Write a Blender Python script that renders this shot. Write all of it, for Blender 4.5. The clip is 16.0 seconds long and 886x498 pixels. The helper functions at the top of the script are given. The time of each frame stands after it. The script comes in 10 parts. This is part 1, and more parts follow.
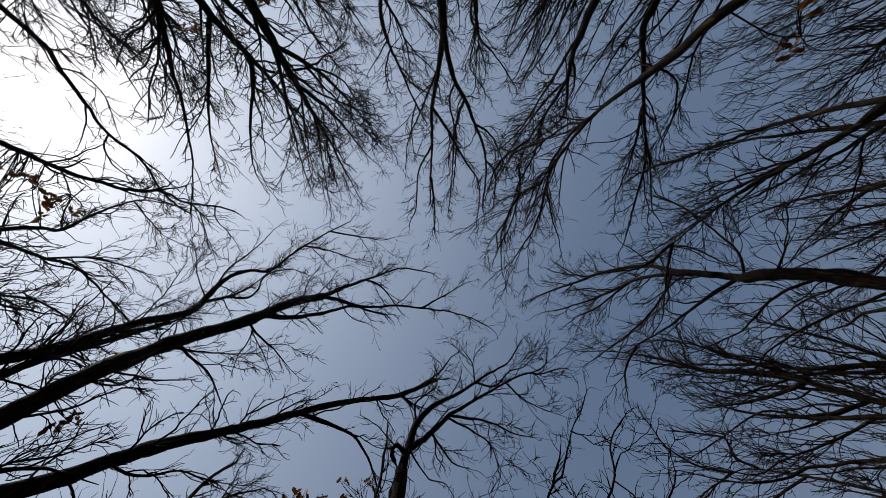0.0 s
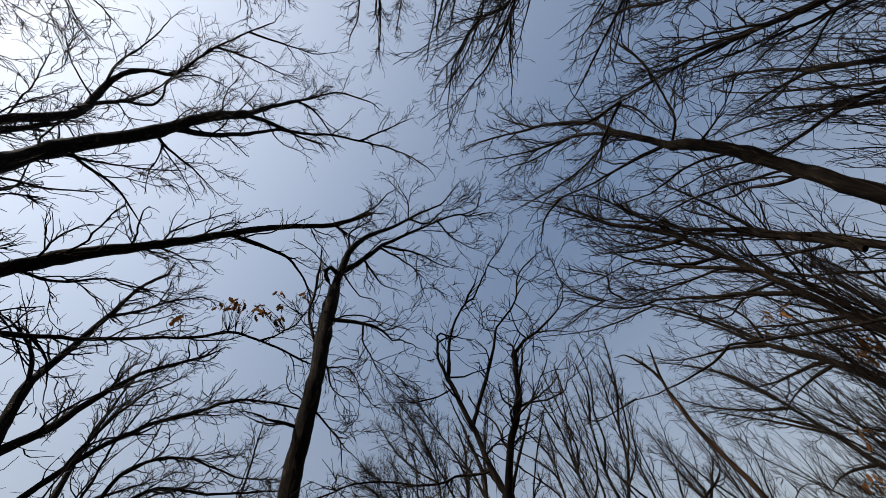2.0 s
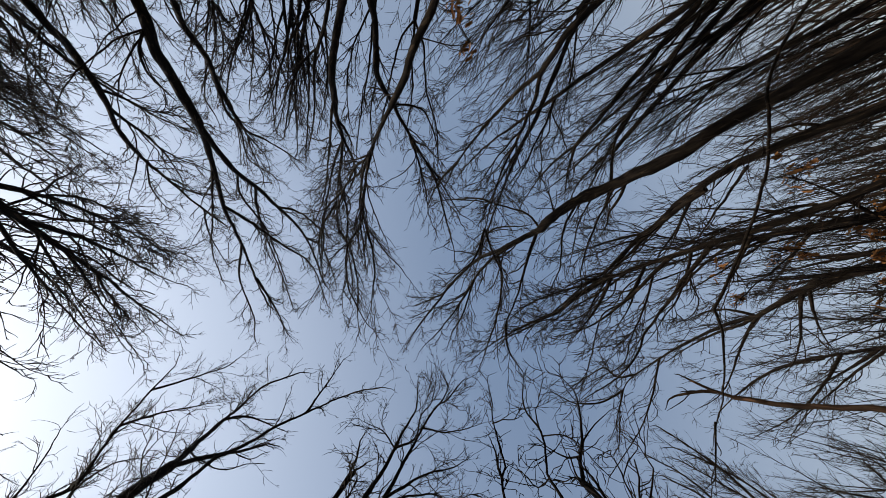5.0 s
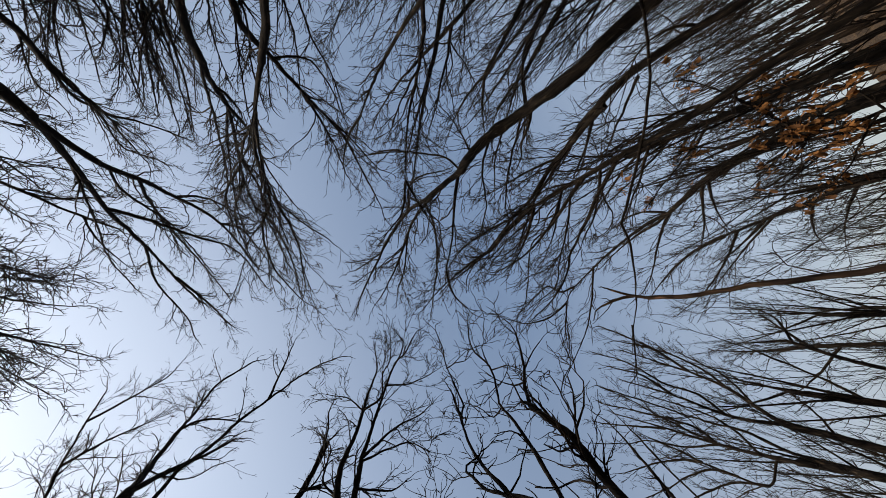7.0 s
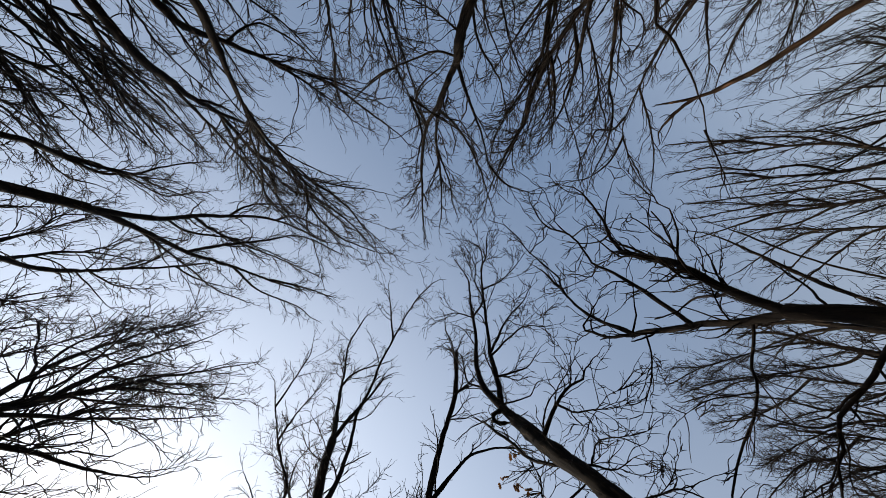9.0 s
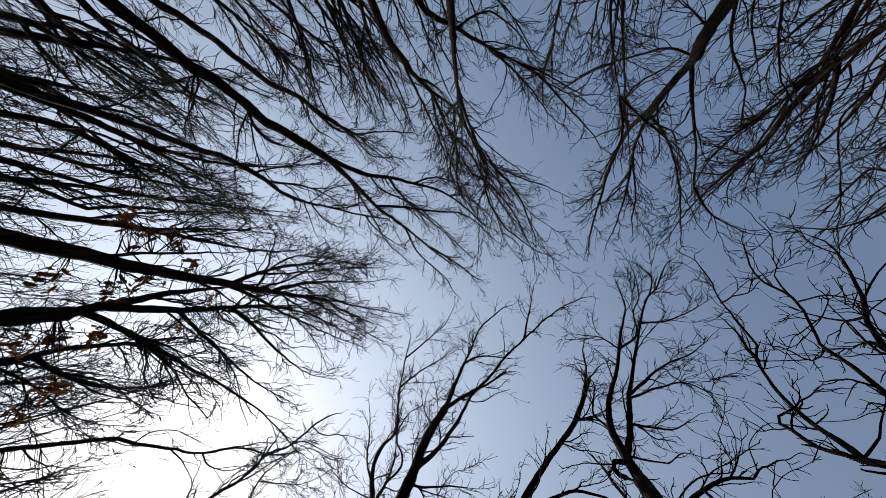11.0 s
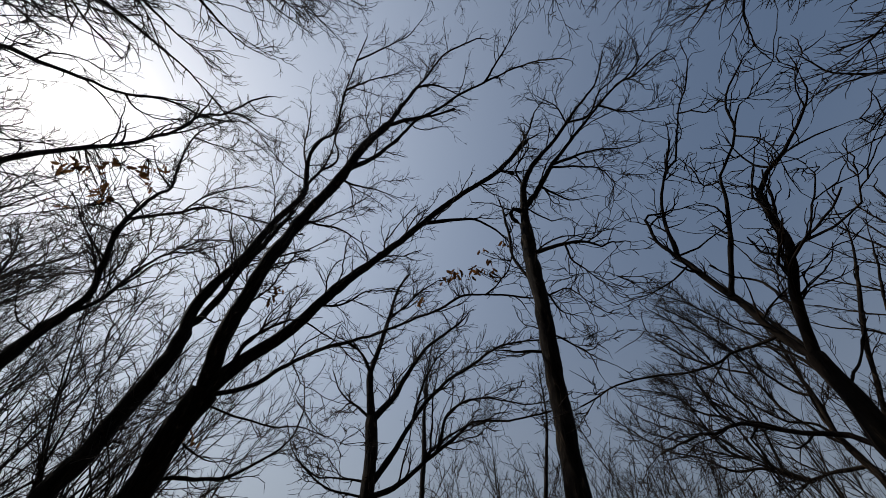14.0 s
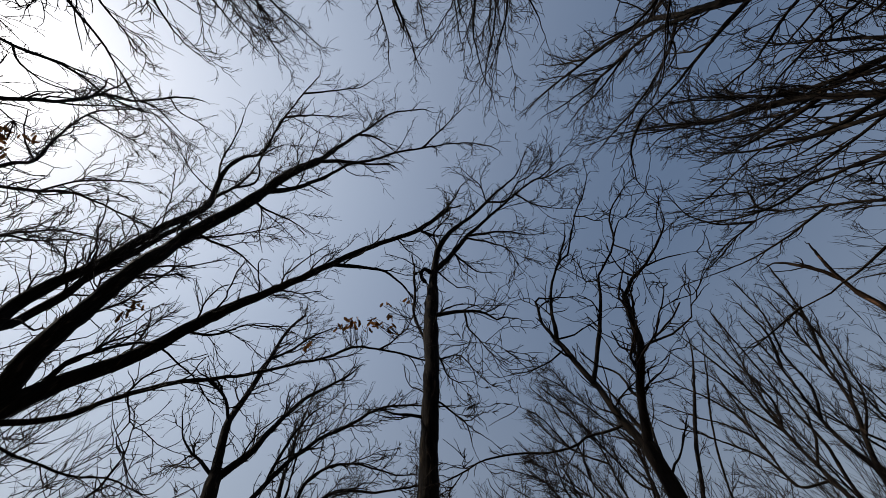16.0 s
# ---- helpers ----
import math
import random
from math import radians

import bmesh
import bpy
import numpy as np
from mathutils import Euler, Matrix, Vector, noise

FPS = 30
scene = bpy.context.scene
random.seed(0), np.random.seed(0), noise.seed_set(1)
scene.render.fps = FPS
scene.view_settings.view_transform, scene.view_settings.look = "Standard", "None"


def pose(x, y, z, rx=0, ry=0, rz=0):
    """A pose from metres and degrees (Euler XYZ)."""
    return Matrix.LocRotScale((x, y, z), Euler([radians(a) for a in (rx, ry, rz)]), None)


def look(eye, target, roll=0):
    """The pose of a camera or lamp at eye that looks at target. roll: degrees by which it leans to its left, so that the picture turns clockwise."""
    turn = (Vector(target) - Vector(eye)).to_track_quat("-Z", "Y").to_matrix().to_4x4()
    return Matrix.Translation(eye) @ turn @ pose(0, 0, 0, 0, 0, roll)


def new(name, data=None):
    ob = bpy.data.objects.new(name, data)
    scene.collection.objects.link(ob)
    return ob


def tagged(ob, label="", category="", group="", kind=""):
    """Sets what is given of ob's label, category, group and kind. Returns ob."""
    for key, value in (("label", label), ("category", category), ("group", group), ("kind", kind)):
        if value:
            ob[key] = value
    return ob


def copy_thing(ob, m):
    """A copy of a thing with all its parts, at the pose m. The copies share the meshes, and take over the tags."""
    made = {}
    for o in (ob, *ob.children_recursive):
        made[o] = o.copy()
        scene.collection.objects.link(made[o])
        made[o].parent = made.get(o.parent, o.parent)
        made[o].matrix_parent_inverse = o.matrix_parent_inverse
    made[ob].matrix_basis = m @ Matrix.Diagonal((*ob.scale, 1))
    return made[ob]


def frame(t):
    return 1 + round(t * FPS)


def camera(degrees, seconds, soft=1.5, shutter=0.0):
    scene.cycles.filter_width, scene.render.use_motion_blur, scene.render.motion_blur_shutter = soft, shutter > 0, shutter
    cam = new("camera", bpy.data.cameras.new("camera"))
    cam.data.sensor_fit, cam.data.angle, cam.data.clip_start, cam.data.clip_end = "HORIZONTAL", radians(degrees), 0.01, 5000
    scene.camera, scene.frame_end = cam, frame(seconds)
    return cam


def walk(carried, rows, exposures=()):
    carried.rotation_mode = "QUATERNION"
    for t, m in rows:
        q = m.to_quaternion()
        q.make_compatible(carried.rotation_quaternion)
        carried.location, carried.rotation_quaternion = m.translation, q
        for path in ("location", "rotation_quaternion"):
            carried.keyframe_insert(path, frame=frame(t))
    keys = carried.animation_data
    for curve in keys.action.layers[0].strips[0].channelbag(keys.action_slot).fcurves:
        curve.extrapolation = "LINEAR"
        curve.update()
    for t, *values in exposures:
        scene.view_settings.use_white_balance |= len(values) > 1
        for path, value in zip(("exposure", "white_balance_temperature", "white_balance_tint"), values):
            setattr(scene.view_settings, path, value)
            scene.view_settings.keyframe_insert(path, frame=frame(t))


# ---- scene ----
cam = camera(100.8, 16.0, soft=0.5)
PATH = [
    (0.0, -0.498, -0.222, 1.676, 175.78, 3.25, -29.25),
    (0.5, -0.571, -0.227, 1.683, 169.01, 12.20, -32.84),
    (1.0, -0.518, -0.236, 1.735, 152.34, 12.44, -36.96),
    (1.5, -0.418, -0.254, 1.774, 143.37, 9.03, -36.97),
    (2.0, -0.411, -0.206, 1.753, 150.25, 10.32, -37.34),
    (2.5, -0.564, -0.004, 1.681, 170.81, 22.59, -25.57),
    (3.0, -0.593, 0.166, 1.604, -167.83, 23.76, 4.19),
    (3.5, -0.514, 0.196, 1.562, -160.72, 21.55, 15.32),
    (3.7, -0.502, 0.216, 1.556, -160.90, 21.14, 15.27),
    (5.8, 0.222, 0.497, 1.530, -172.95, 25.79, -9.21),
    (6.0, 0.291, 0.430, 1.525, -173.83, 26.70, -1.21),
    (6.5, 0.361, 0.287, 1.544, -169.47, 29.28, 4.80),
    (7.0, 0.381, 0.249, 1.510, -167.36, 29.45, 14.11),
    (7.5, 0.448, 0.202, 1.486, -170.10, 30.29, 31.14),
    (8.0, 0.489, 0.208, 1.476, -170.87, 25.90, 37.02),
    (8.2, 0.486, 0.214, 1.453, -170.64, 22.07, 37.48),
    (10.3, 0.207, 0.065, 1.604, -174.05, 9.50, 41.12),
    (10.5, 0.210, 0.039, 1.599, -174.00, 4.11, 37.09),
    (11.0, 0.193, 0.012, 1.600, -175.04, -4.73, 21.41),
    (11.5, 0.143, 0.058, 1.548, 177.43, -13.42, 9.20),
    (12.0, 0.159, 0.001, 1.552, 168.60, -12.29, 8.57),
    (12.5, 0.186, -0.078, 1.610, 159.72, -11.76, 7.91),
    (13.0, 0.164, -0.116, 1.646, 151.16, -8.14, 5.90),
    (13.5, 0.192, -0.096, 1.651, 145.73, -4.21, 4.83),
    (14.0, 0.247, -0.087, 1.653, 144.47, -1.78, 3.22),
    (14.5, 0.303, -0.074, 1.647, 144.00, -0.66, 0.68),
    (15.0, 0.378, -0.036, 1.620, 144.43, 0.04, -3.52),
    (15.5, 0.417, -0.024, 1.626, 145.33, 1.47, -9.72),
    (16.0, 0.411, -0.055, 1.601, 153.13, 3.44, -13.41),
]
EXPOSURE = [(0.0, 0.21, 6720, 10), (0.5, 0.34, 6720, 10), (1.0, 0.58, 6920, 10), (1.5, 0.84, 7070, 11), (2.0, 0.89, 7070, 11), (2.5, 0.89, 7020, 10),
            (3.0, 0.91, 7070, 10), (3.7, 0.94, 7120, 10), (5.8, 1.04, 7120, 10), (7.0, 1.08, 7120, 10), (8.2, 1.08, 7120, 10), (10.3, 0.89, 7020, 10),
            (11.0, 0.69, 6820, 10), (12.0, 0.26, 6720, 10), (13.0, 0.12, 6720, 10), (14.5, 0.10, 6720, 10), (16.0, 0.34, 6820, 10)]
walk(cam, [(r[0], pose(*r[1:])) for r in PATH], EXPOSURE)

# ---------------------------------------------------------------- daylight
SUN_EL, SUN_AZ = radians(42.0), radians(-79.6)      # azimuth clockwise from +y
SUN_DIR = Vector((math.sin(SUN_AZ) * math.cos(SUN_EL), math.cos(SUN_AZ) * math.cos(SUN_EL), math.sin(SUN_EL)))

world = bpy.data.worlds.new("winter_sky")
scene.world = world
world.use_nodes = True
wn, wl = world.node_tree.nodes, world.node_tree.links
wn.clear()


def wnode(kind, operation=""):
    n = wn.new(kind)
    if operation:
        n.operation = operation
    return n


sky = wnode("ShaderNodeTexSky")
sky.sky_type, sky.sun_disc = "NISHITA", False
sky.sun_elevation, sky.sun_rotation = SUN_EL, SUN_AZ
sky.air_density, sky.dust_density, sky.ozone_density, sky.altitude = 1.0, 0.5, 1.6, 50
sky_bg = wnode("ShaderNodeBackground")
sky_bg.inputs["Strength"].default_value = 0.092
coord = wnode("ShaderNodeTexCoord")

# winter haze greys the sky towards the horizon
height = wnode("ShaderNodeSeparateXYZ")
wl.new(coord.outputs["Generated"], height.inputs[0])
low_sky = wnode("ShaderNodeMath", operation="SUBTRACT")
low_sky.use_clamp = True
low_sky.inputs[0].default_value = 1.0
wl.new(height.outputs["Z"], low_sky.inputs[1])
fade = wnode("ShaderNodeMath", operation="POWER")
fade.inputs[1].default_value = 1.45
wl.new(low_sky.outputs[0], fade.inputs[0])
share = wnode("ShaderNodeMath", operation="MULTIPLY")
share.inputs[1].default_value = 0.95
wl.new(fade.outputs[0], share.inputs[0])
grey = wnode("ShaderNodeMix")
grey.data_type = "RGBA"
grey.inputs[7].default_value = (1.93, 1.85, 1.74, 1)
wl.new(share.outputs[0], grey.inputs[0])
clear = wnode("ShaderNodeHueSaturation")        # a clear, dry winter blue
clear.inputs["Hue"].default_value = 0.497
clear.inputs["Saturation"].default_value, clear.inputs["Value"].default_value = 1.0, 1.12
wl.new(sky.outputs[0], clear.inputs["Color"])
wl.new(clear.outputs[0], grey.inputs[6])
wl.new(grey.outputs[2], sky_bg.inputs["Color"])

# and a bright aureole lies round the sun
near_sun = wnode("ShaderNodeVectorMath", operation="DOT_PRODUCT")
near_sun.inputs[1].default_value = SUN_DIR
wl.new(coord.outputs["Generated"], near_sun.inputs[0])
above = wnode("ShaderNodeMath", operation="MAXIMUM")
above.inputs[1].default_value = 0.0
wl.new(near_sun.outputs["Value"], above.inputs[0])
total = None
for power, gain in ((1.6, 0.225), (7.0, 0.16), (170.0, 0.45)):
    p = wnode("ShaderNodeMath", operation="POWER")
    p.inputs[1].default_value = power
    wl.new(above.outputs[0], p.inputs[0])
    g = wnode("ShaderNodeMath", operation="MULTIPLY")
    g.inputs[1].default_value = gain
    wl.new(p.outputs[0], g.inputs[0])
    if total is None:
        total = g
    else:
        s = wnode("ShaderNodeMath", operation="ADD")
        wl.new(total.outputs[0], s.inputs[0])
        wl.new(g.outputs[0], s.inputs[1])
        total = s
haze_bg = wnode("ShaderNodeBackground")
haze_bg.inputs["Color"].default_value = (0.98, 0.98, 0.92, 1)
wl.new(total.outputs[0], haze_bg.inputs["Strength"])
both = wnode("ShaderNodeAddShader")
wl.new(sky_bg.outputs[0], both.inputs[0])
wl.new(haze_bg.outputs[0], both.inputs[1])
out = wnode("ShaderNodeOutputWorld")
wl.new(both.outputs[0], out.inputs["Surface"])

sun_lamp = bpy.data.lights.new("sun", "SUN")
sun_lamp.energy, sun_lamp.angle, sun_lamp.color = 2.2, radians(0.53), (1.0, 0.94, 0.85)
sun = new("sun", sun_lamp)
sun.matrix_world = look(SUN_DIR * 60, (0, 0, 0))


# ---------------------------------------------------------------- materials
def material(name, rough=0.85):
    m = bpy.data.materials.new(name)
    m.use_nodes = True
    n, l = m.node_tree.nodes, m.node_tree.links
    b = n["Principled BSDF"]
    b.inputs["Roughness"].default_value = rough
    b.inputs["Specular IOR Level"].default_value = 0.08
    return m, n, l, b


def ramp(n, l, source, stops):
    r = n.new("ShaderNodeValToRGB")
    e = r.color_ramp.elements
    while len(e) < len(stops):
        e.new(0.5)
    for k, (at, col) in zip(e, stops):
        k.position, k.color = at, (*col, 1)
    l.new(source, r.inputs[0])
    return r


def bark_material(name, dark, mid, pale, furrow=16.0):
    """Furrowed bark: long vertical ridges, paler flakes and lichen patches."""
    m, n, l, b = material(name)
    tc = n.new("ShaderNodeTexCoord")
    stretch = n.new("ShaderNodeMapping")
    stretch.inputs["Scale"].default_value = (1, 1, 0.16)
    l.new(tc.outputs["Object"], stretch.inputs[0])
    ridges = n.new("ShaderNodeTexNoise")
    ridges.inputs["Scale"].default_value, ridges.inputs["Detail"].default_value = furrow, 5
    ridges.inputs["Distortion"].default_value = 0.6
    l.new(stretch.outputs[0], ridges.inputs["Vector"])
    patches = n.new("ShaderNodeTexNoise")
    patches.inputs["Scale"].default_value, patches.inputs["Detail"].default_value = 2.3, 4
    l.new(tc.outputs["Object"], patches.inputs["Vector"])
    # pale stop: flakes, and in BARK sunlit flecks put into the colour
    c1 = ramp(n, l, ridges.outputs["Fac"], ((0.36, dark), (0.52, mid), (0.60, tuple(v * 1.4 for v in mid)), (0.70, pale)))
    c2 = ramp(n, l, patches.outputs["Fac"], ((0.35, (0.7, 0.68, 0.66)), (0.6, (1.1, 1.08, 1.0)), (0.8, (1.25, 1.3, 1.1))))
    mix = n.new("ShaderNodeMix")
    mix.data_type, mix.blend_type = "RGBA", "MULTIPLY"
    mix.inputs[0].default_value = 1.0
    l.new(c1.outputs[0], mix.inputs[6])
    l.new(c2.outputs[0], mix.inputs[7])
    l.new(mix.outputs[2], b.inputs["Base Color"])
    bump = n.new("ShaderNodeBump")
    bump.inputs["Strength"].default_value, bump.inputs["Distance"].default_value = 0.9, 0.035
    l.new(ridges.outputs["Fac"], bump.inputs["Height"])
    l.new(bump.outputs[0], b.inputs["Normal"])
    return m


# darker than real bark: the trunks' backlit shade is put into the colour
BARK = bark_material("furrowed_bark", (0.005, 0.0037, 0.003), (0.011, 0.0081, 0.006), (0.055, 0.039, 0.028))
BARK_WORN = bark_material("worn_bark", (0.008, 0.005, 0.004), (0.028, 0.017, 0.011), (0.20, 0.105, 0.062), 9.0)


def twig_material(name, base):
    m, n, l, b = material(name, 0.7)
    geo = n.new("ShaderNodeNewGeometry")
    c = ramp(n, l, geo.outputs["Random Per Island"],
             ((0.0, tuple(v * 0.6 for v in base)), (0.6, base), (1.0, (base[0] * 1.5, base[1] * 1.35, base[2] * 1.2))))
    l.new(c.outputs[0], b.inputs["Base Color"])
    return m


TWIG = twig_material("twig_bark", (0.013, 0.0086, 0.0058))


def leaf_material(name, a, c):
    m, n, l, b = material(name, 0.65)
    info = n.new("ShaderNodeObjectInfo")
    col = ramp(n, l, info.outputs["Random"], ((0.0, a), (1.0, c)))
    l.new(col.outputs[0], b.inputs["Base Color"])
    thin = n.new("ShaderNodeBsdfTranslucent")
    l.new(col.outputs[0], thin.inputs["Color"])
    mix = n.new("ShaderNodeMixShader")
    mix.inputs[0].default_value = 0.22
    l.new(b.outputs[0], mix.inputs[1])
    l.new(thin.outputs[0], mix.inputs[2])
    l.new(mix.outputs[0], n["Material Output"].inputs["Surface"])
    return m


LEAF = leaf_material("withered_leaf", (0.070, 0.030, 0.012), (0.28, 0.122, 0.040))


def ground_material():
    m, n, l, b = material("leaf_litter", 0.95)
    tc = n.new("ShaderNodeTexCoord")
    v = n.new("ShaderNodeTexVoronoi")
    v.inputs["Scale"].default_value = 14
    l.new(tc.outputs["Object"], v.inputs["Vector"])
    big = n.new("ShaderNodeTexNoise")
    big.inputs["Scale"].default_value, big.inputs["Detail"].default_value = 0.5, 6
    l.new(tc.outputs["Object"], big.inputs["Vector"])
    c1 = ramp(n, l, v.outputs["Color"], ((0.1, (0.025, 0.017, 0.011)), (0.5, (0.060, 0.039, 0.024)), (0.9, (0.11, 0.074, 0.045))))
    c2 = ramp(n, l, big.outputs["Fac"], ((0.35, (0.6, 0.6, 0.6)), (0.65, (1.15, 1.1, 1.0))))
    mix = n.new("ShaderNodeMix")
    mix.data_type, mix.blend_type = "RGBA", "MULTIPLY"
    mix.inputs[0].default_value = 1.0
    l.new(c1.outputs[0], mix.inputs[6])
    l.new(c2.outputs[0], mix.inputs[7])
    l.new(mix.outputs[2], b.inputs["Base Color"])
    bump = n.new("ShaderNodeBump")
    bump.inputs["Distance"].default_value = 0.03
    l.new(v.outputs["Distance"], bump.inputs["Height"])
    l.new(bump.outputs[0], b.inputs["Normal"])
    return m


GROUND = ground_material()


# ---------------------------------------------------------------- wood: tubes that taper along curves
def mesh_from(name, verts, quads, mat, smooth=True):
    """One mesh from arrays of vertices and quads."""
    me = bpy.data.meshes.new(name)
    quads = np.asarray(quads, dtype=np.int32)
    me.vertices.add(len(verts))
    me.vertices.foreach_set("co", np.asarray(verts, dtype=np.float32).ravel())
    me.loops.add(quads.size)
    me.loops.foreach_set("vertex_index", quads.ravel())
    me.polygons.add(len(quads))
    me.polygons.foreach_set("loop_start", np.arange(len(quads), dtype=np.int32) * quads.shape[1])
    me.polygons.foreach_set("use_smooth", np.full(len(quads), smooth))
    me.materials.append(mat)
    me.update(calc_edges=True)
    me.validate()
    return me


def unit(v):
    return v / np.maximum(np.linalg.norm(v, axis=-1, keepdims=True), 1e-9)


def tubes(C, R, sides, rough=None):
    """Tapered tubes round centre lines C (n, k, 3) with radii R (n, k): vertices and quads."""
    n, k, _ = C.shape
    T = unit(np.gradient(C, axis=1))
    ref = np.where(np.abs(unit(C[:, -1] - C[:, 0])[:, 2:3]) < 0.8, np.array([[0, 0, 1.0]]), np.array([[1.0, 0, 0]]))[:, None, :]
    A = unit(np.cross(T, np.broadcast_to(ref, T.shape)))
    B = np.cross(T, A)
    ang = np.arange(sides) * 2 * math.pi / sides
    r = R[:, :, None] * (np.ones((1, 1, sides)) if rough is None else rough)
    V = C[:, :, None, :] + r[..., None] * (np.cos(ang)[None, None, :, None] * A[:, :, None, :] + np.sin(ang)[None, None, :, None] * B[:, :, None, :])
    base = (np.arange(n)[:, None, None] * k + np.arange(k - 1)[None, :, None]) * sides
    i = np.arange(sides)[None, None, :]
    j = (i + 1) % sides
    Q = np.stack([base + i, base + j, base + sides + j, base + sides + i], -1).reshape(-1, 4)
    return V.reshape(-1, 3), Q


def cubic(points, per=14):
    """A smooth line through joined cubic curves: ends and handles in turn."""
    u = np.linspace(0, 1, per + 1)[:, None]
    line = [np.array([points[0]], dtype=float)]
    for a in range(0, len(points) - 1, 3):
        p = [np.array(q, dtype=float) for q in points[a:a + 4]]
        c = (1 - u) ** 3 * p[0] + 3 * u * (1 - u) ** 2 * p[1] + 3 * u * u * (1 - u) * p[2] + u ** 3 * p[3]
        line.append(c[1:])
    return np.concatenate(line)


def even(line, step):
    """The same line with points at even steps."""
    s = np.r_[0, np.cumsum(np.linalg.norm(np.diff(line, axis=0), axis=1))]
    k = max(4, int(s[-1] / step) + 1)
    t = np.linspace(0, s[-1], k)
    return np.stack([np.interp(t, s, line[:, a]) for a in range(3)], 1), s[-1]


def sprout(rng, C, R, spacing, first, length, spread, radius, k, lift, wander):
    """Side shoots on the lines C (n, k, 3): a shoot every `spacing` metres from the fraction `first` on."""
    seg = np.linalg.norm(np.diff(C, axis=1), axis=2)
    L = seg.sum(1)
    count = rng.poisson(np.maximum(L * (1 - first) / spacing, 0.05))
    par = np.repeat(np.arange(len(C)), count)
    m = len(par)
    if m == 0:
        return np.zeros((0, k, 3)), np.zeros((0, k))
    u = first + (1 - first) * rng.random(m)
    x = u * (C.shape[1] - 1)
    i = np.minimum(x.astype(int), C.shape[1] - 2)
    w = (x - i)[:, None]
    start = C[par, i] * (1 - w) + C[par, i + 1] * w
    pr = R[par, i] * (1 - w[:, 0]) + R[par, i + 1] * w[:, 0]
    tan = unit(C[par, i + 1] - C[par, i])
    side = unit(np.cross(tan, unit(rng.normal(size=(m, 3)))))
    ang = rng.uniform(spread[0], spread[1], m)[:, None]
    d = unit(tan * np.cos(ang) + side * np.sin(ang))
    ln = rng.uniform(length[0], length[1], m) * (1.25 - 0.8 * u)
    r0 = np.clip(pr * rng.uniform(0.4, 0.75, m), radius[0], radius[1])
    pts = [start]
    step = (ln / (k - 1))[:, None]
    up = np.array([[0, 0, 1.0]])
    for a in range(k - 1):
        pts.append(pts[-1] + d * step)
        d = unit(d + lift * (0.6 * up + 0.6 * tan) / (k - 1) + wander * rng.normal(size=(m, 3)))
    return np.stack(pts, 1), r0[:, None] * np.linspace(1, 0.45, k)[None, :]


def resample(line, rad, k):
    t = np.linspace(0, 1, len(line))
    u = np.linspace(0, 1, k)
    return np.stack([np.interp(u, t, line[:, a]) for a in range(3)], 1), np.interp(u, t, rad)


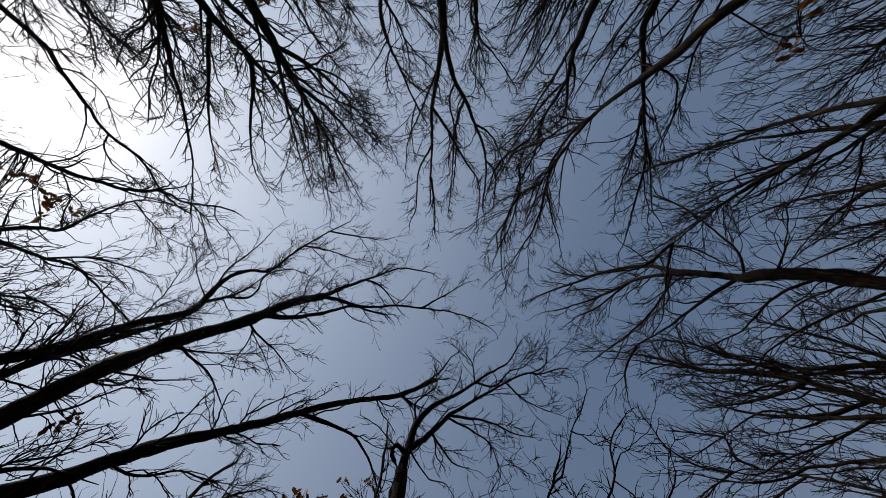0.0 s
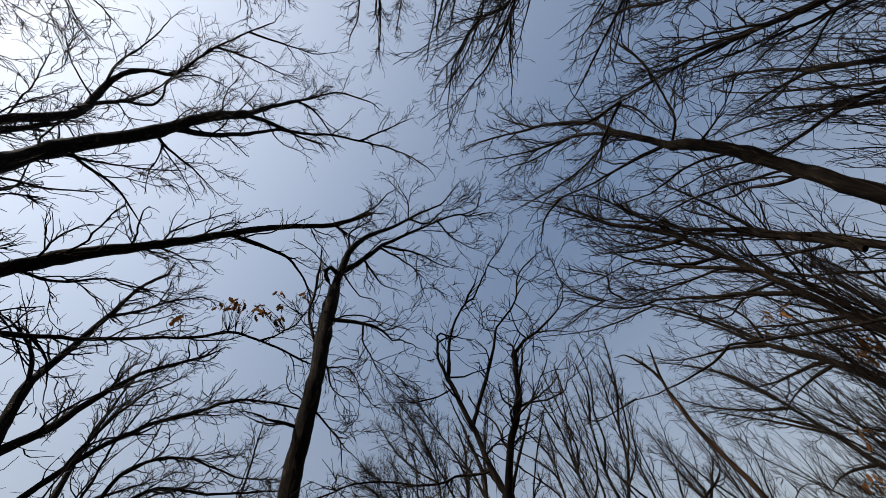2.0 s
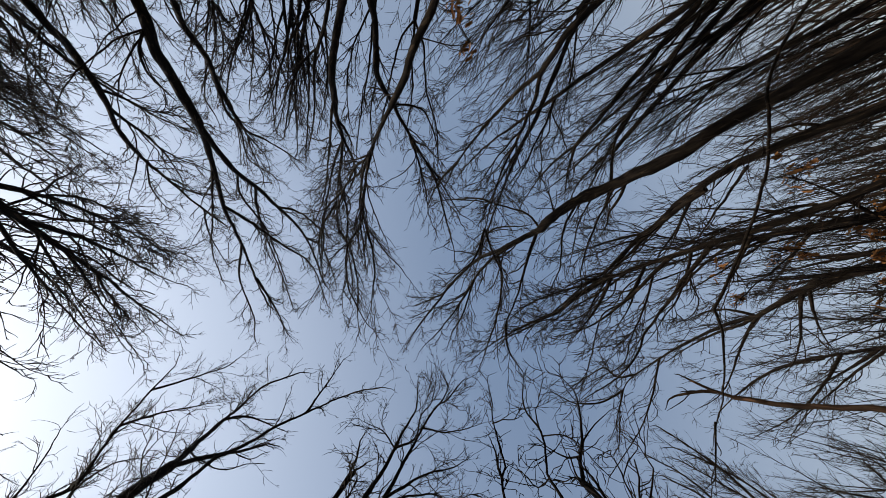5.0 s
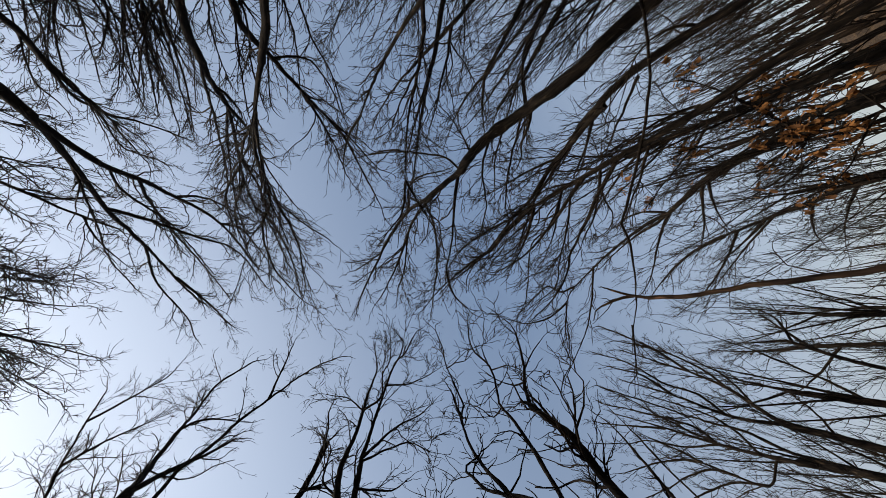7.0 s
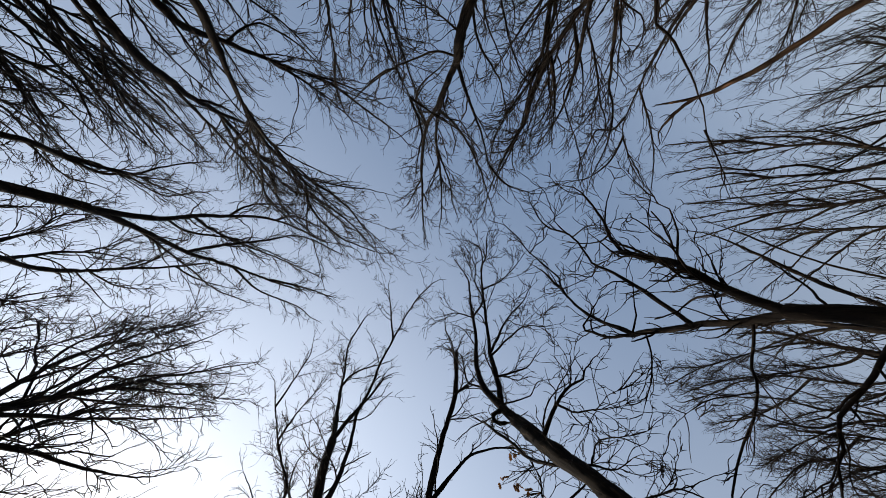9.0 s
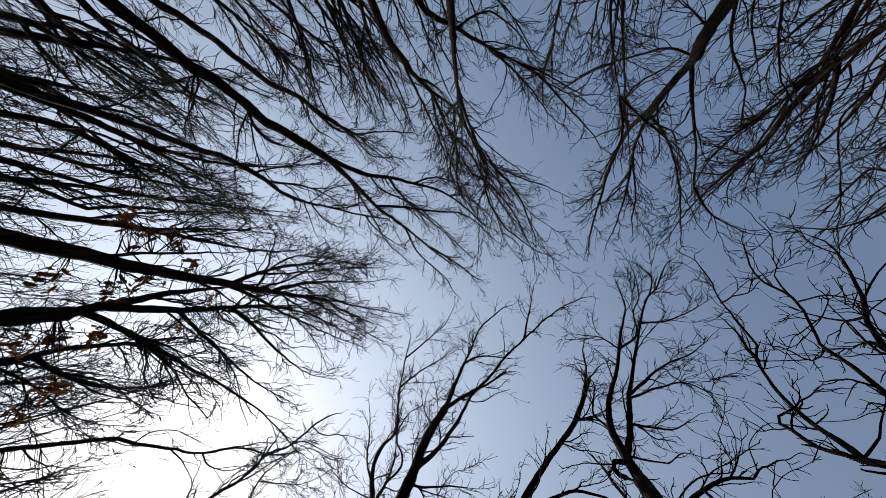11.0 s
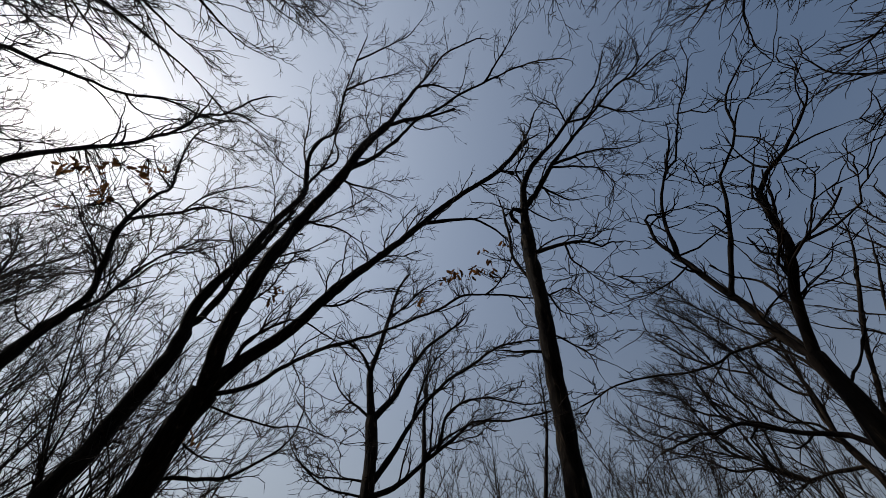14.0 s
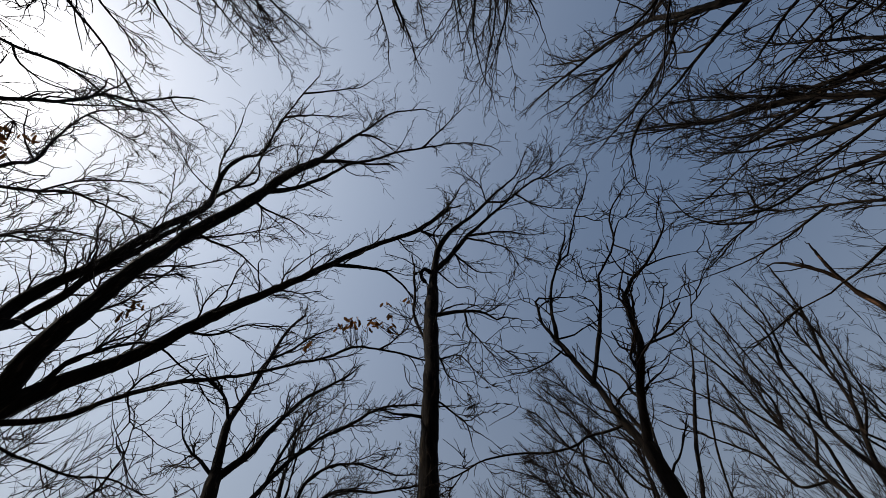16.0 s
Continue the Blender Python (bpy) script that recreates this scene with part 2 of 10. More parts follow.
class Tree:
    """A bare tree: a trunk and limbs along cubic curves, with branches, twigs and withered leaves that grow from them."""

    def __init__(self, name, label, seed, density=1.0, reach=1.0, crook=0.0, bark=None, fine=True, split=True, twig=1.0):
        self.rng = np.random.default_rng(seed)
        self.root = tagged(new(name), label, "tree")
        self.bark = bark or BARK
        self.density, self.reach, self.fine, self.split = density, reach, fine, split
        self.crook, self.twig = crook, twig
        self.lines = []
        self.origin = None

    def part(self, name, mesh, label=""):
        ob = new(name, mesh)
        ob.parent = self.root
        return tagged(ob, label) if label else ob

    def wood(self, name, r0, r1, points, sides, step, flare=0.0, label=""):
        line, length = even(cubic(points), step)
        k = len(line)
        u = np.linspace(0, 1, k)
        rad = r1 + (r0 - r1) * (1 - u) ** (1.15 if name == "trunk" else 1.0 + min(length, 9.0) / 12.0)
        if flare:
            rad = rad * (1 + flare * np.exp(-np.linspace(0, length, k) / 0.25))
        # a slight crookedness that leaves both ends in place
        if k > 6:
            wob = np.cumsum(self.rng.normal(size=(k, 3)), axis=0)
            wob -= wob[0] + (wob[-1] - wob[0]) * u[:, None]
            line = line + wob * min(0.006, 0.05 * r0 + 0.003)
            kink = self.rng.normal(size=(k, 3)) * np.sin(math.pi * u)[:, None] ** 0.5
            line = line + (kink + np.roll(kink, 1, axis=0)) * (0.003 if name == "trunk" else 0.012 / (1 + r0 / 0.03))
        if self.origin is None:
            self.origin = line[0].copy()
            self.root.location = self.origin
        lump = self.rng.normal(size=(1, k, sides)) * 0.06 + self.rng.normal(size=(1, k, 1)) * 0.06
        lump = 1 + (np.roll(lump, 1, axis=1) + lump + np.roll(lump, -1, axis=1)) / 3
        # swollen knots where branches left
        for at in self.rng.random(int(length * 0.5)):
            lump = lump + (0.22 * np.exp(-((u - at) * length / 0.14) ** 2))[None, :, None] * self.rng.random((1, 1, sides))
        c, r = line, rad
        if name != "trunk":
            # the end closes to a point
            d = unit(line[-1] - line[-2])
            c, r = np.concatenate([line, (line[-1] + d * rad[-1] * 1.5)[None]]), np.r_[rad, rad[-1] * 0.1]
            lump = np.concatenate([lump, lump[:, -1:]], 1)
        v, q = tubes(c[None] - self.origin, r[None], sides, lump)
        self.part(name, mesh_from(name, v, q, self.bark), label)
        self.lines.append((line, rad, length, name))

    def trunk(self, r0, r1, *points):
        self.wood("trunk", r0 * 1.02, r1, points, 14 if self.split else 9, 0.13 if self.split else 0.22, 0.5)

    def limb(self, r0, r1, *points):
        self.wood("limb", r0, r1, points, (8 if r0 > 0.03 else 6) if self.split else 5, 0.14 if self.split else 0.25)

    def leaves(self, centre, count, size, scale=1.0):
        """Withered oak leaves in a loose tuft: a spray of thin twigs and the leaves that hang from it."""
        rng, o = self.rng, self.origin
        centre = np.array(centre)
        best = None
        for line, rad, length, name in self.lines:
            dd = np.linalg.norm(line - centre, axis=1)
            if best is None or dd.min() < best[0]:
                best = (dd.min(), line[dd.argmin()])
        reach = min(best[0], 1.1)
        centre = best[1] + unit(centre - best[1]) * reach
        count = round(count * 1.4)
        n, k = max(4, count // 4), 6
        ends = centre + rng.normal(size=(n, 3)) * size * 0.36 - o
        a = best[1] - o
        u = np.linspace(0, 1, k)[None, :, None]
        sag = rng.normal(size=(n, 1, 3)) * 0.05
        c = a * (1 - u) + ends[:, None, :] * u + sag * np.sin(u * math.pi)
        v, q = tubes(c, np.linspace(0.009, 0.004, k)[None, :] * np.ones((n, 1)), 3)
        spray = self.part("leaf_spray", mesh_from("leaf_spray", v, q, TWIG), "thin twigs holding withered orange-brown leaves")
        for i in range(count):
            p = ends[rng.integers(n)] + rng.normal(size=3) * 0.05
            ob = new("leaf", LEAF_MESHES[rng.integers(len(LEAF_MESHES))])
            ob.parent = spray
            turn = Euler((rng.uniform(-0.9, 0.9), rng.uniform(1.0, 2.4), rng.uniform(0, 6.28)), "XYZ")
            ob.matrix_basis = Matrix.LocRotScale(Vector(p), turn, Vector((1, 1, 1)) * scale * rng.uniform(0.55, 1.05))

    def done(self):
        rng, o = self.rng, self.origin
        k0 = 24
        C0, R0 = [], []
        for line, rad, length, name in self.lines:
            if name == "trunk":
                half = int(len(line) * 0.5)
                line, rad = line[half:], rad[half:]
            c, r = resample(line - o, rad, k0)
            C0.append(c)
            R0.append(r)
        C0, R0 = np.array(C0), np.array(R0)
        den, ln = self.density, self.reach
        limbs = np.array([name != "trunk" for *_, name in self.lines])
        CL, RL = C0[limbs], R0[limbs]
        q = self.crook
        bend = 12 if self.split else 9
        if self.split:
            # each limb frays into a brush of slender boughs that run on beside it
            Cf, Rf = sprout(rng, CL, RL, 3.2 / den, 0.35, (0.9 * ln, 2.2 * ln), (0.12, 0.40 + 0.3 * q), (0.011, 0.018), k0, 0.5, 0.05 + 0.05 * q)
            CL, RL = np.concatenate([CL, Cf]), np.concatenate([RL, Rf])
        lift, wide, zig = 0.9 - 0.6 * q, 0.30 * q, 0.05 * q
        C1, R1 = sprout(rng, CL, RL, 0.38 / den, 0.10, (0.6 * ln, 2.2 * ln), (0.22 + 0.15 * q, 0.62 + wide), (0.0105, 0.023), bend, lift, 0.15 + zig)
        if (~limbs).any():
            Ct, Rt = sprout(rng, C0[~limbs], R0[~limbs], 0.9 / den, 0.1, (0.6 * ln, 2.2 * ln), (0.4, 1.0 + wide), (0.007, 0.016), bend, lift, 0.15 + zig)
            C1, R1 = np.concatenate([C1, Ct]), np.concatenate([R1, Rt])
        # the leader goes on past the end of each limb
        tip = CL[:, -1]
        d = unit(CL[:, -1] - CL[:, -4])
        lead = [tip]
        for a in range(bend - 1):
            lead.append(lead[-1] + d * 0.9 * ln / (bend - 1))
            d = unit(d + 0.16 * rng.normal(size=d.shape))
        Cl = np.stack(lead, 1)
        Rl = np.clip(RL[:, -1:], 0.007, 0.03) * np.linspace(1, 0.25, bend)[None, :]
        C1, R1 = np.concatenate([C1, Cl]), np.concatenate([R1, Rl])
        sets = []
        thick = R1[:, 0] > 0.014
        if self.split:
            for c, r in [*zip(C1[thick], R1[thick]), *zip(Cf, Rf)]:
                v, q = tubes(c[None], r[None] * self.twig, 5)
                self.part("branch", mesh_from("branch", v, q, TWIG))
            sets.append((C1[~thick], R1[~thick]))
        else:
            sets.append((C1, R1))
        slim = (6 if self.split else 4) if self.fine else 4
        Cs, Rs = sprout(rng, CL, RL, 0.4 / den, 0.1, (0.25 * ln, 0.9 * ln), (0.5, 1.2), (0.009, 0.0135), slim, 0.6, 0.24 + zig)
        C2, R2 = sprout(rng, C1, R1, 0.20 / den, 0.1, (0.22 * ln, 0.95 * ln), (0.35, 0.9 + wide), (0.0096, 0.014), slim, 0.7 * lift, 0.24 + zig)
        C2, R2 = np.concatenate([C2, Cs]), np.concatenate([R2, Rs])
        sets.append((C2, R2))
        if self.fine:
            C3, R3 = sprout(rng, C2, R2, (0.36 if self.split else 0.42) / den, 0.12, (0.10 * ln, 0.42 * ln), (0.35, 0.85 + wide), (0.0074, 0.0092), 4, 0.5 * lift, 0.25 + zig)
            sets.append((C3, R3))
        V, Q, at = [], [], 0
        for c, r in sets:
            if len(c):
                v, q = tubes(c, r * self.twig, 3)
                V.append(v)
                Q.append(q + at)
                at += len(v)
        tagged(self.part("crown", mesh_from("crown", np.concatenate(V), np.concatenate(Q), TWIG)), "fine bare twigs", kind="stuff")


def leaf_mesh(seed):
    """A curled oak leaf with wavy lobes, a few centimetres long."""
    rng = np.random.default_rng(seed)
    ln, wd, curl = rng.uniform(0.075, 0.11), rng.uniform(0.026, 0.038), rng.uniform(0.5, 1.2)
    verts, quads = [], []
    for i, (f, w) in enumerate(((0.0, 0.1), (0.22, 0.75), (0.34, 0.5), (0.5, 0.95), (0.62, 0.6), (0.78, 0.85), (1.0, 0.12))):
        z = curl * ln * f * f
        for sgn in (-1, 0, 1):
            verts.append((ln * f, sgn * wd * w, z + abs(sgn) * wd * w * rng.uniform(0.4, 1.1)))
        if i:
            b = 3 * i
            quads += [(b - 3, b - 2, b + 1, b), (b - 2, b - 1, b + 2, b + 1)]
    return mesh_from("leaf", np.array(verts), quads, LEAF)


LEAF_MESHES = [leaf_mesh(70 + i) for i in range(6)]


# ---------------------------------------------------------------- ground
def ground():
    rng = np.random.default_rng(3)
    rad = np.r_[0, np.geomspace(0.6, 1500, 60)]
    seg = 72
    verts, quads = [], []
    for r in rad:
        for s in range(seg):
            a = 2 * math.pi * s / seg
            x, y = r * math.cos(a), r * math.sin(a)
            z = 0.10 * noise.noise((x * 0.35, y * 0.35, 0)) + min(r / 40, 1) * 0.8 * noise.noise((x * 0.03, y * 0.03, 5))
            east = max(0.0, math.cos(a - radians(-22))) ** 12
            z += 11.0 * east * min(max((r - 14) / 48, 0), 1)
            verts.append((x, y, z - 0.02))
    for i in range(len(rad) - 1):
        for s in range(seg):
            t = (s + 1) % seg
            quads.append((i * seg + s, i * seg + t, (i + 1) * seg + t, (i + 1) * seg + s))
    ob = new("ground", mesh_from("ground", np.array(verts), quads, GROUND))
    tagged(ob, "forest floor covered with brown fallen leaves", "ground", kind="structure")


ground()

# ---------------------------------------------------------------- the trees round the clearing, by their limbs
t = Tree("forked_tree", "tall dark bare tree forking low into two heavy limbs", 11, 1.05, 0.9, 0.7, twig=0.9)
t.trunk(0.180, 0.190, (-4.86, 5.66, -0.15), (-4.63, 5.48, 1.08), (-4.35, 5.27, 2.55), (-4.16, 5.13, 3.54), (-4.13, 5.10, 3.79), (-4.13, 5.04, 3.94), (-4.10, 5.01, 4.11), (-4.08, 4.98, 4.28), (-4.03, 4.95, 4.44), (-4.00, 4.93, 4.58), (-3.96, 4.91, 4.71), (-3.94, 4.91, 4.81), (-3.91, 4.89, 4.93))
t.limb(0.139, 0.119, (-3.91, 4.89, 4.93), (-3.93, 4.79, 5.17), (-3.95, 4.67, 5.43), (-3.96, 4.59, 5.63), (-3.96, 4.53, 5.84), (-3.93, 4.51, 6.00), (-3.92, 4.47, 6.18), (-3.90, 4.44, 6.35), (-3.88, 4.47, 6.48), (-3.86, 4.41, 6.70), (-3.84, 4.37, 6.91), (-3.80, 4.25, 7.22), (-3.79, 4.22, 7.46), (-3.77, 4.19, 7.71), (-3.80, 4.25, 7.88), (-3.76, 4.23, 8.17), (-3.72, 4.22, 8.47), (-3.68, 4.20, 8.83), (-3.55, 4.14, 9.24), (-3.44, 4.08, 9.64), (-3.19, 3.97, 10.15), (-3.03, 3.87, 10.61), (-2.88, 3.77, 11.07), (-2.81, 3.65, 11.52), (-2.65, 3.55, 11.96), (-2.50, 3.47, 12.41), (-2.27, 3.41, 12.85), (-2.08, 3.34, 13.29))
t.limb(0.081, 0.028, (-2.08, 3.34, 13.29), (-2.02, 3.32, 13.74), (-2.02, 3.37, 14.15), (-1.89, 3.29, 14.63), (-1.75, 3.21, 15.11), (-1.45, 2.96, 15.69), (-1.30, 2.85, 16.15), (-1.15, 2.75, 16.62), (-1.15, 2.76, 17.05), (-1.00, 2.65, 17.41), (-0.85, 2.53, 17.77), (-0.62, 2.26, 18.15), (-0.40, 2.13, 18.34), (-0.17, 1.99, 18.54), (0.11, 1.90, 18.56), (0.33, 1.83, 18.55), (0.53, 1.74, 18.54), (0.70, 1.69, 18.36), (0.88, 1.63, 18.26))
t.limb(0.074, 0.022, (-2.08, 3.34, 13.29), (-1.95, 3.37, 13.53), (-1.86, 3.39, 13.77), (-1.69, 3.42, 14.01), (-1.52, 3.45, 14.25), (-1.25, 3.50, 14.51), (-1.03, 3.50, 14.75), (-0.82, 3.49, 14.99), (-0.56, 3.43, 15.26), (-0.38, 3.39, 15.46), (-0.19, 3.34, 15.67), (-0.18, 3.30, 15.87), (0.06, 3.22, 16.01), (0.28, 3.14, 16.13), (0.68, 3.01, 16.25), (1.01, 2.89, 16.26), (1.33, 2.76, 16.27), (1.73, 2.57, 16.21), (2.00, 2.45, 16.06), (2.27, 2.32, 15.93), (2.46, 2.23, 15.68), (2.66, 2.12, 15.40), (2.88, 2.03, 15.13), (3.06, 1.96, 14.74), (3.26, 1.88, 14.41))
t.limb(0.076, 0.035, (-2.94, 3.80, 10.90), (-2.75, 3.84, 11.28), (-2.54, 3.90, 11.66), (-2.36, 3.91, 12.03), (-2.17, 3.90, 12.41), (-2.04, 3.87, 12.78), (-1.86, 3.80, 13.15), (-1.66, 3.74, 13.52), (-1.44, 3.55, 13.92), (-1.23, 3.51, 14.24), (-1.01, 3.47, 14.56), (-0.75, 3.57, 14.80), (-0.56, 3.57, 15.02), (-0.37, 3.59, 15.26), (-0.23, 3.58, 15.44), (-0.06, 3.59, 15.65))
t.limb(0.043, 0.017, (1.15, 2.83, 16.26), (1.32, 2.64, 16.43), (1.50, 2.43, 16.63), (1.65, 2.25, 16.79), (1.80, 2.06, 16.95), (1.92, 1.90, 17.09), (2.06, 1.73, 17.20), (2.18, 1.55, 17.33), (2.31, 1.40, 17.41), (2.44, 1.23, 17.52))
t.limb(0.043, 0.018, (-1.30, 2.85, 16.15), (-1.16, 2.84, 16.23), (-1.03, 2.81, 16.35), (-0.89, 2.83, 16.40), (-0.73, 2.84, 16.44), (-0.57, 2.88, 16.44), (-0.38, 2.95, 16.40), (-0.19, 3.02, 16.35), (0.05, 3.13, 16.21), (0.26, 3.22, 16.12))
t.limb(0.022, 0.010, (-2.42, 3.46, 12.54), (-2.51, 3.35, 12.71), (-2.62, 3.25, 12.88), (-2.66, 3.11, 13.06), (-2.70, 2.99, 13.25), (-2.67, 2.83, 13.47), (-2.68, 2.69, 13.69))
t.limb(0.037, 0.013, (-3.03, 3.87, 10.61), (-2.94, 3.96, 10.65), (-2.86, 4.09, 10.67), (-2.74, 4.17, 10.72), (-2.60, 4.25, 10.76), (-2.40, 4.29, 10.84), (-2.25, 4.36, 10.87), (-2.09, 4.43, 10.91), (-1.96, 4.51, 10.92), (-1.81, 4.58, 10.94))
t.limb(0.033, 0.012, (-3.60, 4.16, 9.05), (-3.46, 4.27, 9.09), (-3.33, 4.39, 9.13), (-3.19, 4.45, 9.15), (-3.06, 4.52, 9.17), (-2.97, 4.50, 9.21), (-2.81, 4.57, 9.18), (-2.65, 4.64, 9.15), (-2.44, 4.77, 9.05), (-2.26, 4.87, 8.98))
t.limb(0.028, 0.013, (-3.69, 4.20, 8.66), (-3.58, 4.26, 8.86), (-3.47, 4.32, 9.08), (-3.35, 4.37, 9.28), (-3.24, 4.42, 9.49), (-3.15, 4.48, 9.68), (-2.99, 4.51, 9.91), (-2.83, 4.53, 10.15), (-2.59, 4.51, 10.42), (-2.39, 4.50, 10.67))
t.limb(0.131, 0.064, (-3.91, 4.89, 4.93), (-3.86, 4.90, 5.05), (-3.82, 4.91, 5.18), (-3.76, 4.92, 5.30), (-3.71, 4.93, 5.44), (-3.68, 4.95, 5.55), (-3.60, 4.97, 5.72), (-3.51, 5.01, 5.89), (-3.38, 5.07, 6.08), (-3.26, 5.10, 6.32), (-3.14, 5.12, 6.55), (-3.02, 5.11, 6.87), (-2.88, 5.12, 7.16), (-2.73, 5.13, 7.45), (-2.62, 5.18, 7.73), (-2.38, 5.17, 8.06), (-2.14, 5.16, 8.37), (-1.71, 5.10, 8.80), (-1.46, 5.06, 9.12), (-1.21, 5.02, 9.43), (-1.07, 4.98, 9.66), (-0.88, 4.94, 9.91), (-0.69, 4.90, 10.15), (-0.54, 4.89, 10.35), (-0.31, 4.82, 10.57), (-0.07, 4.76, 10.79), (0.25, 4.65, 11.00), (0.51, 4.57, 11.18), (0.77, 4.48, 11.36), (1.05, 4.41, 11.51), (1.26, 4.31, 11.66), (1.47, 4.22, 11.81), (1.60, 4.12, 11.94), (1.75, 4.02, 12.08), (1.91, 3.93, 12.22), (2.05, 3.84, 12.33), (2.18, 3.75, 12.46))
t.limb(0.048, 0.013, (1.26, 4.31, 11.66), (1.36, 4.31, 11.63), (1.45, 4.29, 11.60), (1.54, 4.30, 11.57), (1.63, 4.32, 11.54), (1.72, 4.36, 11.48), (1.80, 4.40, 11.43))
t.limb(0.035, 0.015, (1.75, 4.02, 12.08), (1.94, 3.91, 12.41), (2.18, 3.81, 12.74), (2.32, 3.70, 13.06), (2.47, 3.59, 13.38), (2.51, 3.45, 13.72), (2.63, 3.37, 14.01), (2.75, 3.30, 14.31), (2.90, 3.28, 14.56), (3.04, 3.24, 14.84))
t.limb(0.057, 0.019, (-0.88, 4.94, 9.91), (-0.69, 4.95, 9.95), (-0.51, 4.95, 9.99), (-0.30, 4.94, 10.01), (-0.09, 4.94, 10.04), (0.18, 4.91, 10.07), (0.39, 4.94, 10.05), (0.60, 4.96, 10.02), (0.77, 5.02, 9.97), (0.95, 5.10, 9.89), (1.13, 5.18, 9.79), (1.30, 5.31, 9.65), (1.47, 5.42, 9.53))
t.limb(0.037, 0.026, (-3.74, 4.92, 5.39), (-3.70, 4.89, 5.54), (-3.70, 4.83, 5.71), (-3.66, 4.82, 5.84), (-3.61, 4.82, 5.98), (-3.52, 4.85, 6.08), (-3.45, 4.87, 6.18), (-3.40, 4.89, 6.28), (-3.34, 4.93, 6.35), (-3.28, 4.95, 6.44))
t.limb(0.024, 0.012, (-2.90, 5.12, 7.10), (-2.76, 5.20, 7.17), (-2.63, 5.32, 7.23), (-2.50, 5.37, 7.34), (-2.36, 5.42, 7.44), (-2.28, 5.38, 7.61), (-2.09, 5.42, 7.75), (-1.91, 5.46, 7.87), (-1.63, 5.53, 7.98), (-1.39, 5.59, 8.11))
t.limb(0.022, 0.009, (-2.38, 5.17, 8.06), (-2.32, 5.16, 8.18), (-2.32, 5.13, 8.32), (-2.20, 5.16, 8.45), (-2.07, 5.18, 8.59), (-1.80, 5.27, 8.71), (-1.60, 5.32, 8.85))
t.limb(0.019, 0.007, (-3.08, 5.11, 6.72), (-2.94, 5.22, 6.68), (-2.78, 5.34, 6.64), (-2.67, 5.44, 6.61), (-2.54, 5.53, 6.57), (-2.44, 5.58, 6.56), (-2.34, 5.66, 6.50), (-2.24, 5.76, 6.45), (-2.15, 5.85, 6.37), (-2.05, 5.95, 6.30))
t.limb(0.045, 0.022, (-3.92, 4.90, 4.88), (-3.76, 5.01, 4.99), (-3.59, 5.14, 5.09), (-3.46, 5.22, 5.23), (-3.32, 5.30, 5.37), (-3.23, 5.31, 5.54), (-3.10, 5.35, 5.71), (-2.97, 5.40, 5.87), (-2.81, 5.43, 6.07), (-2.67, 5.48, 6.22), (-2.52, 5.54, 6.37), (-2.41, 5.62, 6.46), (-2.22, 5.68, 6.59), (-2.04, 5.74, 6.73), (-1.75, 5.81, 6.88), (-1.53, 5.85, 7.03), (-1.29, 5.88, 7.18), (-1.04, 5.88, 7.34), (-0.83, 5.89, 7.47), (-0.62, 5.90, 7.59), (-0.44, 5.92, 7.68), (-0.28, 5.91, 7.78), (-0.11, 5.90, 7.88), (-0.02, 5.85, 8.00), (0.17, 5.84, 8.06), (0.35, 5.83, 8.10), (0.59, 5.86, 8.11), (0.84, 5.87, 8.10), (1.07, 5.87, 8.10), (1.37, 5.88, 8.04), (1.64, 5.89, 8.01))
t.limb(0.022, 0.012, (0.72, 5.86, 8.10), (0.85, 5.82, 8.19), (0.99, 5.76, 8.27), (1.08, 5.72, 8.37), (1.18, 5.68, 8.48), (1.26, 5.62, 8.59), (1.32, 5.58, 8.71), (1.37, 5.55, 8.83), (1.39, 5.53, 8.95), (1.42, 5.49, 9.08))
t.limb(0.024, 0.010, (-2.22, 5.68, 6.59), (-2.12, 5.76, 6.56), (-1.99, 5.84, 6.53), (-1.92, 5.92, 6.49), (-1.84, 5.99, 6.44), (-1.80, 6.07, 6.37), (-1.75, 6.13, 6.30))
t.limb(0.013, 0.007, (-2.98, 5.39, 5.86), (-2.91, 5.42, 5.73), (-2.80, 5.48, 5.59), (-2.76, 5.49, 5.47), (-2.71, 5.49, 5.37), (-2.77, 5.43, 5.29), (-2.73, 5.42, 5.21), (-2.68, 5.42, 5.13), (-2.58, 5.45, 5.05), (-2.51, 5.46, 4.99))
t.limb(0.021, 0.008, (-3.94, 4.91, 4.78), (-3.72, 5.06, 4.77), (-3.44, 5.26, 4.74), (-3.27, 5.36, 4.73), (-3.13, 5.44, 4.72), (-3.05, 5.46, 4.68), (-2.93, 5.50, 4.69), (-2.81, 5.55, 4.70), (-2.65, 5.57, 4.77), (-2.52, 5.61, 4.77), (-2.39, 5.65, 4.77), (-2.28, 5.70, 4.72), (-2.16, 5.76, 4.71))
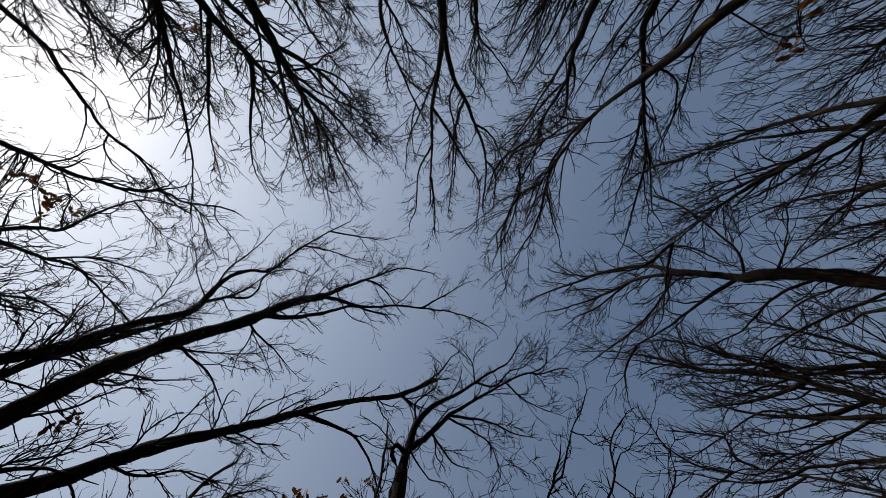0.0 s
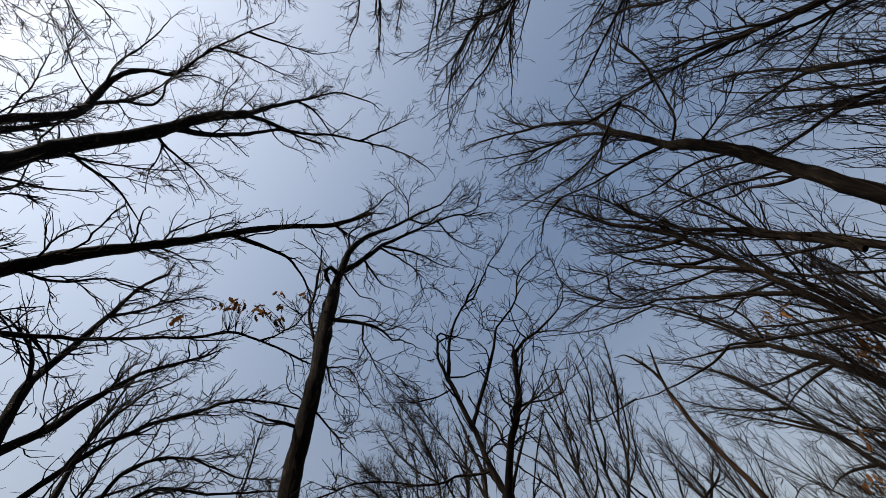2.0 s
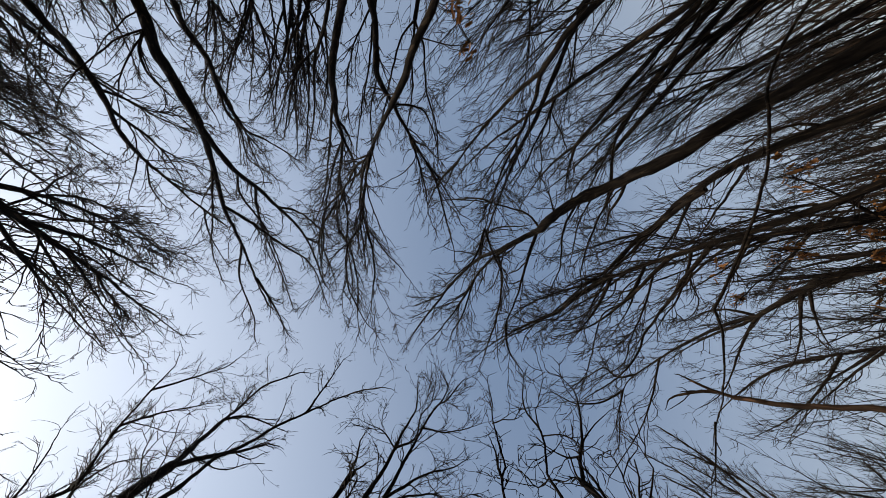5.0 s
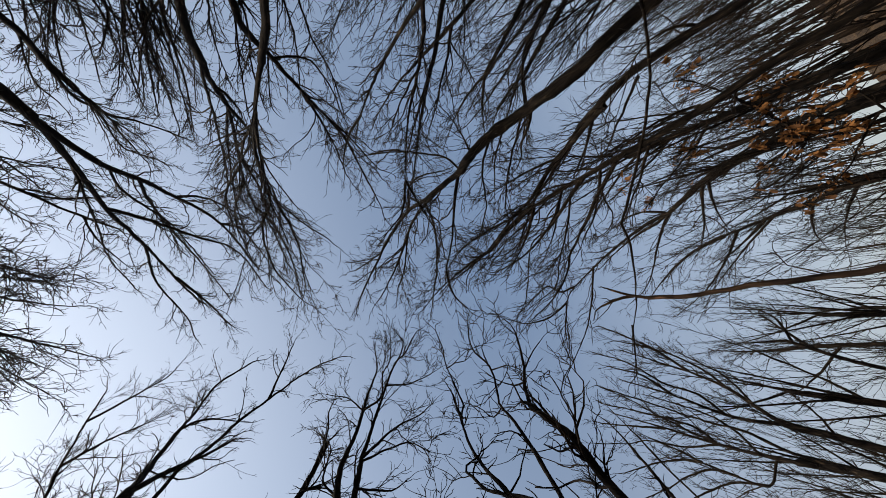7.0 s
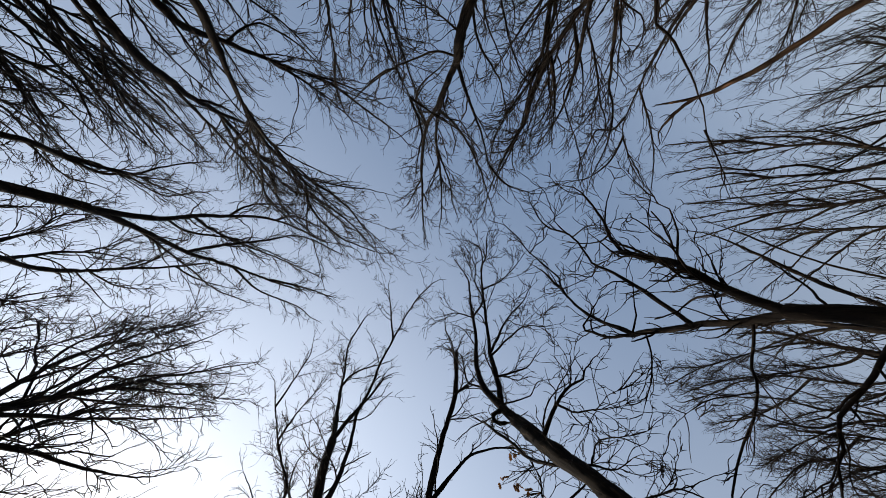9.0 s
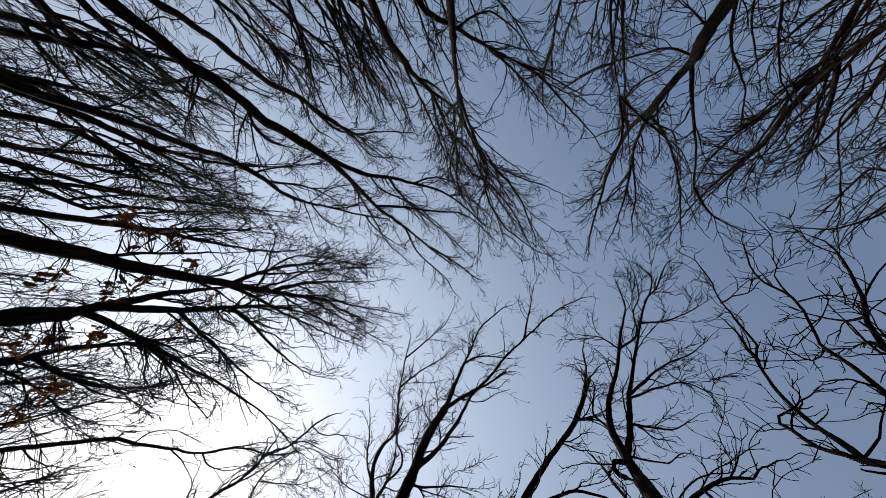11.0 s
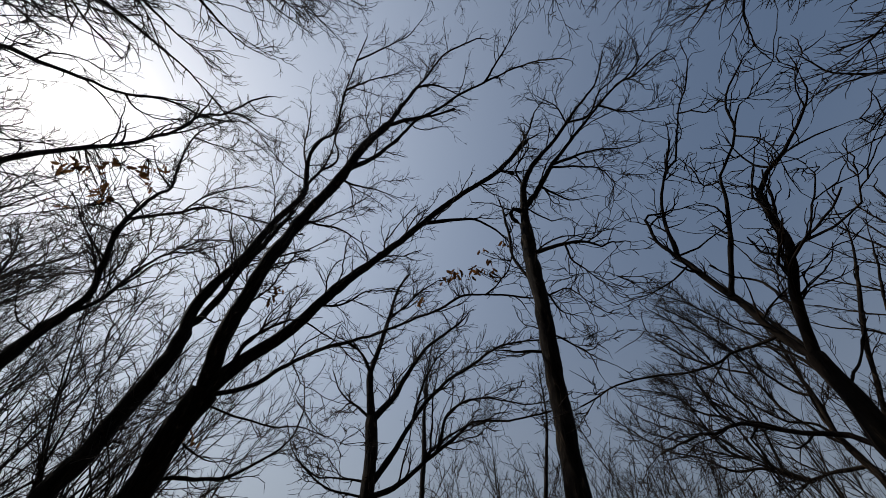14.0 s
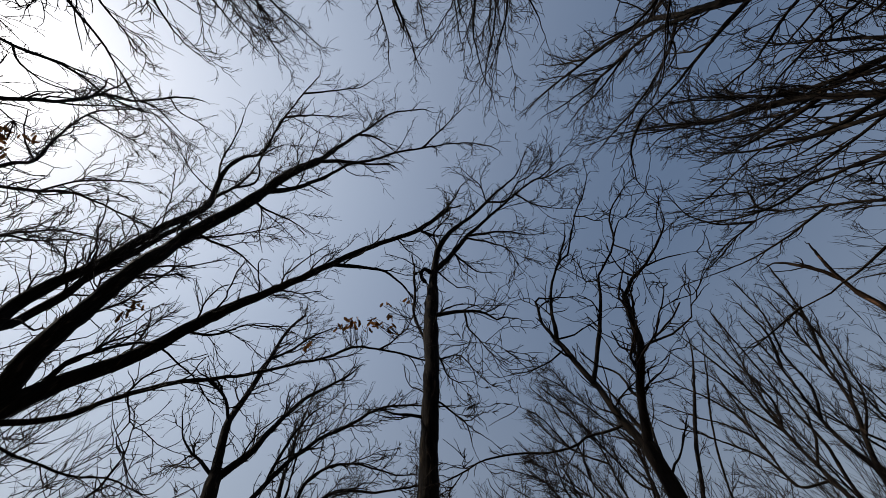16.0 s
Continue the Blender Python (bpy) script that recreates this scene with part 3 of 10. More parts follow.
t.limb(0.030, 0.014, (-4.14, 5.10, 3.74), (-4.05, 5.15, 3.77), (-3.95, 5.20, 3.81), (-3.86, 5.25, 3.85), (-3.78, 5.29, 3.87), (-3.73, 5.31, 3.87), (-3.64, 5.36, 3.88), (-3.56, 5.40, 3.90), (-3.44, 5.47, 3.90), (-3.33, 5.51, 3.95), (-3.23, 5.54, 4.00), (-3.10, 5.57, 4.09), (-3.00, 5.58, 4.17), (-2.89, 5.61, 4.26), (-2.76, 5.62, 4.37), (-2.68, 5.62, 4.45), (-2.62, 5.63, 4.53), (-2.58, 5.63, 4.58), (-2.55, 5.61, 4.65), (-2.52, 5.58, 4.72), (-2.51, 5.54, 4.82), (-2.49, 5.51, 4.91))
t.limb(0.015, 0.007, (-4.07, 4.97, 4.33), (-3.92, 5.10, 4.26), (-3.77, 5.26, 4.14), (-3.64, 5.34, 4.11), (-3.54, 5.40, 4.08), (-3.46, 5.41, 4.14), (-3.37, 5.44, 4.16))
t.limb(0.018, 0.007, (-3.92, 4.90, 4.90), (-3.97, 4.85, 4.86), (-4.05, 4.78, 4.84), (-4.10, 4.76, 4.79), (-4.14, 4.74, 4.75), (-4.14, 4.75, 4.69), (-4.18, 4.74, 4.64))
t.leaves((-0.06, 5.65, 8.58), 4, 0.12, 1.6)
t.leaves((0.14, 5.63, 8.78), 4, 0.12, 1.6)
t.leaves((0.42, 5.62, 8.92), 4, 0.12, 1.6)
t.leaves((0.63, 5.62, 8.68), 4, 0.12, 1.6)
t.leaves((0.81, 5.58, 9.04), 4, 0.12, 1.6)
t.leaves((-3.52, 4.58, 6.87), 4, 0.12, 1.6)
t.leaves((-3.41, 4.64, 6.99), 4, 0.12, 1.6)
t.leaves((-0.82, 5.70, 7.88), 4, 0.12, 1.6)
t.leaves((-3.83, 5.11, 4.37), 4, 0.10, 1.15)
t.leaves((-0.20, 5.60, 8.44), 3, 0.10, 1.60)
t.leaves((0.34, 5.62, 8.50), 3, 0.10, 1.60)
t.leaves((1.02, 5.68, 8.50), 3, 0.10, 1.60)
t.leaves((0.65, 5.46, 9.23), 3, 0.10, 1.60)
t.leaves((1.27, 5.33, 9.41), 3, 0.10, 1.60)
t.leaves((0.79, 5.59, 8.65), 3, 0.10, 1.60)
t.done()
t = Tree("bare_tree", "tall bare tree leaning beside the forked one, long slender limbs", 12, 1.10, 0.90, 0.7, twig=0.9)
t.trunk(0.121, 0.132, (-5.33, 4.51, -0.15), (-5.30, 4.64, 1.05), (-5.26, 4.77, 2.26), (-5.23, 4.89, 3.45), (-5.23, 4.95, 3.76), (-5.25, 5.01, 3.91), (-5.25, 5.05, 4.16), (-5.26, 5.08, 4.41), (-5.28, 5.12, 4.63), (-5.28, 5.13, 4.91), (-5.28, 5.14, 5.19), (-5.22, 5.13, 5.59), (-5.22, 5.14, 5.84), (-5.23, 5.14, 6.11), (-5.29, 5.16, 6.25), (-5.32, 5.17, 6.44))
t.limb(0.112, 0.090, (-5.32, 5.17, 6.44), (-5.35, 5.14, 6.63), (-5.40, 5.12, 6.77), (-5.43, 5.10, 7.01), (-5.44, 5.09, 7.25), (-5.43, 5.08, 7.51), (-5.40, 5.08, 7.86), (-5.37, 5.10, 8.19), (-5.28, 5.14, 8.62), (-5.25, 5.16, 9.05), (-5.22, 5.17, 9.47), (-5.25, 5.16, 9.91), (-5.19, 5.16, 10.38), (-5.15, 5.14, 10.87), (-4.94, 5.12, 11.45), (-4.93, 5.13, 11.90), (-4.93, 5.16, 12.33), (-5.08, 5.24, 12.62), (-5.15, 5.28, 13.00))
t.limb(0.098, 0.022, (-5.15, 5.28, 13.00), (-5.21, 5.21, 13.25), (-5.29, 5.17, 13.50), (-5.30, 5.05, 13.76), (-5.35, 4.95, 14.02), (-5.37, 4.73, 14.34), (-5.33, 4.62, 14.59), (-5.28, 4.52, 14.86), (-5.18, 4.46, 15.09), (-5.07, 4.41, 15.32), (-4.96, 4.34, 15.51), (-4.73, 4.38, 15.69), (-4.62, 4.21, 15.86), (-4.50, 4.05, 16.02), (-4.46, 3.66, 16.19), (-4.36, 3.41, 16.32), (-4.26, 3.16, 16.44), (-4.17, 2.94, 16.52), (-4.04, 2.71, 16.62), (-3.92, 2.48, 16.70), (-3.78, 2.24, 16.79), (-3.64, 2.03, 16.87), (-3.50, 1.81, 16.94), (-3.36, 1.62, 17.00), (-3.23, 1.39, 17.07))
t.limb(0.059, 0.016, (-5.19, 5.24, 13.15), (-5.08, 5.16, 13.59), (-4.92, 5.12, 14.08), (-4.85, 5.02, 14.44), (-4.76, 4.92, 14.80), (-4.76, 4.83, 15.07), (-4.73, 4.69, 15.30), (-4.69, 4.56, 15.54), (-4.68, 4.41, 15.68), (-4.65, 4.26, 15.86))
t.limb(0.046, 0.016, (-4.96, 5.10, 14.01), (-4.82, 5.09, 14.25), (-4.64, 5.13, 14.50), (-4.57, 5.09, 14.69), (-4.50, 5.05, 14.88), (-4.51, 5.01, 15.02), (-4.51, 4.87, 15.18), (-4.51, 4.74, 15.32), (-4.67, 4.46, 15.41), (-4.58, 4.30, 15.57), (-4.50, 4.13, 15.70), (-4.18, 3.94, 15.91), (-4.04, 3.87, 16.04), (-3.89, 3.78, 16.16), (-3.76, 3.84, 16.23), (-3.64, 3.81, 16.34))
t.limb(0.039, 0.015, (-3.58, 1.94, 16.90), (-3.23, 1.84, 17.00), (-2.86, 1.73, 17.13), (-2.55, 1.62, 17.23), (-2.25, 1.52, 17.32), (-1.93, 1.42, 17.38), (-1.72, 1.33, 17.44), (-1.55, 1.26, 17.48), (-1.47, 1.16, 17.51), (-1.35, 1.06, 17.54))
t.limb(0.040, 0.016, (-4.14, 2.91, 16.54), (-3.94, 2.85, 16.63), (-3.79, 2.80, 16.73), (-3.54, 2.73, 16.83), (-3.30, 2.69, 16.93), (-2.92, 2.62, 17.05), (-2.68, 2.58, 17.12), (-2.46, 2.55, 17.20), (-2.33, 2.55, 17.23), (-2.14, 2.52, 17.29))
t.limb(0.038, 0.015, (-5.33, 4.98, 13.94), (-5.37, 4.77, 14.13), (-5.47, 4.60, 14.32), (-5.47, 4.37, 14.54), (-5.47, 4.14, 14.75), (-5.30, 3.81, 15.02), (-5.28, 3.56, 15.22), (-5.22, 3.33, 15.41), (-5.23, 3.16, 15.52), (-5.21, 2.94, 15.66))
t.limb(0.029, 0.011, (-5.26, 5.17, 13.43), (-5.37, 4.98, 13.33), (-5.54, 4.78, 13.23), (-5.64, 4.62, 13.16), (-5.73, 4.44, 13.09), (-5.79, 4.27, 13.07), (-5.82, 4.14, 13.02), (-5.85, 4.06, 13.00), (-5.85, 4.01, 12.98), (-5.86, 3.94, 12.97))
t.limb(0.018, 0.010, (-5.18, 5.14, 10.50), (-5.28, 4.99, 10.84), (-5.36, 4.81, 11.22), (-5.47, 4.66, 11.55), (-5.57, 4.49, 11.87), (-5.68, 4.35, 12.13), (-5.79, 4.20, 12.45))
t.limb(0.080, 0.052, (-5.35, 5.14, 6.59), (-5.35, 5.19, 6.69), (-5.35, 5.26, 6.76), (-5.35, 5.27, 6.87), (-5.32, 5.28, 7.02), (-5.26, 5.27, 7.27), (-5.23, 5.24, 7.50), (-5.21, 5.23, 7.75), (-5.21, 5.17, 8.04), (-5.19, 5.16, 8.32), (-5.18, 5.16, 8.58), (-5.18, 5.20, 8.83), (-5.17, 5.20, 9.15), (-5.14, 5.21, 9.47), (-5.08, 5.20, 9.84), (-5.05, 5.20, 10.22), (-5.00, 5.20, 10.58), (-4.96, 5.21, 10.95), (-4.90, 5.21, 11.33))
t.limb(0.016, 0.006, (-5.42, 5.12, 6.91), (-5.43, 5.08, 7.01), (-5.42, 5.05, 7.12), (-5.44, 5.01, 7.20), (-5.47, 4.96, 7.30), (-5.58, 4.89, 7.34), (-5.58, 4.88, 7.44), (-5.60, 4.85, 7.54), (-5.51, 4.88, 7.69), (-5.48, 4.88, 7.82))
t.done()
t = Tree("bare_tree", "bare bushy tree with withered leaves hanging from its twigs", 13, 1.25, 0.8, 0.7, twig=0.95)
t.trunk(0.085, 0.077, (-6.13, 3.46, -0.15), (-6.17, 3.57, 1.47), (-6.22, 3.71, 3.45), (-6.26, 3.80, 4.71), (-6.26, 3.81, 4.94), (-6.28, 3.81, 5.07), (-6.29, 3.83, 5.23), (-6.30, 3.85, 5.39), (-6.30, 3.89, 5.53), (-6.30, 3.91, 5.68))
t.limb(0.060, 0.043, (-6.30, 3.91, 5.68), (-6.30, 3.91, 5.86), (-6.29, 3.95, 6.05), (-6.30, 3.92, 6.23), (-6.32, 3.88, 6.41), (-6.37, 3.75, 6.60), (-6.40, 3.70, 6.75), (-6.43, 3.64, 6.91), (-6.46, 3.63, 7.02), (-6.49, 3.59, 7.15), (-6.53, 3.56, 7.28), (-6.58, 3.51, 7.39), (-6.60, 3.47, 7.52), (-6.62, 3.43, 7.64), (-6.61, 3.41, 7.79), (-6.61, 3.37, 7.92))
t.limb(0.039, 0.014, (-6.61, 3.37, 7.92), (-6.64, 3.38, 8.04), (-6.69, 3.40, 8.12), (-6.69, 3.38, 8.28), (-6.70, 3.38, 8.45), (-6.61, 3.31, 8.73), (-6.61, 3.31, 8.91), (-6.60, 3.31, 9.09), (-6.64, 3.39, 9.20), (-6.68, 3.37, 9.38), (-6.72, 3.36, 9.57), (-6.78, 3.27, 9.78), (-6.84, 3.22, 9.99), (-6.89, 3.17, 10.20), (-6.96, 3.15, 10.40), (-7.00, 3.08, 10.65), (-7.05, 3.02, 10.90), (-7.08, 2.90, 11.22), (-7.11, 2.87, 11.50), (-7.12, 2.83, 11.78), (-7.16, 2.87, 12.04), (-7.15, 2.88, 12.34), (-7.13, 2.88, 12.65), (-7.04, 2.90, 13.01), (-6.98, 2.91, 13.34))
t.limb(0.038, 0.020, (-6.61, 3.38, 7.89), (-6.60, 3.46, 8.08), (-6.60, 3.54, 8.24), (-6.57, 3.62, 8.44), (-6.55, 3.71, 8.63), (-6.49, 3.83, 8.84), (-6.45, 3.91, 9.05), (-6.41, 3.99, 9.25), (-6.40, 4.00, 9.46), (-6.32, 4.13, 9.66), (-6.24, 4.25, 9.86), (-6.09, 4.48, 10.06), (-5.96, 4.66, 10.23), (-5.83, 4.85, 10.40), (-5.69, 5.04, 10.54), (-5.55, 5.23, 10.70))
t.limb(0.039, 0.017, (-6.30, 3.91, 5.68), (-6.28, 3.97, 5.88), (-6.24, 4.06, 6.08), (-6.24, 4.09, 6.27), (-6.24, 4.13, 6.46), (-6.28, 4.12, 6.62), (-6.31, 4.14, 6.80), (-6.33, 4.17, 6.98), (-6.36, 4.19, 7.15), (-6.38, 4.23, 7.36), (-6.39, 4.26, 7.56), (-6.40, 4.29, 7.81), (-6.39, 4.37, 8.02), (-6.39, 4.46, 8.24), (-6.35, 4.64, 8.43), (-6.32, 4.76, 8.64), (-6.30, 4.87, 8.85), (-6.27, 4.95, 9.07), (-6.24, 5.06, 9.29))
t.limb(0.025, 0.013, (-6.39, 4.42, 8.11), (-6.38, 4.48, 8.34), (-6.37, 4.54, 8.57), (-6.35, 4.63, 8.78), (-6.33, 4.71, 9.00), (-6.32, 4.80, 9.20), (-6.26, 4.94, 9.41), (-6.20, 5.07, 9.61), (-6.09, 5.27, 9.82), (-5.99, 5.43, 10.03))
t.limb(0.025, 0.013, (-6.45, 3.91, 9.05), (-6.40, 3.90, 9.29), (-6.37, 3.88, 9.54), (-6.31, 3.88, 9.77), (-6.24, 3.89, 9.99), (-6.17, 3.93, 10.20), (-6.08, 3.97, 10.40), (-6.00, 4.01, 10.59), (-5.88, 4.10, 10.76), (-5.78, 4.16, 10.94))
t.limb(0.016, 0.006, (-6.60, 3.47, 7.52), (-6.63, 3.40, 7.49), (-6.66, 3.32, 7.47), (-6.69, 3.25, 7.43), (-6.71, 3.19, 7.39), (-6.74, 3.13, 7.33), (-6.77, 3.09, 7.26), (-6.80, 3.05, 7.20), (-6.82, 3.03, 7.11), (-6.84, 3.01, 7.04))
t.limb(0.024, 0.010, (-7.10, 2.88, 11.44), (-7.00, 3.01, 11.60), (-6.87, 3.16, 11.78), (-6.79, 3.29, 11.92), (-6.70, 3.42, 12.06), (-6.65, 3.54, 12.15), (-6.59, 3.66, 12.26))
t.limb(0.019, 0.008, (-6.34, 3.83, 6.46), (-6.34, 3.84, 6.52), (-6.32, 3.89, 6.56), (-6.33, 3.86, 6.62), (-6.35, 3.82, 6.69), (-6.41, 3.67, 6.80), (-6.46, 3.59, 6.87), (-6.51, 3.52, 6.96), (-6.60, 3.46, 6.98), (-6.64, 3.40, 7.07), (-6.69, 3.34, 7.16), (-6.70, 3.30, 7.30), (-6.73, 3.24, 7.42))
t.limb(0.015, 0.006, (-6.29, 3.83, 5.23), (-6.36, 3.74, 5.27), (-6.44, 3.65, 5.29), (-6.50, 3.57, 5.35), (-6.55, 3.49, 5.42), (-6.59, 3.42, 5.53), (-6.63, 3.36, 5.63), (-6.67, 3.29, 5.73), (-6.71, 3.24, 5.86), (-6.75, 3.19, 5.97))
t.limb(0.021, 0.009, (-6.61, 3.37, 7.92), (-6.62, 3.29, 7.95), (-6.63, 3.20, 7.99), (-6.65, 3.14, 7.99), (-6.68, 3.07, 7.99), (-6.72, 3.00, 7.96), (-6.75, 2.98, 7.94), (-6.78, 2.95, 7.91), (-6.80, 2.97, 7.86), (-6.82, 2.97, 7.82))
t.leaves((-7.08, 2.32, 8.10), 8, 0.16, 1.15)
t.leaves((-7.04, 2.57, 8.84), 6, 0.12, 1.15)
t.leaves((-6.95, 2.87, 9.34), 10, 0.16, 1.15)
t.leaves((-6.91, 2.68, 7.19), 6, 0.16, 1.15)
t.leaves((-6.88, 2.87, 8.05), 6, 0.16, 1.15)
t.done()
t = Tree("bare_tree", "tall slender bare tree with fine upswept twigs", 14, 0.55, 0.7, 0.6, twig=0.95)
t.trunk(0.040, 0.042, (-6.91, 1.28, -0.15), (-6.80, 1.40, 2.11), (-6.65, 1.56, 5.39), (-6.59, 1.63, 6.62), (-6.57, 1.65, 6.90), (-6.56, 1.70, 7.04), (-6.55, 1.73, 7.25))
t.limb(0.042, 0.025, (-6.55, 1.73, 7.25), (-6.56, 1.79, 7.48), (-6.59, 1.85, 7.70), (-6.59, 1.91, 7.94), (-6.58, 1.97, 8.18), (-6.57, 2.06, 8.42), (-6.53, 2.10, 8.69), (-6.48, 2.15, 8.96), (-6.36, 2.18, 9.27), (-6.32, 2.19, 9.53), (-6.27, 2.21, 9.79), (-6.24, 2.19, 10.02), (-6.25, 2.19, 10.25), (-6.25, 2.19, 10.49), (-6.37, 2.16, 10.65), (-6.36, 2.19, 10.92), (-6.36, 2.22, 11.19), (-6.26, 2.35, 11.54), (-6.20, 2.37, 11.86), (-6.14, 2.39, 12.18), (-6.07, 2.33, 12.54), (-6.01, 2.34, 12.84), (-5.96, 2.34, 13.15), (-5.91, 2.38, 13.42), (-5.86, 2.40, 13.71))
t.limb(0.022, 0.011, (-6.32, 2.19, 9.53), (-6.30, 2.24, 9.75), (-6.27, 2.29, 9.95), (-6.27, 2.33, 10.18), (-6.27, 2.37, 10.41), (-6.34, 2.38, 10.63), (-6.32, 2.42, 10.93), (-6.31, 2.46, 11.22), (-6.22, 2.53, 11.61), (-6.17, 2.58, 11.95))
t.limb(0.026, 0.010, (-6.36, 2.19, 10.92), (-6.33, 2.12, 11.10), (-6.27, 2.03, 11.31), (-6.25, 1.97, 11.47), (-6.24, 1.92, 11.62), (-6.28, 1.89, 11.72), (-6.29, 1.85, 11.84))
t.limb(0.023, 0.013, (-6.01, 2.34, 12.84), (-5.98, 2.46, 12.92), (-6.01, 2.58, 12.97), (-5.91, 2.71, 13.08), (-5.80, 2.84, 13.19), (-5.57, 2.98, 13.36), (-5.40, 3.12, 13.50))
t.limb(0.015, 0.008, (-6.54, 2.09, 8.63), (-6.54, 2.17, 8.71), (-6.53, 2.24, 8.78), (-6.53, 2.32, 8.85), (-6.53, 2.40, 8.92), (-6.53, 2.48, 8.97), (-6.53, 2.56, 9.04))
t.limb(0.013, 0.008, (-6.59, 1.91, 7.94), (-6.62, 1.90, 8.15), (-6.66, 1.88, 8.36), (-6.67, 1.89, 8.59), (-6.69, 1.90, 8.81), (-6.66, 1.93, 9.06), (-6.66, 1.95, 9.30))
t.limb(0.021, 0.012, (-6.20, 2.37, 11.86), (-6.16, 2.45, 12.04), (-6.14, 2.45, 12.24), (-6.07, 2.60, 12.40), (-6.01, 2.75, 12.57), (-5.90, 3.04, 12.70), (-5.82, 3.25, 12.86))
t.leaves((-6.56, 2.01, 7.36), 3, 0.08, 1.7)
t.leaves((-6.56, 2.10, 7.45), 3, 0.08, 1.7)
t.leaves((-6.54, 2.11, 7.71), 3, 0.08, 1.7)
t.leaves((-6.54, 2.21, 7.85), 3, 0.08, 1.7)
t.leaves((-6.54, 2.31, 8.02), 3, 0.08, 1.7)
t.leaves((-6.54, 2.37, 8.35), 3, 0.08, 1.7)
t.leaves((-6.56, 2.67, 8.82), 3, 0.08, 1.7)
t.leaves((-6.55, 2.84, 8.83), 3, 0.08, 1.7)
t.leaves((-6.55, 2.98, 8.79), 3, 0.08, 1.7)
t.leaves((-6.46, 2.82, 9.20), 3, 0.08, 1.7)
t.leaves((-6.57, 2.68, 7.89), 3, 0.08, 1.7)
t.leaves((-6.58, 2.68, 7.71), 3, 0.08, 1.7)
t.leaves((-6.58, 2.84, 7.84), 3, 0.08, 1.7)
t.done()
t = Tree("bare_tree", "tall slender bare tree with fine upswept twigs", 15, 1.05, 1.0, 0.3)
t.trunk(0.090, 0.077, (-11.71, 6.50, -0.15), (-12.14, 6.28, 2.65), (-12.63, 5.91, 5.45), (-12.98, 5.83, 8.25))
t.limb(0.075, 0.015, (-12.98, 5.83, 8.25), (-13.02, 5.99, 9.19), (-13.19, 5.80, 9.89), (-13.44, 5.41, 10.71))
t.limb(0.068, 0.016, (-13.02, 5.89, 8.74), (-13.17, 5.88, 10.05), (-12.87, 6.71, 10.80), (-13.02, 6.70, 12.08))
t.limb(0.053, 0.015, (-12.97, 5.82, 8.04), (-13.04, 5.96, 9.26), (-12.84, 6.63, 10.19), (-12.63, 7.23, 11.22))
t.done()
t = Tree("broken_tree", "bare tree with a snapped crown and one curled limb", 16, 1.04, 0.75, 0.7, twig=0.9)
t.trunk(0.136, 0.155, (1.27, 5.55, -0.15), (1.37, 5.44, 1.11), (1.47, 5.32, 2.42), (1.56, 5.22, 3.64), (1.58, 5.21, 3.92), (1.58, 5.27, 4.04), (1.59, 5.27, 4.30), (1.61, 5.26, 4.55), (1.62, 5.25, 4.85), (1.63, 5.23, 5.16), (1.64, 5.21, 5.46), (1.65, 5.15, 5.77), (1.66, 5.13, 6.12), (1.67, 5.08, 6.47), (1.70, 5.06, 6.82), (1.71, 5.02, 7.18), (1.72, 4.99, 7.56), (1.74, 4.98, 7.96), (1.74, 4.96, 8.35), (1.76, 4.94, 8.74), (1.78, 4.92, 9.14), (1.81, 4.89, 9.56))
t.limb(0.116, 0.046, (1.81, 4.89, 9.56), (1.82, 4.83, 9.78), (1.82, 4.77, 9.99), (1.84, 4.69, 10.22), (1.85, 4.61, 10.44), (1.86, 4.51, 10.69), (1.92, 4.41, 10.89), (1.98, 4.33, 11.10), (2.09, 4.24, 11.30), (2.20, 4.15, 11.47), (2.30, 4.06, 11.64), (2.46, 4.00, 11.77), (2.60, 3.90, 11.91), (2.73, 3.82, 12.02), (2.88, 3.72, 12.12), (2.99, 3.63, 12.23), (3.11, 3.52, 12.32), (3.18, 3.39, 12.42), (3.30, 3.29, 12.52))
t.limb(0.046, 0.012, (3.30, 3.29, 12.52), (3.45, 3.14, 12.61), (3.60, 2.98, 12.72), (3.74, 2.82, 12.80), (3.89, 2.65, 12.91), (4.07, 2.54, 13.00), (4.17, 2.34, 13.14), (4.27, 2.15, 13.28), (4.28, 1.88, 13.45), (4.35, 1.65, 13.61))
t.limb(0.038, 0.011, (3.30, 3.29, 12.52), (3.49, 3.21, 12.50), (3.72, 3.22, 12.45), (3.85, 3.09, 12.45), (3.99, 2.97, 12.47), (4.00, 2.68, 12.56), (4.09, 2.52, 12.58), (4.19, 2.36, 12.59), (4.33, 2.30, 12.56), (4.39, 2.17, 12.56), (4.47, 2.05, 12.56), (4.51, 1.89, 12.58), (4.55, 1.75, 12.59), (4.57, 1.61, 12.61), (4.57, 1.49, 12.63), (4.58, 1.37, 12.64))
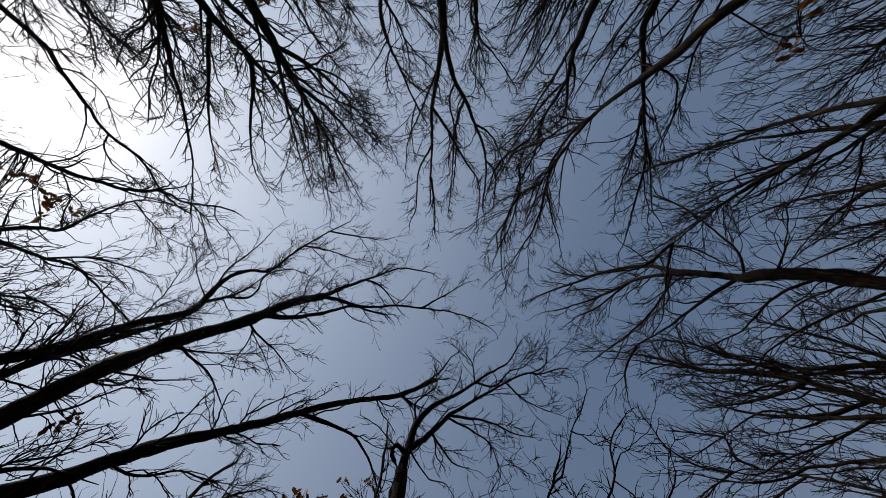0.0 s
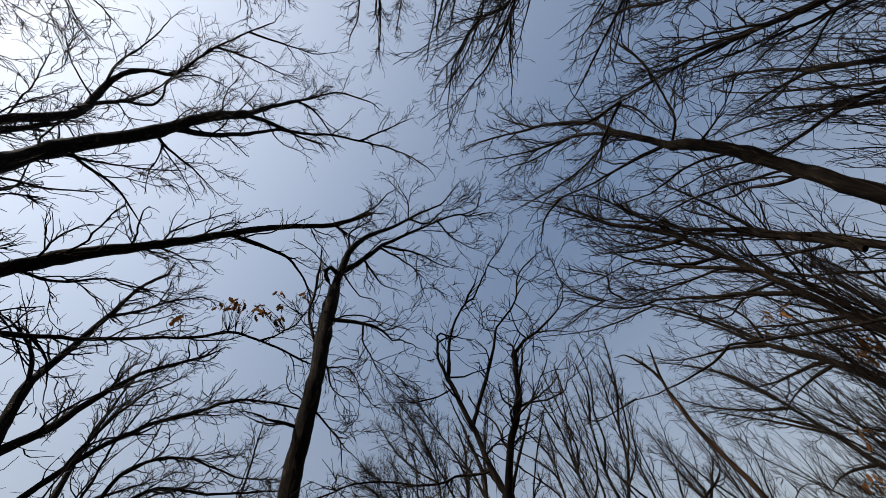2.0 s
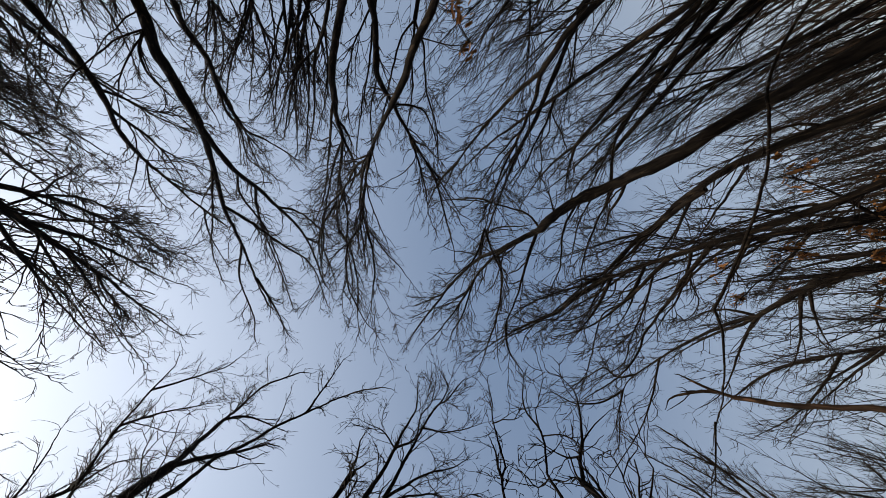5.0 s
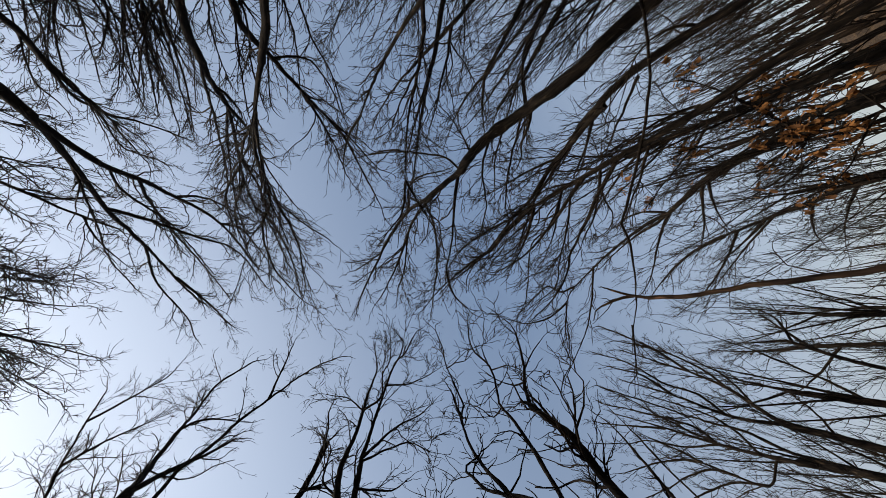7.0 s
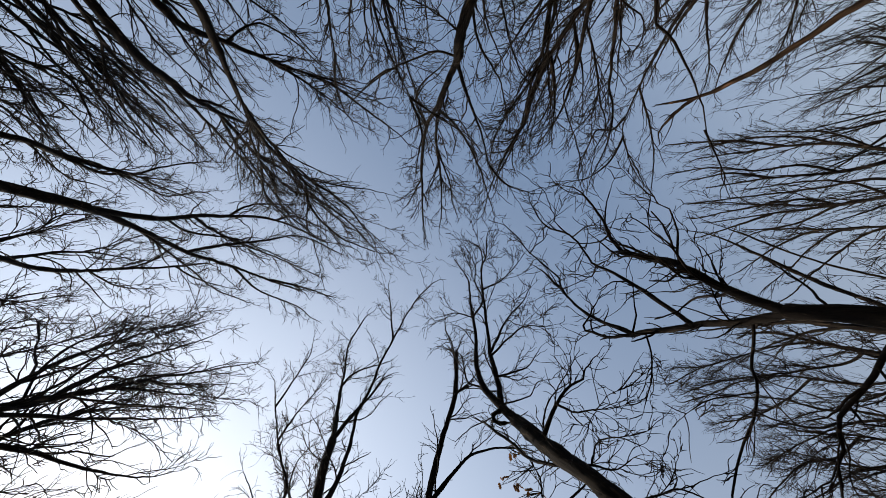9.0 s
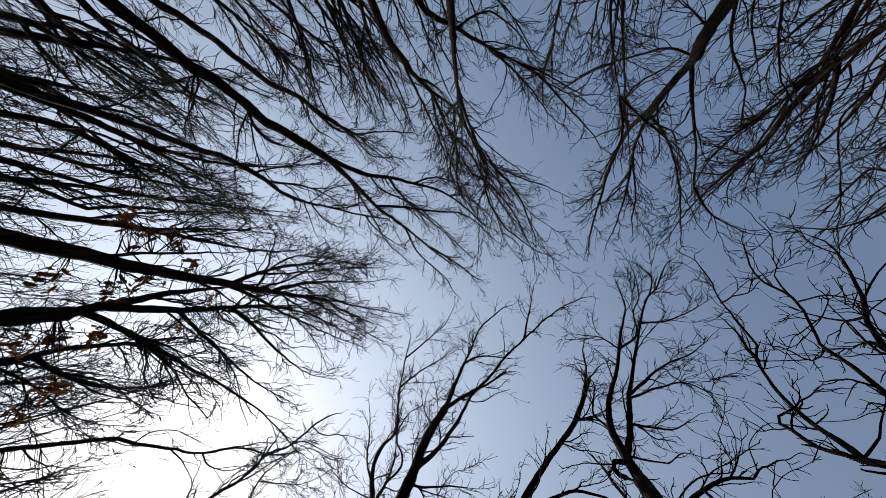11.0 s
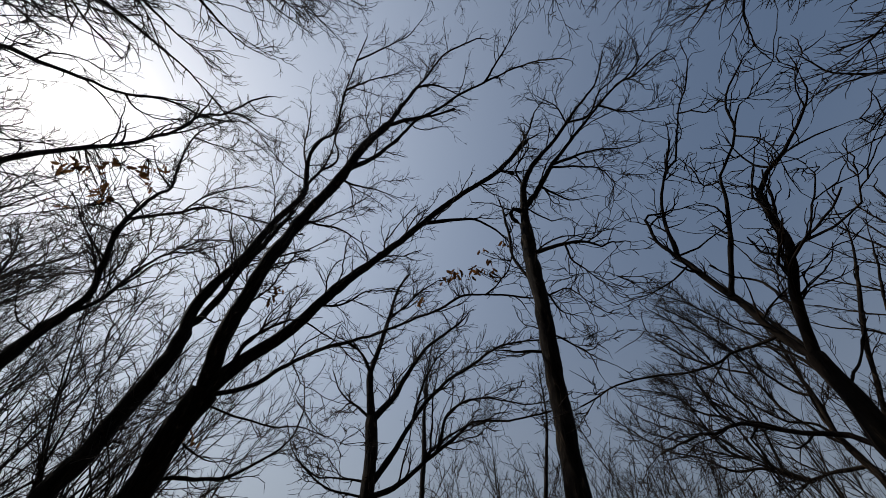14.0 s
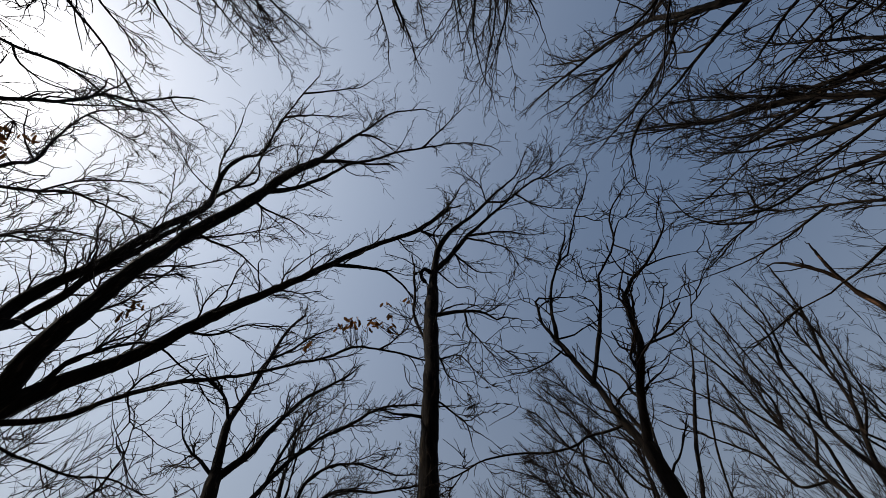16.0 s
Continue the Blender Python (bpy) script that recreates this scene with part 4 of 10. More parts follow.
t.limb(0.084, 0.021, (1.83, 4.73, 10.13), (2.00, 4.61, 10.34), (2.19, 4.49, 10.58), (2.32, 4.40, 10.76), (2.46, 4.32, 10.95), (2.54, 4.27, 11.08), (2.61, 4.21, 11.21), (2.70, 4.17, 11.36), (2.70, 4.17, 11.46), (2.79, 4.08, 11.56), (2.89, 4.01, 11.67), (3.04, 3.90, 11.77), (3.20, 3.72, 11.89), (3.35, 3.55, 11.99), (3.63, 3.25, 12.11), (3.78, 3.09, 12.18), (3.89, 2.96, 12.24), (3.96, 2.89, 12.29), (4.06, 2.77, 12.31), (4.17, 2.63, 12.33), (4.30, 2.42, 12.35), (4.41, 2.30, 12.30), (4.53, 2.17, 12.27), (4.63, 2.13, 12.16), (4.71, 2.04, 12.09), (4.79, 1.93, 12.01), (4.85, 1.78, 11.92), (4.92, 1.65, 11.83))
t.limb(0.029, 0.011, (4.41, 2.30, 12.30), (4.50, 2.18, 12.27), (4.60, 2.09, 12.20), (4.66, 1.98, 12.19), (4.73, 1.87, 12.17), (4.80, 1.76, 12.16), (4.80, 1.66, 12.19), (4.81, 1.57, 12.22), (4.72, 1.46, 12.32), (4.69, 1.35, 12.39))
t.limb(0.045, 0.010, (2.75, 4.12, 11.51), (2.89, 4.03, 11.42), (3.04, 3.95, 11.36), (3.20, 3.85, 11.27), (3.33, 3.75, 11.18), (3.50, 3.62, 11.09), (3.64, 3.54, 10.97), (3.81, 3.45, 10.84), (4.02, 3.40, 10.65), (4.16, 3.34, 10.51), (4.27, 3.26, 10.39), (4.29, 3.17, 10.31), (4.37, 3.09, 10.18))
t.limb(0.037, 0.011, (2.71, 4.15, 11.43), (2.90, 4.09, 11.28), (3.13, 4.01, 11.15), (3.29, 3.96, 10.99), (3.45, 3.92, 10.83), (3.63, 3.86, 10.68), (3.73, 3.86, 10.51), (3.85, 3.86, 10.34), (3.85, 3.94, 10.16), (3.91, 3.98, 9.98))
t.limb(0.030, 0.011, (4.04, 2.79, 12.31), (4.19, 2.80, 12.17), (4.37, 2.84, 11.99), (4.53, 2.83, 11.86), (4.67, 2.82, 11.73), (4.83, 2.80, 11.60), (4.94, 2.75, 11.51), (5.04, 2.72, 11.40), (5.08, 2.66, 11.37), (5.17, 2.63, 11.29))
t.limb(0.037, 0.011, (2.32, 4.40, 10.76), (2.45, 4.43, 10.64), (2.59, 4.47, 10.51), (2.70, 4.49, 10.40), (2.82, 4.51, 10.31), (2.92, 4.55, 10.20), (3.01, 4.52, 10.13), (3.11, 4.50, 10.06), (3.21, 4.43, 10.04), (3.31, 4.39, 9.99))
t.limb(0.031, 0.013, (1.91, 4.43, 10.86), (1.87, 4.37, 11.04), (1.75, 4.30, 11.26), (1.78, 4.20, 11.43), (1.83, 4.06, 11.61), (2.10, 3.87, 11.75), (2.15, 3.75, 11.92), (2.20, 3.64, 12.07), (2.08, 3.55, 12.21), (2.03, 3.46, 12.36))
t.limb(0.026, 0.010, (3.30, 3.29, 12.52), (3.21, 3.16, 12.61), (3.12, 2.98, 12.72), (3.03, 2.90, 12.79), (2.95, 2.82, 12.83), (2.88, 2.81, 12.86), (2.79, 2.77, 12.91), (2.70, 2.72, 12.95), (2.58, 2.66, 12.97), (2.48, 2.62, 13.01))
t.limb(0.034, 0.030, (1.72, 5.02, 7.43), (1.61, 5.03, 7.73), (1.46, 5.07, 8.04), (1.39, 5.06, 8.34), (1.34, 5.05, 8.63), (1.35, 4.95, 8.94), (1.34, 4.92, 9.22), (1.31, 4.86, 9.50), (1.31, 4.83, 9.75), (1.30, 4.77, 10.00))
t.limb(0.065, 0.054, (1.83, 4.77, 9.98), (1.74, 4.74, 10.02), (1.66, 4.70, 10.06), (1.59, 4.69, 10.07), (1.55, 4.68, 10.08), (1.49, 4.70, 10.07), (1.48, 4.74, 10.04), (1.46, 4.76, 10.00), (1.50, 4.85, 9.93), (1.53, 4.88, 9.88), (1.55, 4.90, 9.83), (1.57, 4.89, 9.81), (1.61, 4.89, 9.78))
t.limb(0.057, 0.018, (1.75, 4.95, 8.43), (1.86, 4.88, 8.39), (1.95, 4.80, 8.36), (2.08, 4.73, 8.32), (2.19, 4.65, 8.28), (2.29, 4.55, 8.24), (2.42, 4.47, 8.17), (2.54, 4.41, 8.11), (2.68, 4.34, 8.03), (2.78, 4.31, 7.96), (2.88, 4.28, 7.89), (2.95, 4.31, 7.79), (2.99, 4.29, 7.74), (3.06, 4.26, 7.71), (3.07, 4.21, 7.73), (3.11, 4.18, 7.72))
t.limb(0.024, 0.008, (2.39, 4.49, 8.18), (2.40, 4.51, 8.04), (2.38, 4.55, 7.90), (2.42, 4.56, 7.76), (2.47, 4.56, 7.61), (2.58, 4.55, 7.44), (2.65, 4.55, 7.28), (2.71, 4.54, 7.14), (2.77, 4.50, 7.00), (2.80, 4.48, 6.84))
t.limb(0.018, 0.008, (2.78, 4.31, 7.96), (2.86, 4.28, 8.00), (2.95, 4.26, 8.04), (3.03, 4.22, 8.09), (3.11, 4.20, 8.15), (3.17, 4.17, 8.21), (3.25, 4.14, 8.26))
t.limb(0.029, 0.008, (1.72, 5.01, 7.52), (1.78, 4.99, 7.35), (1.89, 4.98, 7.18), (1.93, 4.97, 7.03), (1.98, 4.96, 6.88), (1.96, 4.96, 6.75), (2.02, 4.94, 6.63), (2.06, 4.92, 6.51), (2.15, 4.86, 6.44), (2.23, 4.80, 6.35))
t.limb(0.018, 0.007, (1.91, 4.97, 7.09), (2.01, 4.90, 7.07), (2.14, 4.79, 7.09), (2.22, 4.75, 7.04), (2.30, 4.70, 6.98), (2.36, 4.70, 6.87), (2.40, 4.70, 6.73), (2.45, 4.70, 6.62), (2.45, 4.73, 6.43), (2.47, 4.74, 6.29))
t.limb(0.021, 0.008, (1.67, 5.11, 6.28), (1.75, 5.08, 6.17), (1.86, 5.06, 6.12), (1.96, 5.04, 6.02), (2.05, 5.02, 5.92), (2.19, 4.98, 5.78), (2.26, 4.97, 5.68), (2.30, 4.95, 5.56), (2.29, 4.95, 5.44), (2.30, 4.94, 5.32))
t.limb(0.031, 0.024, (1.65, 5.15, 5.83), (1.56, 5.14, 5.84), (1.43, 5.13, 5.85), (1.36, 5.12, 5.84), (1.29, 5.11, 5.84), (1.26, 5.10, 5.82), (1.21, 5.08, 5.80))
t.limb(0.024, 0.008, (1.87, 4.70, 10.16), (2.04, 4.70, 9.95), (2.27, 4.76, 9.68), (2.40, 4.71, 9.49), (2.52, 4.67, 9.32), (2.56, 4.48, 9.24), (2.61, 4.40, 9.10), (2.66, 4.33, 8.95), (2.67, 4.31, 8.77), (2.71, 4.27, 8.62))
t.done()
t = Tree("spreading_tree", "old bare tree with crooked spreading limbs and lit bark", 17, 0.83, 0.68, 0.7, twig=0.9)
t.trunk(0.100, 0.080, (3.60, 2.95, -0.15), (3.59, 2.93, 0.67), (3.58, 2.91, 1.77), (3.56, 2.90, 2.31), (3.54, 2.90, 2.66), (3.45, 2.90, 2.94), (3.43, 2.90, 3.10), (3.42, 2.90, 3.19), (3.44, 2.90, 3.23), (3.45, 2.90, 3.30), (3.46, 2.90, 3.37), (3.47, 2.89, 3.44), (3.47, 2.89, 3.52), (3.48, 2.89, 3.60), (3.49, 2.90, 3.71), (3.49, 2.90, 3.78), (3.50, 2.91, 3.86), (3.51, 2.92, 3.91), (3.52, 2.93, 3.98))
t.limb(0.051, 0.040, (3.52, 2.93, 3.98), (3.55, 2.90, 4.08), (3.57, 2.86, 4.19), (3.59, 2.85, 4.28), (3.62, 2.83, 4.37), (3.64, 2.82, 4.44), (3.66, 2.79, 4.52), (3.69, 2.76, 4.60), (3.72, 2.73, 4.67), (3.75, 2.68, 4.75), (3.78, 2.64, 4.83), (3.82, 2.57, 4.93), (3.84, 2.54, 5.02), (3.87, 2.50, 5.09), (3.90, 2.50, 5.14), (3.92, 2.49, 5.22), (3.94, 2.47, 5.30), (3.95, 2.45, 5.40), (3.98, 2.43, 5.51), (3.99, 2.42, 5.61), (4.01, 2.41, 5.72), (4.04, 2.39, 5.81), (4.07, 2.38, 5.92), (4.11, 2.36, 6.03), (4.14, 2.34, 6.13))
t.limb(0.034, 0.007, (4.14, 2.34, 6.13), (4.18, 2.26, 6.18), (4.21, 2.16, 6.24), (4.24, 2.08, 6.27), (4.27, 2.02, 6.31), (4.32, 1.96, 6.29), (4.34, 1.89, 6.31), (4.37, 1.82, 6.31), (4.37, 1.73, 6.33), (4.38, 1.66, 6.34), (4.39, 1.58, 6.36), (4.40, 1.48, 6.36), (4.41, 1.40, 6.38), (4.41, 1.33, 6.40), (4.43, 1.24, 6.43), (4.42, 1.19, 6.45), (4.41, 1.13, 6.50), (4.40, 1.10, 6.55), (4.38, 1.04, 6.60))
t.limb(0.015, 0.007, (4.34, 1.88, 6.31), (4.37, 1.82, 6.27), (4.41, 1.74, 6.26), (4.44, 1.70, 6.23), (4.46, 1.64, 6.20), (4.48, 1.61, 6.17), (4.50, 1.57, 6.14), (4.53, 1.53, 6.11), (4.56, 1.49, 6.08), (4.58, 1.47, 6.06))
t.limb(0.017, 0.007, (4.25, 2.05, 6.29), (4.26, 2.09, 6.40), (4.27, 2.14, 6.52), (4.28, 2.15, 6.64), (4.29, 2.16, 6.77), (4.28, 2.16, 6.90), (4.30, 2.13, 7.03), (4.31, 2.12, 7.16), (4.33, 2.05, 7.29), (4.34, 2.02, 7.43))
t.limb(0.019, 0.007, (3.86, 2.52, 5.06), (3.88, 2.45, 5.06), (3.92, 2.37, 5.06), (3.95, 2.31, 5.05), (3.97, 2.25, 5.03), (3.99, 2.21, 4.99), (4.01, 2.16, 4.97), (4.04, 2.09, 4.95), (4.05, 2.04, 4.95), (4.07, 1.98, 4.93), (4.08, 1.93, 4.93), (4.10, 1.85, 4.91), (4.11, 1.81, 4.93), (4.11, 1.77, 4.93), (4.09, 1.74, 4.98), (4.08, 1.70, 5.01))
t.limb(0.011, 0.007, (3.95, 2.31, 5.05), (3.99, 2.25, 5.14), (4.04, 2.18, 5.22), (4.10, 2.13, 5.31), (4.15, 2.08, 5.40), (4.22, 2.02, 5.49), (4.28, 1.98, 5.61), (4.34, 1.95, 5.72), (4.39, 1.95, 5.85), (4.44, 1.95, 5.97))
t.limb(0.013, 0.007, (3.98, 2.43, 5.52), (4.03, 2.38, 5.73), (4.09, 2.27, 5.97), (4.12, 2.27, 6.13), (4.15, 2.27, 6.30), (4.16, 2.39, 6.41), (4.17, 2.43, 6.52), (4.18, 2.48, 6.64), (4.18, 2.50, 6.73), (4.19, 2.53, 6.82))
t.limb(0.011, 0.007, (3.75, 2.68, 4.75), (3.75, 2.71, 4.84), (3.75, 2.73, 4.93), (3.75, 2.75, 5.02), (3.76, 2.79, 5.10), (3.77, 2.84, 5.16), (3.78, 2.86, 5.27), (3.79, 2.88, 5.38), (3.81, 2.86, 5.51), (3.82, 2.88, 5.65))
t.limb(0.044, 0.037, (3.52, 2.93, 3.98), (3.52, 2.96, 4.06), (3.52, 2.99, 4.13), (3.52, 3.02, 4.23), (3.52, 3.04, 4.33), (3.49, 3.06, 4.44), (3.49, 3.08, 4.57), (3.48, 3.09, 4.67), (3.49, 3.11, 4.80), (3.49, 3.13, 4.92), (3.48, 3.16, 5.05), (3.48, 3.19, 5.16), (3.46, 3.20, 5.30), (3.46, 3.22, 5.44), (3.42, 3.23, 5.60), (3.42, 3.25, 5.73), (3.40, 3.27, 5.85), (3.39, 3.30, 5.97), (3.36, 3.32, 6.08))
t.limb(0.035, 0.014, (3.48, 3.16, 5.05), (3.54, 3.13, 5.18), (3.61, 3.12, 5.29), (3.68, 3.08, 5.44), (3.75, 3.03, 5.59), (3.81, 2.95, 5.77), (3.87, 2.89, 5.93), (3.92, 2.83, 6.08), (3.98, 2.78, 6.23), (4.01, 2.72, 6.40), (4.05, 2.65, 6.55), (4.07, 2.56, 6.73), (4.10, 2.50, 6.85), (4.13, 2.43, 6.97), (4.18, 2.40, 7.02), (4.23, 2.34, 7.10), (4.28, 2.27, 7.18), (4.36, 2.18, 7.23), (4.41, 2.12, 7.30), (4.44, 2.04, 7.37), (4.48, 2.00, 7.45), (4.50, 1.93, 7.54), (4.51, 1.86, 7.63), (4.47, 1.79, 7.78), (4.48, 1.71, 7.87), (4.50, 1.64, 7.97), (4.54, 1.56, 8.05), (4.57, 1.48, 8.12), (4.62, 1.40, 8.18), (4.67, 1.34, 8.23), (4.72, 1.26, 8.29))
t.limb(0.017, 0.007, (4.50, 1.93, 7.54), (4.50, 1.82, 7.58), (4.50, 1.70, 7.65), (4.53, 1.62, 7.67), (4.54, 1.56, 7.69), (4.60, 1.54, 7.67), (4.63, 1.50, 7.67))
t.limb(0.013, 0.007, (4.47, 2.02, 7.42), (4.47, 1.98, 7.28), (4.50, 1.94, 7.13), (4.49, 1.92, 7.00), (4.48, 1.90, 6.88), (4.45, 1.87, 6.77), (4.44, 1.88, 6.66), (4.42, 1.89, 6.54), (4.40, 1.94, 6.42), (4.37, 1.97, 6.31))
t.limb(0.013, 0.007, (4.10, 2.50, 6.85), (4.09, 2.56, 6.92), (4.06, 2.68, 6.97), (4.05, 2.70, 7.08), (4.05, 2.71, 7.18), (4.06, 2.61, 7.35), (4.05, 2.59, 7.50), (4.05, 2.57, 7.64), (4.05, 2.58, 7.81), (4.05, 2.57, 7.96))
t.limb(0.033, 0.012, (3.37, 3.31, 6.07), (3.40, 3.28, 6.20), (3.41, 3.24, 6.37), (3.43, 3.20, 6.51), (3.45, 3.19, 6.66), (3.48, 3.19, 6.78), (3.52, 3.16, 6.92), (3.55, 3.11, 7.08), (3.58, 3.00, 7.26), (3.64, 2.95, 7.41), (3.69, 2.87, 7.55), (3.76, 2.80, 7.67), (3.83, 2.74, 7.78), (3.90, 2.69, 7.90), (4.01, 2.70, 7.93), (4.06, 2.62, 8.05), (4.11, 2.53, 8.17), (4.13, 2.37, 8.35), (4.17, 2.25, 8.47), (4.21, 2.14, 8.60), (4.22, 2.04, 8.72), (4.25, 1.94, 8.82), (4.30, 1.84, 8.91), (4.36, 1.75, 8.97), (4.39, 1.65, 9.05), (4.42, 1.55, 9.12), (4.42, 1.44, 9.18), (4.44, 1.35, 9.24))
t.limb(0.028, 0.020, (3.82, 2.76, 7.76), (3.85, 2.72, 7.83), (3.86, 2.68, 7.92), (3.88, 2.63, 8.00), (3.92, 2.60, 8.07), (3.95, 2.54, 8.15), (3.98, 2.48, 8.22))
t.limb(0.015, 0.007, (4.22, 2.03, 8.73), (4.26, 1.99, 8.64), (4.30, 1.94, 8.55), (4.33, 1.92, 8.47), (4.36, 1.89, 8.38), (4.40, 1.92, 8.29), (4.42, 1.87, 8.22), (4.44, 1.82, 8.15), (4.45, 1.71, 8.12), (4.47, 1.63, 8.06))
t.limb(0.030, 0.019, (3.36, 3.32, 6.08), (3.33, 3.32, 6.22), (3.28, 3.37, 6.37), (3.27, 3.35, 6.50), (3.24, 3.33, 6.63), (3.24, 3.25, 6.77), (3.24, 3.22, 6.86), (3.24, 3.20, 6.93), (3.21, 3.21, 7.00), (3.26, 3.19, 7.02), (3.29, 3.17, 7.05), (3.39, 3.15, 7.01), (3.46, 3.13, 7.00))
t.limb(0.015, 0.007, (3.43, 3.20, 6.51), (3.40, 3.21, 6.60), (3.36, 3.21, 6.70), (3.33, 3.22, 6.79), (3.30, 3.23, 6.89), (3.29, 3.25, 6.95), (3.27, 3.26, 7.02))
t.limb(0.017, 0.007, (3.36, 3.32, 6.08), (3.44, 3.26, 6.08), (3.52, 3.21, 6.05), (3.59, 3.16, 6.05), (3.65, 3.09, 6.05), (3.69, 3.04, 6.08), (3.74, 2.98, 6.08), (3.79, 2.93, 6.08), (3.85, 2.86, 6.08), (3.90, 2.80, 6.08))
t.limb(0.015, 0.007, (3.41, 3.27, 5.84), (3.34, 3.36, 5.81), (3.30, 3.46, 5.78), (3.23, 3.55, 5.78), (3.16, 3.64, 5.78), (3.06, 3.71, 5.78), (2.97, 3.77, 5.78), (2.88, 3.84, 5.79), (2.79, 3.88, 5.80), (2.70, 3.95, 5.81))
t.limb(0.011, 0.007, (3.49, 3.08, 4.57), (3.52, 3.00, 4.60), (3.56, 2.92, 4.67), (3.59, 2.86, 4.69), (3.63, 2.84, 4.70), (3.65, 2.82, 4.70), (3.69, 2.80, 4.70), (3.71, 2.77, 4.70), (3.72, 2.73, 4.73), (3.73, 2.72, 4.74))
t.limb(0.018, 0.010, (3.51, 3.04, 4.35), (3.46, 3.12, 4.36), (3.40, 3.22, 4.38), (3.36, 3.30, 4.40), (3.30, 3.37, 4.42), (3.28, 3.42, 4.46), (3.23, 3.49, 4.47), (3.20, 3.55, 4.47), (3.18, 3.63, 4.44), (3.13, 3.71, 4.45), (3.06, 3.79, 4.47), (2.95, 3.89, 4.51), (2.85, 3.98, 4.54), (2.76, 4.06, 4.59), (2.67, 4.13, 4.65), (2.55, 4.22, 4.67), (2.45, 4.30, 4.70), (2.31, 4.42, 4.70), (2.18, 4.50, 4.69), (2.06, 4.59, 4.67), (1.94, 4.69, 4.62), (1.82, 4.77, 4.60))
t.limb(0.011, 0.007, (3.13, 3.71, 4.45), (3.08, 3.72, 4.54), (3.03, 3.72, 4.64), (2.99, 3.73, 4.71), (2.95, 3.74, 4.80), (2.94, 3.75, 4.86), (2.89, 3.76, 4.92), (2.85, 3.77, 4.97), (2.81, 3.81, 5.03), (2.77, 3.84, 5.08))
t.limb(0.028, 0.014, (3.43, 2.90, 3.15), (3.41, 3.07, 3.22), (3.42, 3.08, 3.28), (3.39, 3.13, 3.33), (3.34, 3.19, 3.39), (3.23, 3.31, 3.44), (3.17, 3.38, 3.50), (3.11, 3.45, 3.55), (3.07, 3.50, 3.59), (3.04, 3.54, 3.64), (3.00, 3.59, 3.67), (2.96, 3.62, 3.72), (2.93, 3.66, 3.74), (2.90, 3.71, 3.76), (2.87, 3.76, 3.71), (2.83, 3.80, 3.71), (2.80, 3.84, 3.72), (2.73, 3.88, 3.75), (2.69, 3.91, 3.76), (2.64, 3.94, 3.75), (2.61, 3.98, 3.74), (2.57, 4.00, 3.73))
t.limb(0.013, 0.007, (2.93, 3.66, 3.74), (2.92, 3.71, 3.80), (2.92, 3.76, 3.86), (2.91, 3.78, 3.92), (2.91, 3.81, 4.01), (2.91, 3.81, 4.14), (2.91, 3.82, 4.23), (2.91, 3.83, 4.32), (2.94, 3.83, 4.37), (2.96, 3.83, 4.46))
t.limb(0.011, 0.007, (3.04, 3.54, 3.64), (3.01, 3.58, 3.61), (2.97, 3.62, 3.58), (2.96, 3.64, 3.55), (2.96, 3.65, 3.53), (3.00, 3.64, 3.49), (3.00, 3.64, 3.45), (3.01, 3.65, 3.40), (3.01, 3.65, 3.35), (3.01, 3.65, 3.30))
t.limb(0.011, 0.007, (3.65, 2.80, 4.48), (3.71, 2.75, 4.54), (3.76, 2.70, 4.58), (3.80, 2.65, 4.64), (3.82, 2.62, 4.69), (3.81, 2.60, 4.78), (3.83, 2.58, 4.81), (3.85, 2.55, 4.84), (3.91, 2.54, 4.82), (3.94, 2.53, 4.83))
t.done()
t = Tree("bare_tree", "tall slender bare tree with fine upswept twigs", 18, 1.21, 0.90, 0.3)
t.trunk(0.109, 0.094, (10.67, 10.51, -0.15), (10.78, 10.66, 1.99), (10.95, 10.88, 5.12), (11.00, 10.96, 6.27), (11.00, 10.98, 6.49), (10.99, 11.00, 6.58), (10.96, 11.01, 6.78), (10.93, 11.02, 6.98), (10.86, 11.03, 7.26), (10.81, 11.04, 7.49))
t.limb(0.080, 0.038, (10.81, 11.04, 7.49), (10.88, 11.00, 7.88), (10.95, 10.96, 8.25), (11.00, 10.93, 8.64), (11.05, 10.89, 9.03), (11.07, 10.86, 9.45), (11.11, 10.81, 9.82), (11.15, 10.77, 10.20), (11.22, 10.67, 10.58), (11.23, 10.66, 10.92), (11.24, 10.64, 11.26), (11.19, 10.69, 11.54), (11.17, 10.71, 11.86))
t.limb(0.055, 0.019, (10.98, 11.00, 6.63), (10.83, 11.20, 6.67), (10.67, 11.40, 6.72), (10.52, 11.60, 6.74), (10.36, 11.79, 6.77), (10.19, 12.03, 6.72), (10.06, 12.18, 6.76), (9.94, 12.33, 6.81), (9.90, 12.40, 6.88), (9.77, 12.50, 7.02), (9.63, 12.61, 7.16), (9.46, 12.69, 7.42), (9.27, 12.81, 7.60), (9.08, 12.93, 7.77), (8.88, 13.09, 7.88), (8.63, 13.22, 8.06), (8.38, 13.36, 8.23), (8.01, 13.52, 8.48), (7.74, 13.65, 8.65), (7.48, 13.78, 8.82), (7.26, 13.87, 8.93), (7.02, 13.99, 9.07))
